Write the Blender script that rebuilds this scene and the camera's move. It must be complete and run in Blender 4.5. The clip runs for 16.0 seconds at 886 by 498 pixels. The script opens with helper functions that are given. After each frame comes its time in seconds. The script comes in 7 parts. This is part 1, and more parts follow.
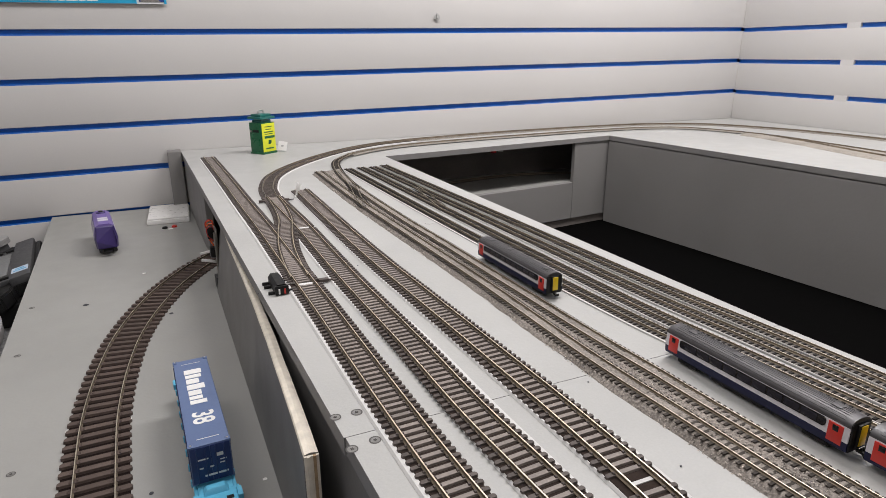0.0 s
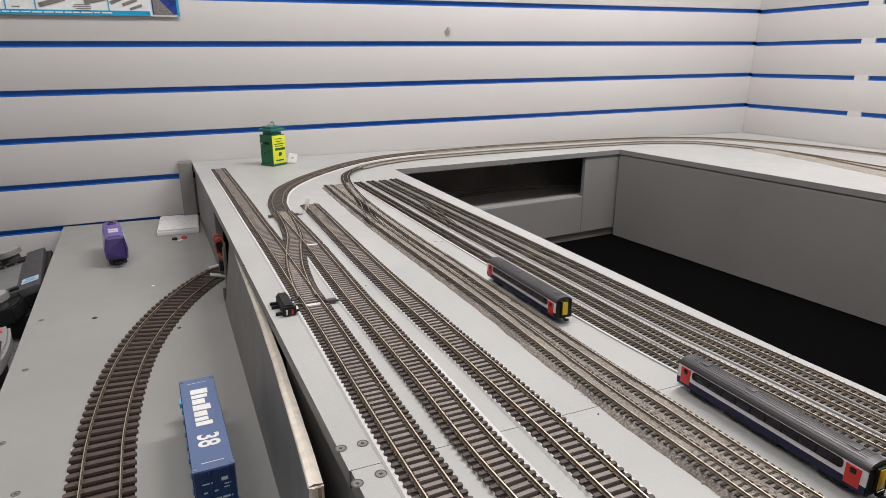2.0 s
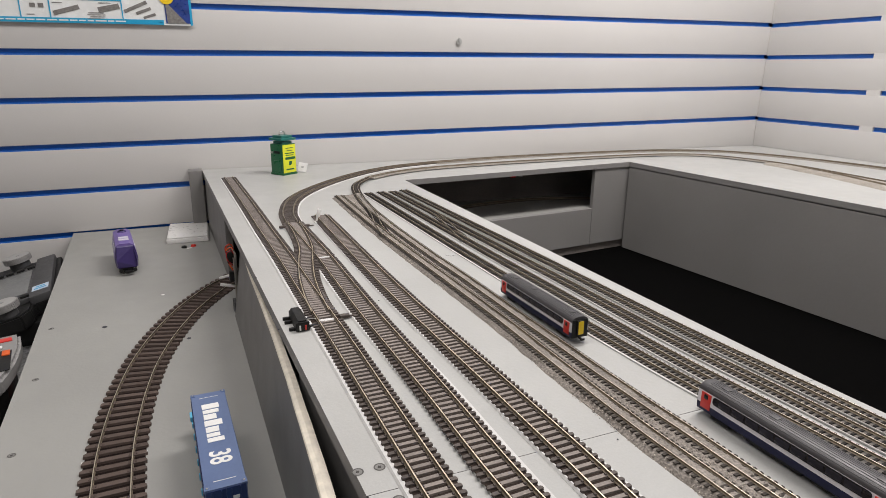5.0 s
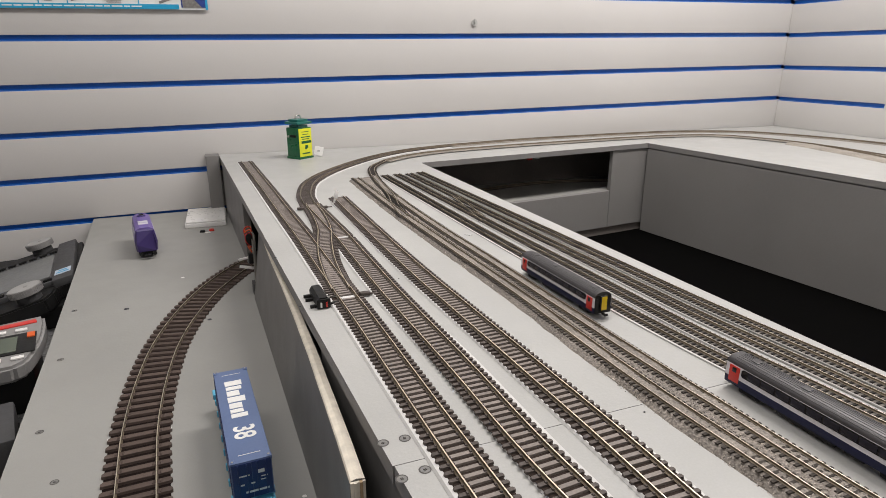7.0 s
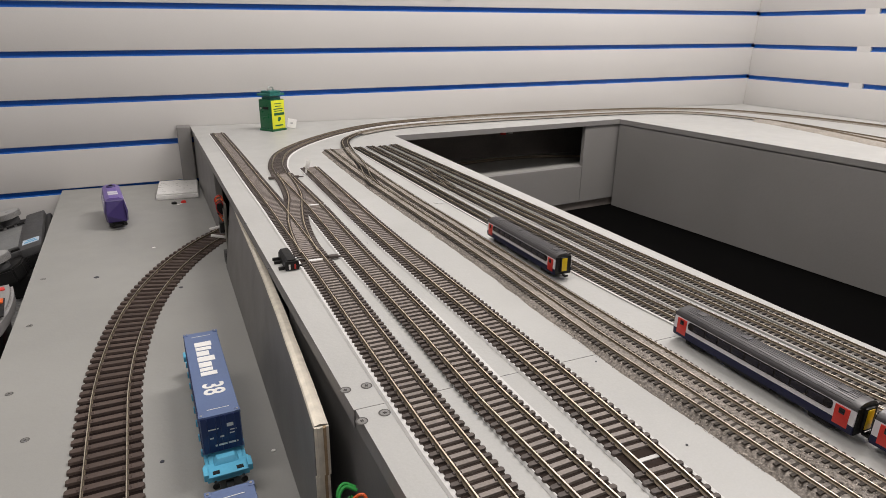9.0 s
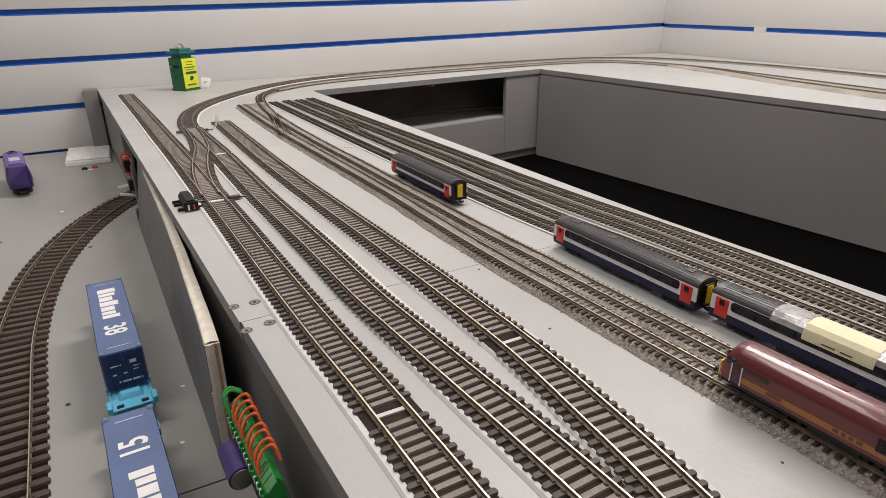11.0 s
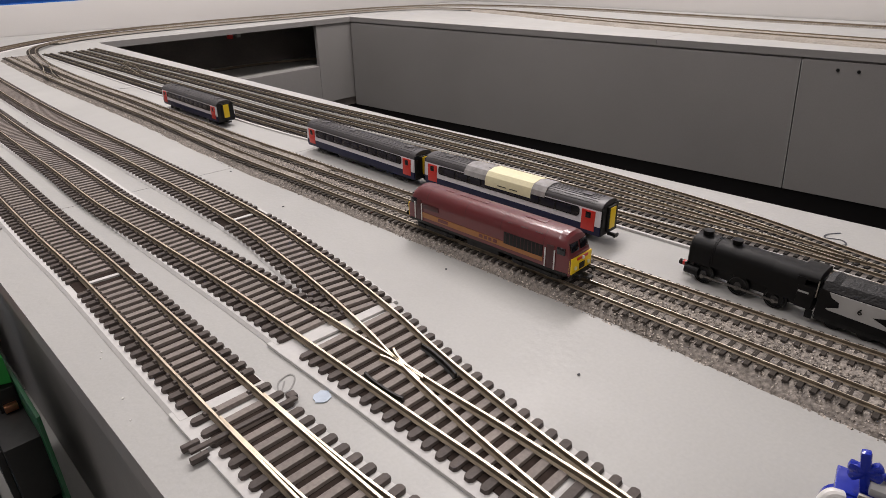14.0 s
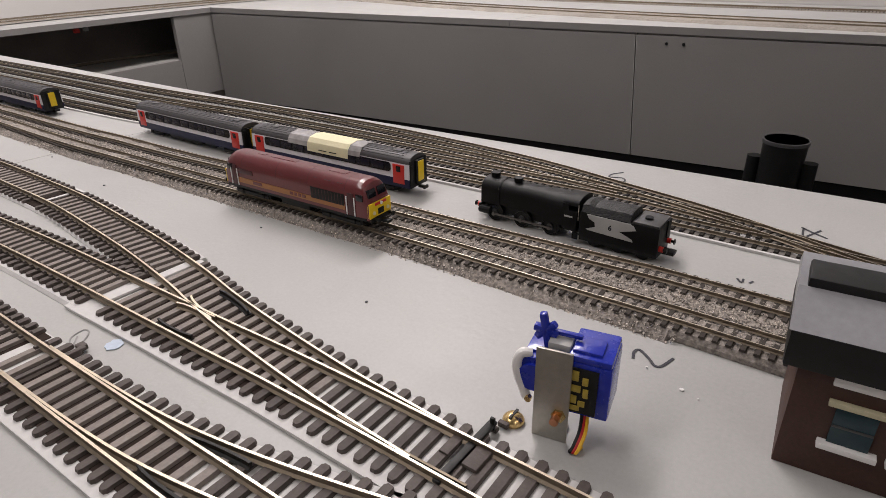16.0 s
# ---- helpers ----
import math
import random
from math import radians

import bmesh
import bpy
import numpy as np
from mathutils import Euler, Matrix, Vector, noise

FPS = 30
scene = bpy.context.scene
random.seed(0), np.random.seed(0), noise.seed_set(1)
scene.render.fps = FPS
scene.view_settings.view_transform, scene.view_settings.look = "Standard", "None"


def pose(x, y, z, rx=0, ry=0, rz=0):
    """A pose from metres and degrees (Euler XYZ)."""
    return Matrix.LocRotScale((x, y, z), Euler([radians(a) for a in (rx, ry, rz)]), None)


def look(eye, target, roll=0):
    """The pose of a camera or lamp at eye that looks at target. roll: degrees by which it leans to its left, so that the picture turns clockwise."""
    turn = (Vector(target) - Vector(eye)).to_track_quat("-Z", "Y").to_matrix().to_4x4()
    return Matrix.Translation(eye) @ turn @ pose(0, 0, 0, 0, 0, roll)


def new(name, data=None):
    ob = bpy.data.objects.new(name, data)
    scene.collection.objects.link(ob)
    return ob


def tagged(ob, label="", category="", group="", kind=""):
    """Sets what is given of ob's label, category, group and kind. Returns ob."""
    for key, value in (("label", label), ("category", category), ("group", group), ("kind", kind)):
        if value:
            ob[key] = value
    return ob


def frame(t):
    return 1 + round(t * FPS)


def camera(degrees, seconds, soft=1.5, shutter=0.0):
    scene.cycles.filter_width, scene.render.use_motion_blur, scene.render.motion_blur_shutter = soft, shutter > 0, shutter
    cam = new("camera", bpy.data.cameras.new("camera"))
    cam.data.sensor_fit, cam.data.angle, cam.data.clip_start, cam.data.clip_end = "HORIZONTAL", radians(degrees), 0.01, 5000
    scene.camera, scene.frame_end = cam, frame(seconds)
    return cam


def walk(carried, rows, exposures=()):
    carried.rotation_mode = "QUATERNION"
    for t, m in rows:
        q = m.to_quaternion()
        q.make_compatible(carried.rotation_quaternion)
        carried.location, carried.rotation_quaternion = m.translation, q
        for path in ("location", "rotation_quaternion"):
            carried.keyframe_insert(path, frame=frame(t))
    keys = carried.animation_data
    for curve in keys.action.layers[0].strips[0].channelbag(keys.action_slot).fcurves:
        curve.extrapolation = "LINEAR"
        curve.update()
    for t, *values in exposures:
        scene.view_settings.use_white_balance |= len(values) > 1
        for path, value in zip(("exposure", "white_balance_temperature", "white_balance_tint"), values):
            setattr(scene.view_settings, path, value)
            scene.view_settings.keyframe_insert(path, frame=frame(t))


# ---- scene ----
cam = camera(72.0, 16.0, soft=0.65)
PATH = [
    (0, (-0.395, 0.411, 0.219), (0.367, 2.157, -0.392), -0.2),
    (0.5, (-0.394, 0.415, 0.224), (0.363, 2.166, -0.377), -0.0),
    (1, (-0.395, 0.417, 0.225), (0.349, 2.174, -0.374), -0.2),
    (1.5, (-0.394, 0.418, 0.228), (0.346, 2.177, -0.368), 0.2),
    (2, (-0.392, 0.419, 0.231), (0.347, 2.182, -0.356), 0.2),
    (2.5, (-0.393, 0.42, 0.233), (0.347, 2.186, -0.345), 0.3),
    (3, (-0.395, 0.422, 0.235), (0.341, 2.193, -0.332), 0.3),
    (3.5, (-0.393, 0.421, 0.238), (0.349, 2.191, -0.324), 0.6),
    (4, (-0.394, 0.424, 0.24), (0.348, 2.195, -0.319), 0.7),
    (6.5, (-0.404, 0.431, 0.231), (0.283, 2.213, -0.362), 0.3),
    (7, (-0.404, 0.432, 0.227), (0.276, 2.213, -0.377), 0.0),
    (7.5, (-0.403, 0.428, 0.223), (0.282, 2.205, -0.39), -0.1),
    (8, (-0.403, 0.426, 0.219), (0.291, 2.195, -0.405), -0.2),
    (8.2, (-0.403, 0.423, 0.221), (0.296, 2.187, -0.411), 0.1),
    (10.5, (-0.38, 0.379, 0.195), (0.459, 2.04, -0.54), -0.2),
    (11, (-0.372, 0.364, 0.188), (0.507, 1.991, -0.575), -0.5),
    (11.5, (-0.367, 0.35, 0.179), (0.564, 1.933, -0.613), 0.3),
    (12, (-0.36, 0.337, 0.173), (0.615, 1.882, -0.639), 0.1),
    (12.5, (-0.354, 0.321, 0.166), (0.673, 1.822, -0.666), -0.1),
    (13, (-0.347, 0.303, 0.159), (0.745, 1.747, -0.691), -0.2),
    (13.5, (-0.342, 0.29, 0.153), (0.81, 1.682, -0.705), -0.4),
    (14, (-0.338, 0.268, 0.149), (0.879, 1.599, -0.715), -0.9),
    (14.5, (-0.335, 0.256, 0.144), (0.936, 1.532, -0.725), -1.2),
    (15, (-0.335, 0.244, 0.145), (0.99, 1.462, -0.728), -1.0),
    (15.5, (-0.332, 0.231, 0.141), (1.042, 1.384, -0.742), -0.9),
    (16, (-0.327, 0.212, 0.137), (1.096, 1.302, -0.752), -1.2),
]
walk(cam, [(t, look(eye, target, roll)) for t, eye, target, roll in PATH], exposures=((0.0, 0.10, 6450, 13), (7.0, 0.06, 6650, 12), (11.0, 0.05, 6740, 14), (16.0, 0.02, 6680, 17)))

# ---- world and light ----
world = bpy.data.worlds.new("room_world")
scene.world = world
world.use_nodes = True
world.node_tree.nodes["Background"].inputs[0].default_value = (0.9, 0.95, 1.0, 1)
world.node_tree.nodes["Background"].inputs[1].default_value = 0.05

FLOOR, CEILING = -0.95, 1.45
WALL_X, WALL_Y = 1.40, 2.00
LEFT_X, FRONT_Y = -2.2, -1.8


def ceiling_lamp(x, y, watts, size=(1.2, 0.3)):
    data = bpy.data.lights.new("unseen_ceiling_light", "AREA")
    data.shape, data.size, data.size_y, data.energy = "RECTANGLE", size[0], size[1], watts
    data.color = (1.0, 0.975, 0.95)
    ob = new("unseen_ceiling_light", data)
    ob.location = (x, y, CEILING - 0.03)
    return ob


# unseen lamps, added and placed until walls, boards and tunnel are bright enough
for lx, ly, watts in ((-0.80, 1.00, 10.5), (0.66, 1.22, 28), (-0.75, -0.9, 4), (0.50, -1.25, 7)):
    ceiling_lamp(lx, ly, watts)

# ---- materials ----


def material(name, colour, rough=0.6, metal=0.0, grain=0.0, grain_size=400.0, stain=0.0, stain_size=6.0,
             bump=0.0, bump_size=600.0, coat=0.0, island=0.0, spec=0.5):
    """A principled material with fine grain, broad stains and bump, all by object-space noise."""
    m = bpy.data.materials.new(name)
    m.use_nodes = True
    nt = m.node_tree
    b = nt.nodes["Principled BSDF"]
    b.inputs["Roughness"].default_value = rough
    b.inputs["Metallic"].default_value = metal
    b.inputs["Coat Weight"].default_value = coat
    b.inputs["Specular IOR Level"].default_value = spec
    geo = nt.nodes.new("ShaderNodeNewGeometry")
    rgb = nt.nodes.new("ShaderNodeRGB")
    rgb.outputs[0].default_value = (*colour, 1)
    out = rgb.outputs[0]

    def vary(out, size, amount, detail):
        n = nt.nodes.new("ShaderNodeTexNoise")
        n.inputs["Scale"].default_value = size
        n.inputs["Detail"].default_value = detail
        nt.links.new(geo.outputs["Position"], n.inputs["Vector"])
        r = nt.nodes.new("ShaderNodeMapRange")
        r.inputs["From Min"].default_value, r.inputs["From Max"].default_value = 0.25, 0.75
        r.inputs["To Min"].default_value, r.inputs["To Max"].default_value = 1 - amount, 1 + amount
        nt.links.new(n.outputs["Fac"], r.inputs["Value"])
        mul = nt.nodes.new("ShaderNodeVectorMath")
        mul.operation = "SCALE"
        nt.links.new(out, mul.inputs[0])
        nt.links.new(r.outputs["Result"], mul.inputs["Scale"])
        return mul.outputs["Vector"]

    if grain:
        out = vary(out, grain_size, grain, 3)
    if stain:
        out = vary(out, stain_size, stain, 6)
    if island:
        info = nt.nodes.new("ShaderNodeObjectInfo")
        add = nt.nodes.new("ShaderNodeMath")
        nt.links.new(info.outputs["Random"], add.inputs[0])
        nt.links.new(geo.outputs["Random Per Island"], add.inputs[1])
        fr = nt.nodes.new("ShaderNodeMath")
        fr.operation = "FRACT"
        nt.links.new(add.outputs[0], fr.inputs[0])
        r = nt.nodes.new("ShaderNodeMapRange")
        r.inputs["To Min"].default_value, r.inputs["To Max"].default_value = 1 - island, 1 + island
        nt.links.new(fr.outputs[0], r.inputs["Value"])
        mul = nt.nodes.new("ShaderNodeVectorMath")
        mul.operation = "SCALE"
        nt.links.new(out, mul.inputs[0])
        nt.links.new(r.outputs["Result"], mul.inputs["Scale"])
        out = mul.outputs["Vector"]
    nt.links.new(out, b.inputs["Base Color"])
    if stain:
        n = nt.nodes.new("ShaderNodeTexNoise")
        n.inputs["Scale"].default_value = stain_size * 5
        n.inputs["Detail"].default_value = 5
        nt.links.new(geo.outputs["Position"], n.inputs["Vector"])
        r = nt.nodes.new("ShaderNodeMapRange")
        r.inputs["To Min"].default_value, r.inputs["To Max"].default_value = max(0.02, rough - 0.12), min(1, rough + 0.12)
        nt.links.new(n.outputs["Fac"], r.inputs["Value"])
        nt.links.new(r.outputs["Result"], b.inputs["Roughness"])
    if bump:
        n = nt.nodes.new("ShaderNodeTexNoise")
        n.inputs["Scale"].default_value = bump_size
        n.inputs["Detail"].default_value = 4
        nt.links.new(geo.outputs["Position"], n.inputs["Vector"])
        bp = nt.nodes.new("ShaderNodeBump")
        bp.inputs["Strength"].default_value = bump
        bp.inputs["Distance"].default_value = 0.0006
        nt.links.new(n.outputs["Fac"], bp.inputs["Height"])
        nt.links.new(bp.outputs["Normal"], b.inputs["Normal"])
    return m


M_BOARD = material("grey_board_paint", (0.412, 0.412, 0.398), 0.45, grain=0.04, grain_size=700, stain=0.07, stain_size=7, bump=0.25, bump_size=250)
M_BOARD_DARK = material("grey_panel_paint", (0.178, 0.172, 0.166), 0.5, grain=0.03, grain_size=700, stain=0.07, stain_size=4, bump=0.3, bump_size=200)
M_LOWER = material("grey_lower_board_paint", (0.302, 0.300, 0.284), 0.45, grain=0.03, grain_size=900, stain=0.07, stain_size=5, bump=0.25, bump_size=250)
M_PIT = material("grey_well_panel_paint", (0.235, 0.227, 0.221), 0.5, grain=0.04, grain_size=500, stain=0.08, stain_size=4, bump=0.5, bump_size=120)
M_TUNNEL = material("dark_tunnel_paint", (0.17, 0.150, 0.138), 0.9, grain=0.1, grain_size=200, stain=0.2, stain_size=10)
M_BLACK = material("well_shade_black", (0.0012, 0.0011, 0.0011), 0.9, grain=0.2, grain_size=100, spec=0.04)
M_WALL = material("white_slat_laminate", (0.58, 0.565, 0.55), 0.38, grain=0.015, grain_size=300, stain=0.025, stain_size=3)
M_BLUE = material("blue_slat_insert", (0.006, 0.112, 0.46), 0.32, grain=0.05, grain_size=200)
M_GROOVE = material("groove_shadow_core", (0.02, 0.04, 0.16), 0.7)
M_CEIL = material("white_ceiling_paint", (0.8, 0.8, 0.78), 0.9, stain=0.03)
M_FLOOR = material("dark_carpet", (0.05, 0.05, 0.055), 0.95, grain=0.3, grain_size=300, stain=0.2)
M_PLY = material("raw_plywood", (0.80, 0.735, 0.625), 0.65, grain=0.12, grain_size=150, stain=0.12, stain_size=14, bump=0.3)
M_PLY_DARK = material("plywood_dark_layer", (0.45, 0.31, 0.18), 0.7, grain=0.15, grain_size=200, stain=0.1, stain_size=20)
# brown bed darkened so its colour holds the shade between sleepers
M_BED = material("gap_shade_brown_bed", (0.036, 0.026, 0.022), 0.95, spec=0.1, grain=0.15, grain_size=500, stain=0.2, stain_size=15)
M_BED_RED = material("dark_red_brown_bed", (0.010, 0.006, 0.005), 0.95, spec=0.1, grain=0.2, grain_size=500, stain=0.2, stain_size=25)
M_RAIL = material("nickel_silver_rail", (0.68, 0.59, 0.46), 0.42, metal=1.0, grain=0.15, grain_size=120, stain=0.12, stain_size=20)
M_RAIL_SIDE = material("browned_rail_side", (0.20, 0.162, 0.115), 0.5, metal=0.5, grain=0.2, grain_size=200, stain=0.2, stain_size=20)
M_RAIL_FINE = material("dull_fine_rail", (0.76, 0.68, 0.55), 0.38, metal=1.0, grain=0.15, grain_size=160, stain=0.15, stain_size=20)
M_RAIL_OLD = material("tarnished_rail", (0.33, 0.30, 0.255), 0.42, metal=0.9, grain=0.2, grain_size=160, stain=0.15, stain_size=20)
M_SLEEPER = material("dark_brown_plastic_sleeper", (0.092, 0.076, 0.069), 0.60, spec=0.3, grain=0.15, grain_size=700, stain=0.1, stain_size=30, island=0.18, bump=0.2, bump_size=900)
# paler colour for the stretch of sleeper between the rails
M_SLEEPER_MIDDLE = material("paler_sleeper_middle", (0.235, 0.203, 0.184), 0.55, spec=0.3, grain=0.15, grain_size=700, stain=0.12, stain_size=30, island=0.12, bump=0.2, bump_size=900)
# paler sleeper and rail colours, used on the far tracks
M_SLEEPER_PALE = material("pale_sleeper", (0.34, 0.318, 0.290), 0.8, grain=0.2, grain_size=500, stain=0.15, stain_size=12)
M_RAIL_PALE = material("pale_rail", (0.40, 0.365, 0.315), 0.5, metal=0.4, grain=0.15, grain_size=160, stain=0.15, stain_size=12)
M_PENCIL = material("faint_pencil_line", (0.27, 0.268, 0.26), 0.6)
M_SLEEPER_RED = material("red_brown_plastic_sleeper", (0.085, 0.062, 0.053), 0.65, spec=0.25, grain=0.15, grain_size=700, stain=0.1, stain_size=30, island=0.2, bump=0.2, bump_size=900)
M_SLEEPER_N = material("dusty_black_sleeper", (0.018, 0.015, 0.013), 0.7, spec=0.25, grain=0.15, grain_size=700, stain=0.1, stain_size=30, island=0.18)
M_SLEEPER_BALLAST = material("ballast_dusted_sleeper", (0.055, 0.047, 0.041), 0.75, spec=0.2, grain=0.2, grain_size=500, stain=0.2, stain_size=30)
M_FOAM = material("white_foam_underlay", (0.60, 0.592, 0.58), 0.85, grain=0.05, grain_size=500, stain=0.05, stain_size=30)
M_BALLAST_TAN = material("tan_stone_ballast", (0.28, 0.255, 0.222), 0.9, grain=0.4, grain_size=420, stain=0.2, stain_size=20, bump=1.0, bump_size=500)
M_FOAM_DUSTY = material("dusty_foam_underlay", (0.165, 0.150, 0.137), 0.85, grain=0.08, grain_size=500, stain=0.12, stain_size=20)
M_BALLAST = material("grey_stone_ballast", (0.40, 0.358, 0.318), 0.9, grain=0.35, grain_size=420, stain=0.15, stain_size=30, island=0.8, bump=1.0, bump_size=500)
M_BALLAST_BED = material("grey_ballast_bed", (0.25, 0.223, 0.198), 0.95, grain=0.6, grain_size=600, stain=0.25, stain_size=25, bump=1.0, bump_size=700)
M_MATT_BLACK = material("matt_black_plastic", (0.008, 0.008, 0.008), 0.5, spec=0.35, grain=0.2, grain_size=500, stain=0.2, stain_size=40)

# ---- builders ----


def mesh_of(bm, name, mats):
    me = bpy.data.meshes.new(name)
    bm.to_mesh(me)
    bm.free()
    for m in (mats if isinstance(mats, (list, tuple)) else [mats]):
        me.materials.append(m)
    return me


def part(name, bm, mat, parent=None, label="", smooth=True):
    """Links a bmesh (or mesh) as one mesh object, under a thing or a part."""
    me = bm if isinstance(bm, bpy.types.Mesh) else mesh_of(bm, name, mat)
    if smooth:
        for p in me.polygons:
            p.use_smooth = True
        me.set_sharp_from_angle(angle=math.radians(21))
    ob = new(name, me)
    if parent is not None:
        ob.parent = parent
    if label:
        tagged(ob, label)
    return ob


def empty(name, m, label, category, group="", kind=""):
    ob = new(name)
    ob.empty_display_size = 0.01
    ob.matrix_world = m
    return tagged(ob, label, category, group, kind)


def box(bm, c, s, bevel=0.0, m=None, taper=(1.0, 1.0)):
    """A box at centre c with sizes s; taper scales its top in x and y; bevel rounds all edges."""
    v = []
    for z in (-0.5, 0.5):
        for x, y in ((-0.5, -0.5), (0.5, -0.5), (0.5, 0.5), (-0.5, 0.5)):
            k = taper if z > 0 else (1, 1)
            co = Vector((c[0] + x * s[0] * k[0], c[1] + y * s[1] * k[1], c[2] + z * s[2]))
            v.append(bm.verts.new(m @ co if m else co))
    f = [bm.faces.new([v[i] for i in q]) for q in ((3, 2, 1, 0), (4, 5, 6, 7), (0, 1, 5, 4), (1, 2, 6, 5), (2, 3, 7, 6), (3, 0, 4, 7))]
    if bevel:
        edges = list({e for q in f for e in q.edges})
        bmesh.ops.bevel(bm, geom=edges, offset=bevel, segments=2, profile=0.6, affect="EDGES")
    return bm


def boxes(*specs):
    bm = bmesh.new()
    for sp in specs:
        box(bm, *sp)
    return bm


def cyl(bm, c, r, h, axis="z", seg=20, r2=None):
    rot = {"z": Matrix(), "x": Matrix.Rotation(math.pi / 2, 4, "Y"), "y": Matrix.Rotation(-math.pi / 2, 4, "X")}[axis]
    bmesh.ops.create_cone(bm, cap_ends=True, segments=seg, radius1=r, radius2=r if r2 is None else r2, depth=h,
                          matrix=Matrix.Translation(c) @ rot)
    return bm


def prism(pts, z0, z1):
    """A flat polygon pushed up from z0 to z1."""
    bm = bmesh.new()
    lo = [bm.verts.new((x, y, z0)) for x, y in pts]
    hi = [bm.verts.new((x, y, z1)) for x, y in pts]
    bm.faces.new(lo[::-1]), bm.faces.new(hi)
    for i in range(len(pts)):
        j = (i + 1) % len(pts)
        bm.faces.new((lo[i], lo[j], hi[j], hi[i]))
    bmesh.ops.recalc_face_normals(bm, faces=bm.faces)
    return bm


def loft(profile, length):
    """A closed (lateral, height) profile pushed along y, centred."""
    bm = bmesh.new()
    a = [bm.verts.new((x, -length / 2, z)) for x, z in profile]
    b = [bm.verts.new((x, length / 2, z)) for x, z in profile]
    bm.faces.new(a), bm.faces.new(b[::-1])
    for i in range(len(profile)):
        j = (i + 1) % len(profile)
        bm.faces.new((a[j], a[i], b[i], b[j]))
    bmesh.ops.recalc_face_normals(bm, faces=bm.faces)
    return bm


def spline(pts, step=0.01):
    """A smooth line through plan points, resampled at even steps."""
    p = [Vector((x, y, 0)) for x, y in pts]
    if len(p) == 2:
        dense = [p[0].lerp(p[1], i / 200) for i in range(201)]
    else:
        q = [2 * p[0] - p[1], *p, 2 * p[-1] - p[-2]]
        dense = []
        for i in range(1, len(q) - 2):
            for k in range(60):
                t = k / 60
                a, b, c, d = q[i - 1:i + 3]
                dense.append(0.5 * ((2 * b) + (c - a) * t + (2 * a - 5 * b + 4 * c - d) * t * t + (3 * b - a - 3 * c + d) * t ** 3))
        dense.append(p[-1])
    out, left = [dense[0]], step
    for a, b in zip(dense, dense[1:]):
        seg = (b - a).length
        while seg > 0 and seg >= left:
            a = a + (b - a) * (left / seg)
            seg -= left
            left = step
            out.append(a.copy())
        left -= seg
    out.append(dense[-1])
    return out


def normals(line):
    out = []
    for i, p in enumerate(line):
        d = (line[min(i + 1, len(line) - 1)] - line[max(i - 1, 0)]).normalized()
        out.append((d, Vector((d.y, -d.x, 0))))
    return out


def sweep(line, profile, z=0.0):
    """A closed (lateral, height) profile carried along a line; lateral is to the line's right."""
    verts, faces, n = [], [], len(profile)
    for p, (d, r) in zip(line, normals(line)):
        for u, w in profile:
            q = p + r * u
            verts.append((q.x, q.y, q.z + z + w))
    for i in range(len(line) - 1):
        for k in range(n):
            a, b = i * n + k, i * n + (k + 1) % n
            faces.append((a, b, b + n, a + n))
    faces.append(tuple(range(n)))
    faces.append(tuple(reversed(range((len(line) - 1) * n, len(line) * n))))
    me = bpy.data.meshes.new("swept")
    me.from_pydata(verts, [], faces)
    bm = bmesh.new()
    bm.from_mesh(me)
    bpy.data.meshes.remove(me)
    bmesh.ops.recalc_face_normals(bm, faces=bm.faces)
    return bm


def rail_profile(u, h, k=1.0):
    return [(u - 0.0013 * k, 0), (u + 0.0013 * k, 0), (u + 0.0004 * k, h * 0.25), (u + 0.0004 * k, h * 0.6), (u + 0.00050 * k, h * 0.7),
            (u + 0.00042 * k, h), (u - 0.00042 * k, h), (u - 0.00050 * k, h * 0.7), (u - 0.0004 * k, h * 0.6), (u - 0.0004 * k, h * 0.25)]


def rail_mesh(line, u, h, z, k=1.0):
    """A rail along a line: bright running head, browner web and foot."""
    bm = sweep(line, rail_profile(u, h, k), z)
    for f in bm.faces:
        f.material_index = 0 if f.normal.z > 0.9 and f.calc_center_median().z > z + h * 0.9 else 1
    return bm


def sleeper_mesh(name, length, width, height, gauge, mats, chairs=True):
    """A moulded sleeper: chamfered ends, a paler middle between the rails, and rail chairs."""
    bm = bmesh.new()
    h, w, c = length / 2, width / 2, width * 0.28
    inner = gauge / 2 - 0.0006
    rows = []
    for x, k in ((-h, 0.55), (-h + c, 1.0), (-inner, 1.0), (inner, 1.0), (h - c, 1.0), (h, 0.55)):
        top = height * (0.86 if abs(x) == h else 1.0)
        rows.append([bm.verts.new(q) for q in ((x, -w * k, 0), (x, w * k, 0), (x * 0.99, w * k * 0.80, top), (x * 0.99, -w * k * 0.80, top))])
    for i, (p, q) in enumerate(zip(rows, rows[1:])):
        for k in range(4):
            f = bm.faces.new((p[k], p[(k + 1) % 4], q[(k + 1) % 4], q[k]))
            f.material_index = 1 if i == 2 else 0
    bm.faces.new(rows[0][::-1]), bm.faces.new(rows[-1])
    if chairs:
        for s in (-1, 1):
            for o in (-1, 1):
                box(bm, (s * gauge / 2 + o * 0.0017 * gauge / 0.0172, 0, height + 0.0004), (0.0016, width * 0.55, 0.0009), taper=(0.6, 0.7))
    bmesh.ops.recalc_face_normals(bm, faces=bm.faces)
    return mesh_of(bm, name, mats)


# ---- room ----


def structure(name, bm, mat, label, category):
    return tagged(part(name, bm, mat), label, category, kind="structure")


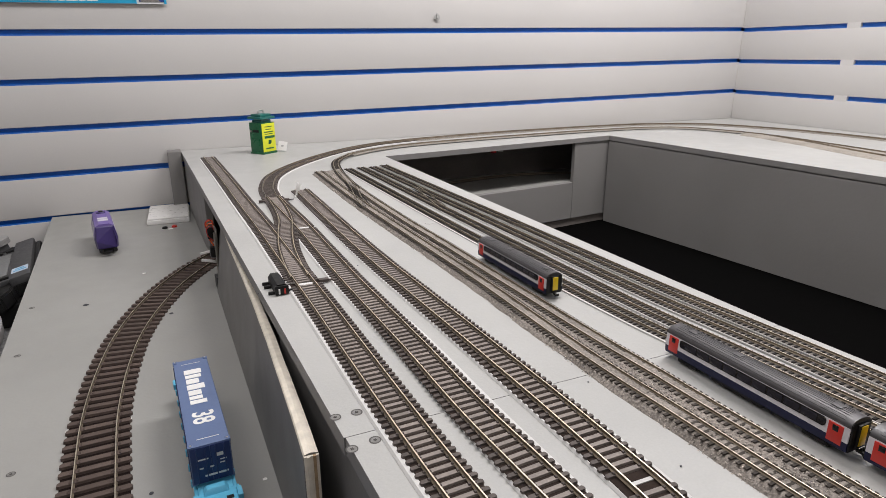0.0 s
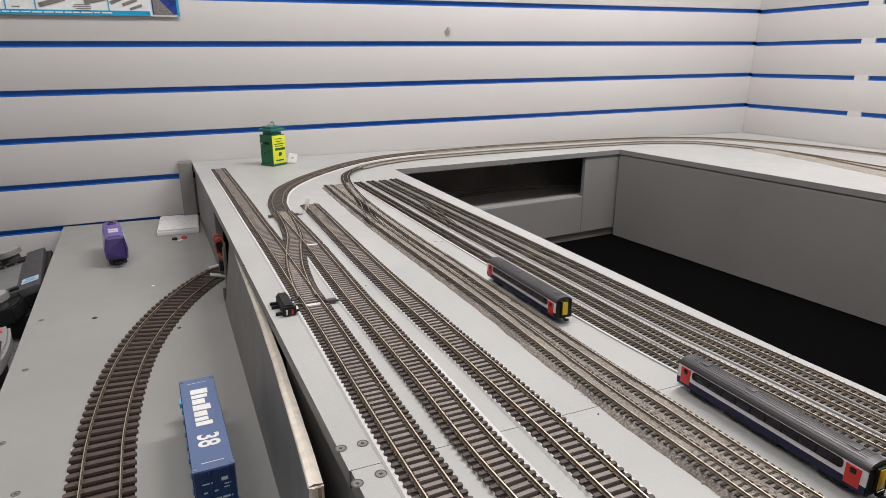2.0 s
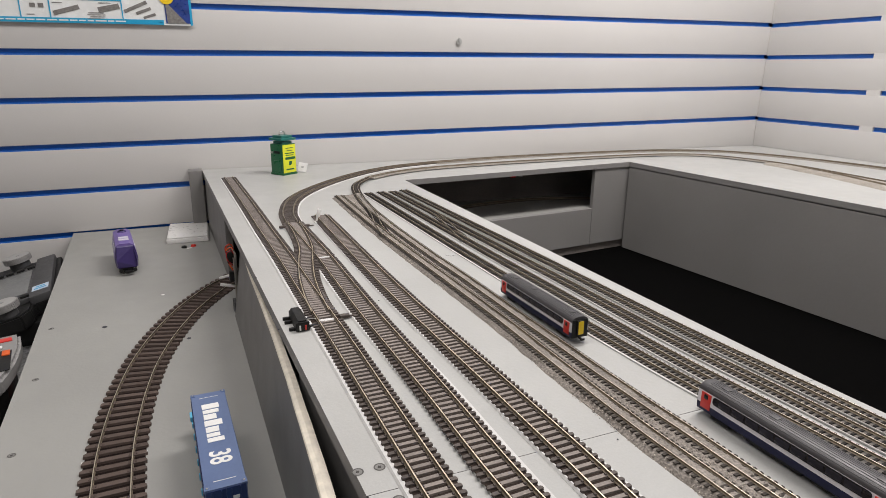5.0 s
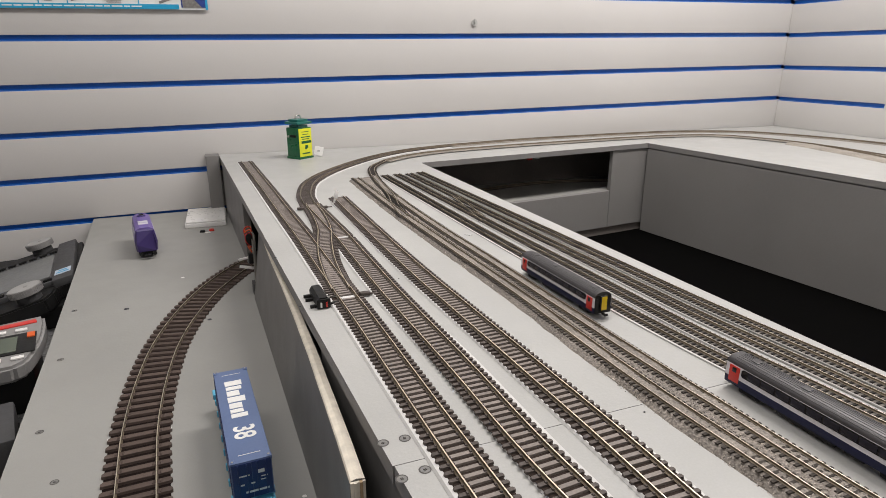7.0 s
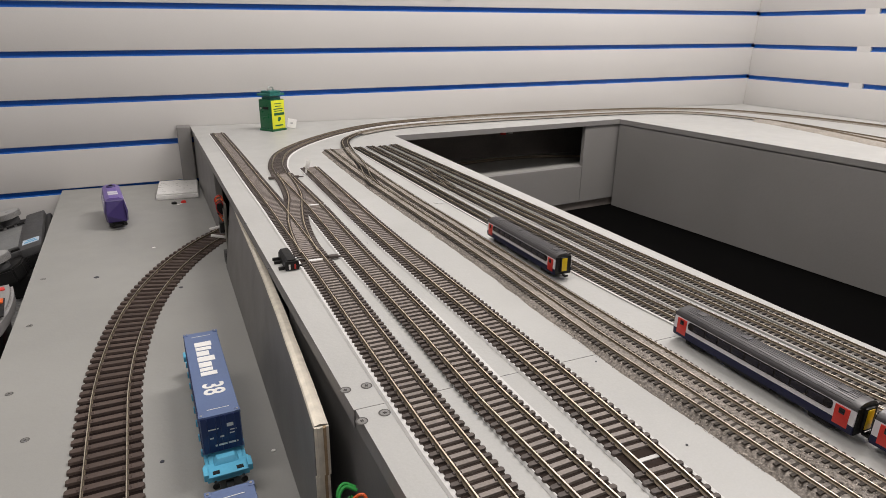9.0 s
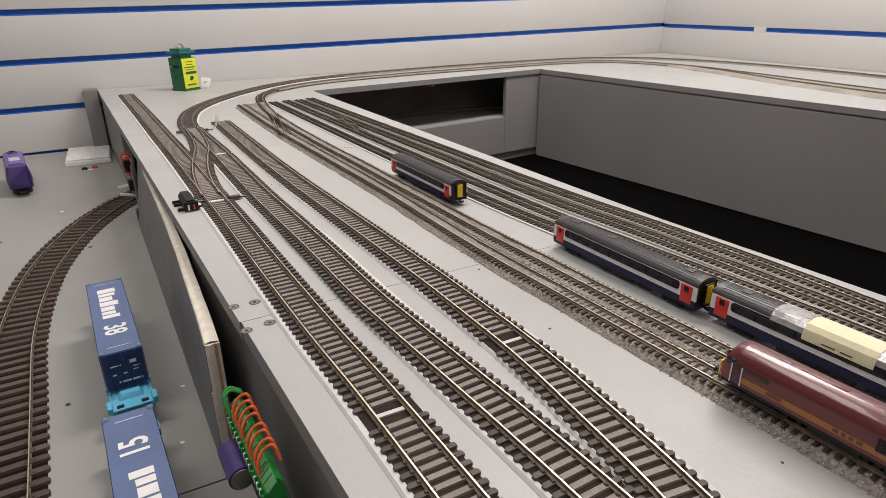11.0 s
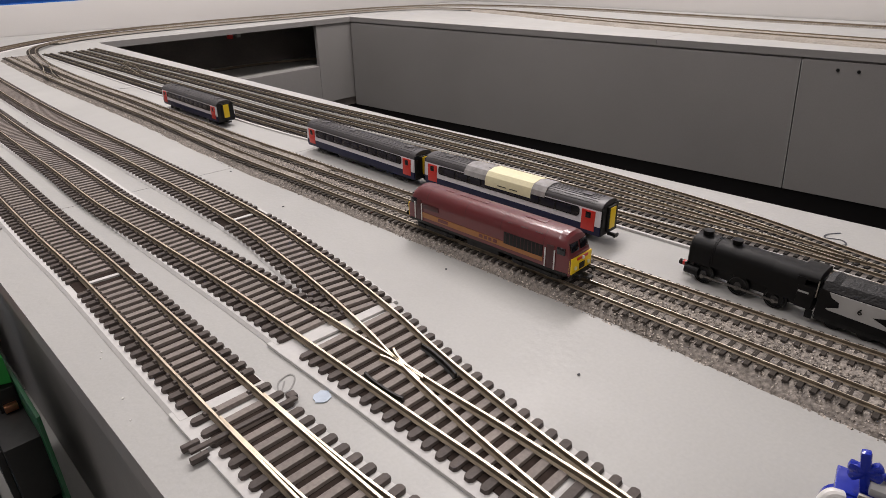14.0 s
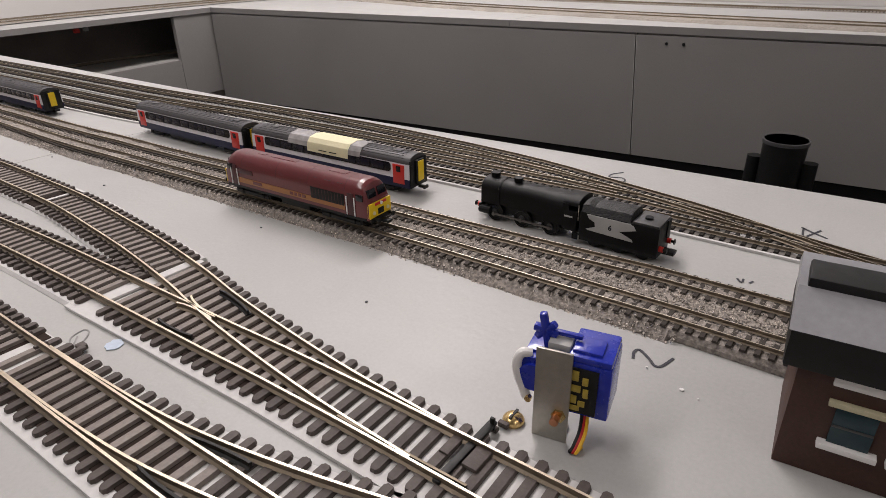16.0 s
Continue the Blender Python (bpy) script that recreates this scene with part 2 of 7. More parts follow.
structure("floor", boxes(((-0.4, 0.1, FLOOR - 0.05), (3.9, 4.1, 0.1))), M_FLOOR, "dark carpet floor under the model railway", "floor")
structure("ceiling", boxes(((-0.4, 0.1, CEILING + 0.05), (3.9, 4.1, 0.1))), M_CEIL, "plain white ceiling above the layout", "ceiling")
structure("wall_south", boxes(((-0.4, FRONT_Y - 0.06, 0.25), (3.9, 0.1, 2.4))), M_WALL, "plain white painted wall", "wall")
structure("wall_west", boxes(((LEFT_X - 0.06, 0.1, 0.25), (0.1, 4.1, 2.4))), M_WALL, "plain white painted wall", "wall")
wall_n = structure("wall_north", boxes(((-0.4, WALL_Y + 0.085, 0.25), (3.9, 0.13, 2.4))), M_GROOVE, "white slatwall with blue groove inserts behind the layout", "wall")
wall_e = structure("wall_east", boxes(((WALL_X + 0.085, 0.1, 0.25), (0.13, 4.1, 2.4))), M_GROOVE, "white slatwall with blue groove inserts beside the layout", "wall")

PITCH, BLUE_H = 0.1, 0.0125
SLOPE_N = math.atan((0.093 - 0.062) / (1.40 + 0.75))


def slat(parent, length, height, m, mat=M_WALL):
    bm = bmesh.new()
    box(bm, (0, 0, 0), (length, 0.018, height), bevel=0.0015)
    ob = part("slat", bm, mat, parent)
    ob.matrix_world = m
    return ob


def insert(parent, length, m):
    """A blue plastic channel with a recessed middle."""
    bm = bmesh.new()
    prof = [(-0.008, -BLUE_H / 2), (0.0062, -BLUE_H / 2), (0.0062, -BLUE_H / 2 + 0.0016), (0.002, -BLUE_H / 2 + 0.0025), (0.002, BLUE_H / 2 - 0.002),
            (0.0050, BLUE_H / 2 - 0.0012), (0.0050, BLUE_H / 2), (-0.008, BLUE_H / 2)]
    a = [bm.verts.new((-length / 2, -u, w)) for u, w in prof]
    b = [bm.verts.new((length / 2, -u, w)) for u, w in prof]
    bm.faces.new(a), bm.faces.new(b[::-1])
    for i in range(len(prof)):
        j = (i + 1) % len(prof)
        bm.faces.new((a[j], a[i], b[i], b[j]))
    bmesh.ops.recalc_face_normals(bm, faces=bm.faces)
    ob = part("blue_insert", bm, M_BLUE, parent, "glossy blue plastic groove insert")
    ob.matrix_world = m
    return ob


# back wall: the slats lean a little against the level of the baseboard
base_n = Matrix.Translation((1.40, WALL_Y + 0.009, 0.093)) @ Matrix.Rotation(-SLOPE_N, 4, "Y")
for k in range(-9, 13):
    slat(wall_n, 3.60, PITCH - BLUE_H, base_n @ Matrix.Translation((-1.783, 0, (k + 0.5) * PITCH)))
    insert(wall_n, 3.572, base_n @ Matrix.Translation((-1.785, 0, k * PITCH)))
# side wall: two panels with a plain upright border between them
turn_e = Matrix.Rotation(math.radians(-90), 4, "Z")
for k in range(-9, 13):
    for y0, y1 in ((1.641, 1.9995), (-1.75, 1.602)):
        at = Matrix.Translation((WALL_X + 0.009, (y0 + y1) / 2, 0.0905 + k * PITCH)) @ turn_e
        insert(wall_e, y1 - y0, at)
    for y0, y1 in ((-1.75, 1.9996),):
        at = Matrix.Translation((WALL_X + 0.009, (y0 + y1) / 2, 0.0905 + (k + 0.5) * PITCH)) @ turn_e
        slat(wall_e, y1 - y0, PITCH - BLUE_H, at)
    bm = boxes(((0, 0, 0), (0.0392, 0.0182, BLUE_H + 0.0034)))
    ob = part("border_filler", bm, M_WALL, wall_e)
    ob.matrix_world = Matrix.Translation((WALL_X + 0.009, 1.622, 0.0905 + k * PITCH)) @ turn_e

# ---- baseboards ----
LOW = -0.133
THICK = 0.0125


def left_edge(y):
    return -0.383 + (1.953 - y) * 0.0475


def pit_near(y):
    return 0.033 + (1.713 - y) * 0.0190 if y > 0.722 else 0.0517 + (0.722 - y) * 0.062


def pit_far(y):
    return 0.716 + (1.7955 - y) * 0.106


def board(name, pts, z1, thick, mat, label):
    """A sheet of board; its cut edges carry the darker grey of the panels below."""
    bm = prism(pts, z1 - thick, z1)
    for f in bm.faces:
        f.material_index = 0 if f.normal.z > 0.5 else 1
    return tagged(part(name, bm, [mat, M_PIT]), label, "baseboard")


SEAM = 0.722
END = -0.35
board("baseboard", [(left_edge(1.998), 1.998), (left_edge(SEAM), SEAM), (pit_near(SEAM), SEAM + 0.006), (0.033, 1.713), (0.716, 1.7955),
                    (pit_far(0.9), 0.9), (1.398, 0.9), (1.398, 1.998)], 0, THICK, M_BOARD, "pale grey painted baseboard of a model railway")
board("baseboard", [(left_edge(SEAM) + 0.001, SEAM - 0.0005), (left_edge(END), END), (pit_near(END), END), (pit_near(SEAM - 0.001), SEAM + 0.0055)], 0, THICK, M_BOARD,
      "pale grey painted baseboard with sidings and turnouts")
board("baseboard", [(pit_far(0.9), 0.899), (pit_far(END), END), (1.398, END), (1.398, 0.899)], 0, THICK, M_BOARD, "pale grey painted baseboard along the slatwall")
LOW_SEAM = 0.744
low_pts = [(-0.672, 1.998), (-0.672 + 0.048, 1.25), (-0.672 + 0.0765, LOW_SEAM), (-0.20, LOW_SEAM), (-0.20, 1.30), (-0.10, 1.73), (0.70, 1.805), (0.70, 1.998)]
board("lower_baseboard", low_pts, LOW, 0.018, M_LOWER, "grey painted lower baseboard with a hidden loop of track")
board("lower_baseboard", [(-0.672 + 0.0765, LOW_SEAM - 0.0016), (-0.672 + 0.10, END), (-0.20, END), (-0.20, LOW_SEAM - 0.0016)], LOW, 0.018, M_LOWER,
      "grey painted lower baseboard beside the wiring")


def panel(name, p, q, z0, z1, thick, mat, label, category="panel"):
    """An upright board between two plan points."""
    d = (Vector(q) - Vector(p)).normalized()
    n = Vector((d.y, -d.x)) * thick
    pts = [p, q, (q[0] + n.x, q[1] + n.y), (p[0] + n.x, p[1] + n.y)]
    bm = prism(pts, z0, z1)
    bmesh.ops.bevel(bm, geom=list(bm.edges), offset=0.0008, segments=1, affect="EDGES")
    return tagged(part(name, bm, mat), label, category)


B = -THICK - 0.0005
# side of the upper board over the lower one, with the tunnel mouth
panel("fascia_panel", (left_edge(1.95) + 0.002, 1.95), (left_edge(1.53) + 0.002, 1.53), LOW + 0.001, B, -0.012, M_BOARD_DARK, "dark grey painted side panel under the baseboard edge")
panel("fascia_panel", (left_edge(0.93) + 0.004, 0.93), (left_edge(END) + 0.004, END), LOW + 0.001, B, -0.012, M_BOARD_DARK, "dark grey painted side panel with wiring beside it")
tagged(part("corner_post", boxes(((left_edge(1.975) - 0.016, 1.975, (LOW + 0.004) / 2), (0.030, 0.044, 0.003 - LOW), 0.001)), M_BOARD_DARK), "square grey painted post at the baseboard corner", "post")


def plank_mesh():
    """A torn plywood plank: it leans on the board edge at the back and stands clear of it at the front."""
    bm = bmesh.new()
    rings = []
    for i in range(25):
        y = 0.745 + i * 0.0256
        u = i / 24
        top = -0.3455 - 0.0020 * u + 0.0006 * noise.noise(Vector((y * 60, 1, 0)))
        foot = -0.3470 - 0.0165 * u
        top += 0.0030 * math.sin(math.pi * min(1.0, (y - 0.745) / 0.46))
        lip = -0.0218 + 0.0007 * noise.noise(Vector((y * 40, 5, 0)))
        thick = 0.0096 - 0.0035 * u
        rings.append([bm.verts.new(c) for c in ((foot, y, LOW + 0.001), (foot + 0.0096, y, LOW + 0.001), (top + thick, y, lip), (top + thick * 0.45, y, lip + 0.0010),
                                                (top + 0.0008, y, lip), (top, y, lip - 0.0014 - 0.0010 * abs(noise.noise(Vector((y * 90, 8, 0))))))])
    for a, b in zip(rings, rings[1:]):
        for k in range(6):
            f = bm.faces.new((a[k], a[(k + 1) % 6], b[(k + 1) % 6], b[k]))
            f.material_index = 1 if k in (2, 3, 4) else 0
    bm.faces.new(rings[0]), bm.faces.new(rings[-1][::-1])
    bmesh.ops.recalc_face_normals(bm, faces=bm.faces)
    return bm


plank = tagged(part("plywood_fascia", plank_mesh(), [M_BOARD_DARK, M_PLY]), "grey painted plywood plank with a torn raw edge", "plank")
for i in range(5):
    w = 0.0094 / 5
    bm = bmesh.new()
    for z0, z1, dx in ((LOW + 0.002, -0.060, -0.0011), (-0.060, -0.0225, -0.0003)):
        box(bm, (-0.3452 + dx + (i + 0.5) * w, 0.7446 - (0.0008 if i % 2 else 0.0), (z0 + z1) / 2), (w * 0.97, 0.0024, z1 - z0))
    part("ply_layer", bm, M_PLY_DARK if i == 3 else M_PLY, plank)
# pit
PIT = -0.246


def well_panel(y0, y1, skew0, skew1, label):
    """A far-side panel: a board under the baseboard with a thin facing that covers the lower half of its edge."""
    bm = bmesh.new()
    for d0, d1, top in ((-0.0014, 0.0006, -0.0160), (0.0052, 0.0120, B)):
        v = []
        for y, sk in ((y0, skew0), (y1, skew1)):
            for z in (PIT + 0.002, top):
                yy = y + sk * (z / PIT)
                v.append([bm.verts.new((pit_far(yy) + d, yy, z)) for d in (d0, d1)])
        (a, b), (c, d) = v[0], v[1]
        e, f = v[2], v[3]
        for q in ((a, c, f[0], e[0]), (b, d, f[1], e[1]), (a, b, d, c), (e[0], e[1], f[1], f[0]), (a, b, e[1], e[0]), (c, d, f[1], f[0])):
            bm.faces.new(q)
    bmesh.ops.recalc_face_normals(bm, faces=bm.faces)
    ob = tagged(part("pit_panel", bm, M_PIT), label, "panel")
    # thin rod in the pale board colour along the panel joint
    for y, sk in ((y0, skew0), (y1, skew1)):
        if 0.5 < y < 0.8:
            ends = [Vector((pit_far(y + sk * z / PIT) - 0.0012, y + sk * z / PIT + (0.0006 if y == y0 else -0.0006), z)) for z in (PIT + 0.004, -0.0170)]
            rod = bmesh.new()
            bmesh.ops.create_cone(rod, cap_ends=True, segments=8, radius1=0.0006, radius2=0.0006, depth=(ends[1] - ends[0]).length,
                                  matrix=Matrix.Translation((ends[0] + ends[1]) / 2) @ (ends[1] - ends[0]).to_track_quat("Z", "Y").to_matrix().to_4x4())
            part("worn_edge", rod, M_BOARD, ob, "pale line along the edge of the panel")
    return ob


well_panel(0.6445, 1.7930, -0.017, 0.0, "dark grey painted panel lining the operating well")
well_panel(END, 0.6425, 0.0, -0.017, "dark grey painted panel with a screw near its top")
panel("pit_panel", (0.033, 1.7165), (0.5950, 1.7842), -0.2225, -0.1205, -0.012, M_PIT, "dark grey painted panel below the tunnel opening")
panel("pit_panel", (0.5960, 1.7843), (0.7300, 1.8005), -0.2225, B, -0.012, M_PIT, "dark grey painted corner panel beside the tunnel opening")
panel("plinth", (0.030, 1.7220), (0.7300, 1.8065), PIT + 0.001, -0.2228, -0.006, M_TUNNEL, "black recessed plinth under the well panels", "plinth")
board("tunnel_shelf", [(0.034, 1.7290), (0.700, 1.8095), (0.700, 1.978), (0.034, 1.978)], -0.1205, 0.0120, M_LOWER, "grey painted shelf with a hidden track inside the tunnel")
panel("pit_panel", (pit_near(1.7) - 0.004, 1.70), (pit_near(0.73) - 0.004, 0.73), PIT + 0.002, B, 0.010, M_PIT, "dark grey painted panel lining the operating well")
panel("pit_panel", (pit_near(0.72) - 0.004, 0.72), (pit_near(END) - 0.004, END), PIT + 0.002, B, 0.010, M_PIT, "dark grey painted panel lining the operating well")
# near-black sheet: the shade of the deep well is put into its colour
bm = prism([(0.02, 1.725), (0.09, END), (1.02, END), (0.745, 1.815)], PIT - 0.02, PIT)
tagged(part("well_floor", bm, M_BLACK), "near-black sheet standing in for the dark depth of the well", "floor", kind="structure")
# dark backing of the tunnels
structure("tunnel_back", boxes(((0.35, 1.985, -0.075), (1.40, 0.01, 0.11))), M_TUNNEL, "black backing of the hidden tunnel", "wall")

# ---- track ----
OO, NN = 0.0172, 0.0094
OO_SLEEPER = sleeper_mesh("sleeper", 0.0312, 0.0037, 0.0016, OO, [M_SLEEPER, M_SLEEPER_MIDDLE])
OG = 0.0325
OO_SLEEPER_RED = sleeper_mesh("sleeper", 0.0585, 0.0080, 0.0030, OG, [M_SLEEPER_RED, M_SLEEPER_RED])
N_SLEEPER = (0.0185, 0.0023, 0.0008)


def joined_sleepers(line, size, z):
    """All sleepers of a far or fine track in one mesh."""
    bm = bmesh.new()
    dirs = normals(line)
    for p, (d, r) in zip(line, dirs):
        m = Matrix.Translation((p.x, p.y, z)) @ Matrix.Rotation(math.atan2(r.y, r.x), 4, "Z")
        box(bm, (0, 0, size[2] / 2), size, m=m, taper=(0.98, 0.8))
    return bm


def track(name, pts, gauge, z, label, pitch=0.008, sleeper=None, rail=M_RAIL, foam=None, fine=False, h=0.0026, group="", rails=(-1, 1), skip=(), foam_to=-9.0, foam_mat=None, edge=0.0, foam_line=None):
    """A track along plan points: foam underlay, sleepers one by one (or joined when fine) and two rails."""
    line = spline(pts, 0.002)
    tr = empty(name, Matrix(), label, "track", group)
    coarse = line[::5] + ([line[-1]] if (len(line) - 1) % 5 else [])
    zs = z
    if foam:
        a, b, t = foam
        full, coarse = coarse, [p for p in coarse if p.y > foam_to]
        strip = [p for p in spline(foam_line, 0.01) if p.y > foam_to] if foam_line else coarse
        part("underlay", sweep(strip, [(-a - 0.0006, 0.0002), (b + 0.0006, 0.0002), (b - 0.0007, t), (-a + 0.0004, t)], z), foam_mat or (M_FOAM if gauge > 0.012 else M_FOAM_DUSTY), tr, "foam underlay strip")
        if gauge < 0.012 and edge:
            part("white_edge", sweep(coarse, [(b, 0.0001), (b + edge, 0.0001), (b + edge, t), (b, t)], z), M_FOAM, tr, "white foam edge")
        zs = z + t
        bw = 0.0144
        if gauge > 0.012:
            part("track_bed", sweep(coarse, [(-bw, 0), (bw, 0), (bw, 0.0003), (-bw, 0.0003)], zs), M_BED, tr, "dark brown bed carrying the shade between the sleepers")
        coarse = full
    if gauge > 0.02:
        part("track_bed", sweep(coarse, [(-0.0275, 0), (0.0275, 0), (0.0270, 0.0007), (-0.0270, 0.0007)], z), M_BED_RED, tr, "dark red-brown bed between the sleepers")
    if fine:
        ob = part("sleeper_run", joined_sleepers(spline(pts, pitch), N_SLEEPER if gauge < 0.012 else (0.0312, 0.0037, 0.0016), zs), sleeper or M_SLEEPER_N, tr)
        tagged(ob, kind="stuff")
        top = zs + (N_SLEEPER[2] if gauge < 0.012 else 0.0014)
    else:
        ties = spline(pts, pitch)
        dirs = normals(ties)
        for i, p in enumerate(ties[:-1]):
            d, r = dirs[i]
            if any(lo < p.y < hi for lo, hi in skip):
                continue
            ob = part("sleeper", sleeper, None, tr)
            ob.matrix_world = Matrix.Translation((p.x, p.y, zs)) @ Matrix.Rotation(math.atan2(r.y, r.x) + random.uniform(-0.012, 0.012), 4, "Z")
        top = zs + (0.0022 if gauge > 0.02 else 0.0014)
    k = 1.0 if gauge > 0.012 else 0.55
    rail = M_RAIL_FINE if gauge < 0.012 and rail is M_RAIL else rail
    for s in rails:
        part("rail", rail_mesh(coarse, s * gauge / 2, h, top, k), [rail, M_RAIL_SIDE], tr)
    return tr


FOAM = (0.0150, 0.0181, 0.0017)
FOAM_EVEN = (0.0168, 0.0157, 0.0017)
A_LINE = [(-0.3325, 1.846), (-0.3195, 1.58), (-0.3095, 1.35), (-0.3025, 1.20), (-0.2970, 1.05), (-0.2922, 0.93), (-0.2890, 0.82), (-0.2862, 0.73), (-0.2838, 0.67), (-0.2800, 0.60), (-0.2768, 0.49), (-0.2738, 0.40), (-0.268, 0.26), (-0.262, 0.05)]
B_LINE = [(-0.2630, 1.385), (-0.2555, 1.20), (-0.2535, 1.09), (-0.2515, 0.98), (-0.2490, 0.91), (-0.2462, 0.84), (-0.2446, 0.79), (-0.2438, 0.74), (-0.2424, 0.70), (-0.2395, 0.66), (-0.2350, 0.60), (-0.2320, 0.56), (-0.2298, 0.52), (-0.2273, 0.46),
          (-0.2250, 0.40), (-0.2231, 0.36), (-0.2216, 0.28), (-0.2200, 0.05)]
C_LINE = [(-0.2135, 1.42), (-0.2115, 1.25), (-0.2095, 1.11), (-0.2062, 1.0), (-0.2032, 0.94), (-0.2003, 0.88), (-0.1978, 0.83), (-0.1956, 0.78), (-0.1938, 0.74), (-0.1922, 0.70), (-0.1912, 0.65), (-0.1908, 0.61), (-0.1918, 0.58), (-0.1940, 0.55), (-0.1972, 0.51),
          (-0.2006, 0.48), (-0.2048, 0.45), (-0.2086, 0.43), (-0.2118, 0.41), (-0.2144, 0.39), (-0.2167, 0.37), (-0.2193, 0.34), (-0.2211, 0.30)]
B_FOAM = [(-0.2647, 1.385), (-0.2573, 1.20), (-0.2552, 1.09), (-0.2530, 0.98), (-0.2490, 0.90), (-0.2447, 0.84), (-0.2428, 0.79), (-0.2418, 0.74), (-0.2406, 0.70), (-0.2386, 0.66), (-0.2360, 0.60), (-0.2337, 0.56), (-0.2315, 0.52), (-0.2290, 0.46)]
C_FOAM = [(-0.2139, 1.42), (-0.212, 1.25), (-0.21, 1.11), (-0.2069, 1.0), (-0.2041, 0.94), (-0.2005, 0.88), (-0.1977, 0.83), (-0.1957, 0.78), (-0.1942, 0.74), (-0.1927, 0.7), (-0.1911, 0.65), (-0.1907, 0.61), (-0.1909, 0.58), (-0.194, 0.55), (-0.197, 0.51), (-0.2, 0.48), (-0.203, 0.46)]
SIDE = "sidings on the baseboard"
track("railway_track", A_LINE, OO, 0, "straight model track with grey-brown sleepers on white underlay", 0.00640, OO_SLEEPER, foam=FOAM, group=SIDE,
      foam_to=0.452, skip=((-1, 0.4460), (0.4525, 0.4600), (0.5860, 0.5935), (0.978, 0.985)))
track("railway_track", B_LINE, OO, 0, "curving model siding with shiny rails on white underlay", 0.00640, OO_SLEEPER, foam=FOAM_EVEN, foam_line=B_FOAM, group=SIDE,
      skip=((-1, 0.4640), (0.4640, 0.4715), (1.183, 1.191)), foam_to=0.470)
track("railway_track", C_LINE, OO, 0, "model siding that joins its neighbour at a turnout", 0.00640, OO_SLEEPER, foam=FOAM_EVEN, foam_line=C_FOAM, group=SIDE,
      skip=((-1, 0.4640), (0.4640, 0.4715), (0.613, 0.6205)), foam_to=0.470)


def interp(line, y):
    """The plan x of a line at y."""
    for (x0, y0), (x1, y1) in zip(line, line[1:]):
        if min(y0, y1) <= y <= max(y0, y1):
            return x0 + (x1 - x0) * (y - y0) / (y1 - y0)
    return line[-1][0]


def joint_strip(line, y, across=0.0165, along=0.0052):
    """A clear strip of white underlay where two lengths of track meet."""
    bm = boxes(((interp(line, y), y, 0.00245 - (0.0003 if line is C_LINE else 0.0)), (across, along, 0.0010)))
    tagged(part("joint_strip", bm, M_FOAM), "white strip of bare underlay between track lengths", "strip", "joint strips")


for line, y in ((A_LINE, 0.4562), (A_LINE, 0.9815), (B_LINE, 0.4678), (B_LINE, 1.187), (C_LINE, 0.4678)):
    joint_strip(line, y)
for line, y in ((A_LINE, 0.5898), (C_LINE, 0.6168)):
    joint_strip(line, y, 0.0145, 0.0026)


def turnout(label, lines, y0, y1, pitch=0.0066, bed_to=0.345):
    """Long sleepers shared by converging tracks, with check rails and a tie bar."""
    th = empty("turnout", Matrix(), label, "turnout", "turnouts")
    y = y0
    while y > y1:
        xs = [interp(l, y) for l in lines if l[-1][1] <= y <= l[0][1]]
        x0, x1 = min(xs) - 0.0157, max(xs) + 0.0157
        ob = part("sleeper", sleeper_mesh("sleeper", x1 - x0, 0.0038, 0.0016, x1 - x0 - 0.0140, [M_SLEEPER, M_SLEEPER_MIDDLE if y > bed_to else M_SLEEPER], chairs=False), None, th)
        ob.matrix_world = Matrix.Translation(((x0 + x1) / 2, y, 0.0016)) @ Matrix.Rotation(0.03 + random.uniform(-0.01, 0.01), 4, "Z")
        y -= pitch
    rows = [y0 + 0.0195 - i * 0.01 for i in range(int((y0 - y1) / 0.01) + 2)]
    span = []
    for y in rows:
        xs = [interp(l, y) for l in lines if l[-1][1] <= y <= l[0][1]]
        span.append((min(xs) - 0.0182 - 0.0008 * max(0.0, min(1.0, (y - y0 + 0.04) / 0.05)), max(xs) + 0.0150, y))
    # the bed strip brings the painted gap shade under the turnout sleepers
    for name, inset, z0, z1, mat in (("underlay", 0.0, 0.0002, 0.0016, M_FOAM), ("track_bed", 0.0052, 0.0017, 0.0020, M_BED)):
        run = [q for q in span if name == "underlay" or bed_to < q[2] < y0 + 0.008]
        pts = [(a + inset, y) for a, b, y in run] + [(b - inset, y) for a, b, y in reversed(run)]
        part(name, prism(pts, z0, z1), mat, th)
    return th


A_BRANCH = [(-0.2748, 0.445), (-0.2728, 0.405), (-0.2700, 0.372), (-0.2650, 0.342), (-0.2570, 0.308), (-0.2460, 0.270), (-0.2340, 0.235)]
t1 = turnout("model turnout where two sidings meet, with bright rails", [B_LINE, C_LINE], 0.460, 0.055)
t2 = turnout("model turnout at the baseboard edge, with bright rails", [A_LINE, A_BRANCH], 0.444, 0.055)
for s in (-1, 1):
    part("rail", rail_mesh(spline(A_BRANCH, 0.006), s * OO / 2, 0.0026, 0.0031), [M_RAIL, M_RAIL_SIDE], t2)
part("tie_bar", boxes(((-0.2775, 0.437, 0.0036), (0.040, 0.0022, 0.0012), 0.0003)), M_SLEEPER, t2)
for dy in (0.0, 0.0075):
    part("tie_bar_end", boxes(((-0.2955, 0.4345 + dy, 0.0018), (0.0062, 0.0022, 0.0024), 0.0005)), M_SLEEPER, t2)
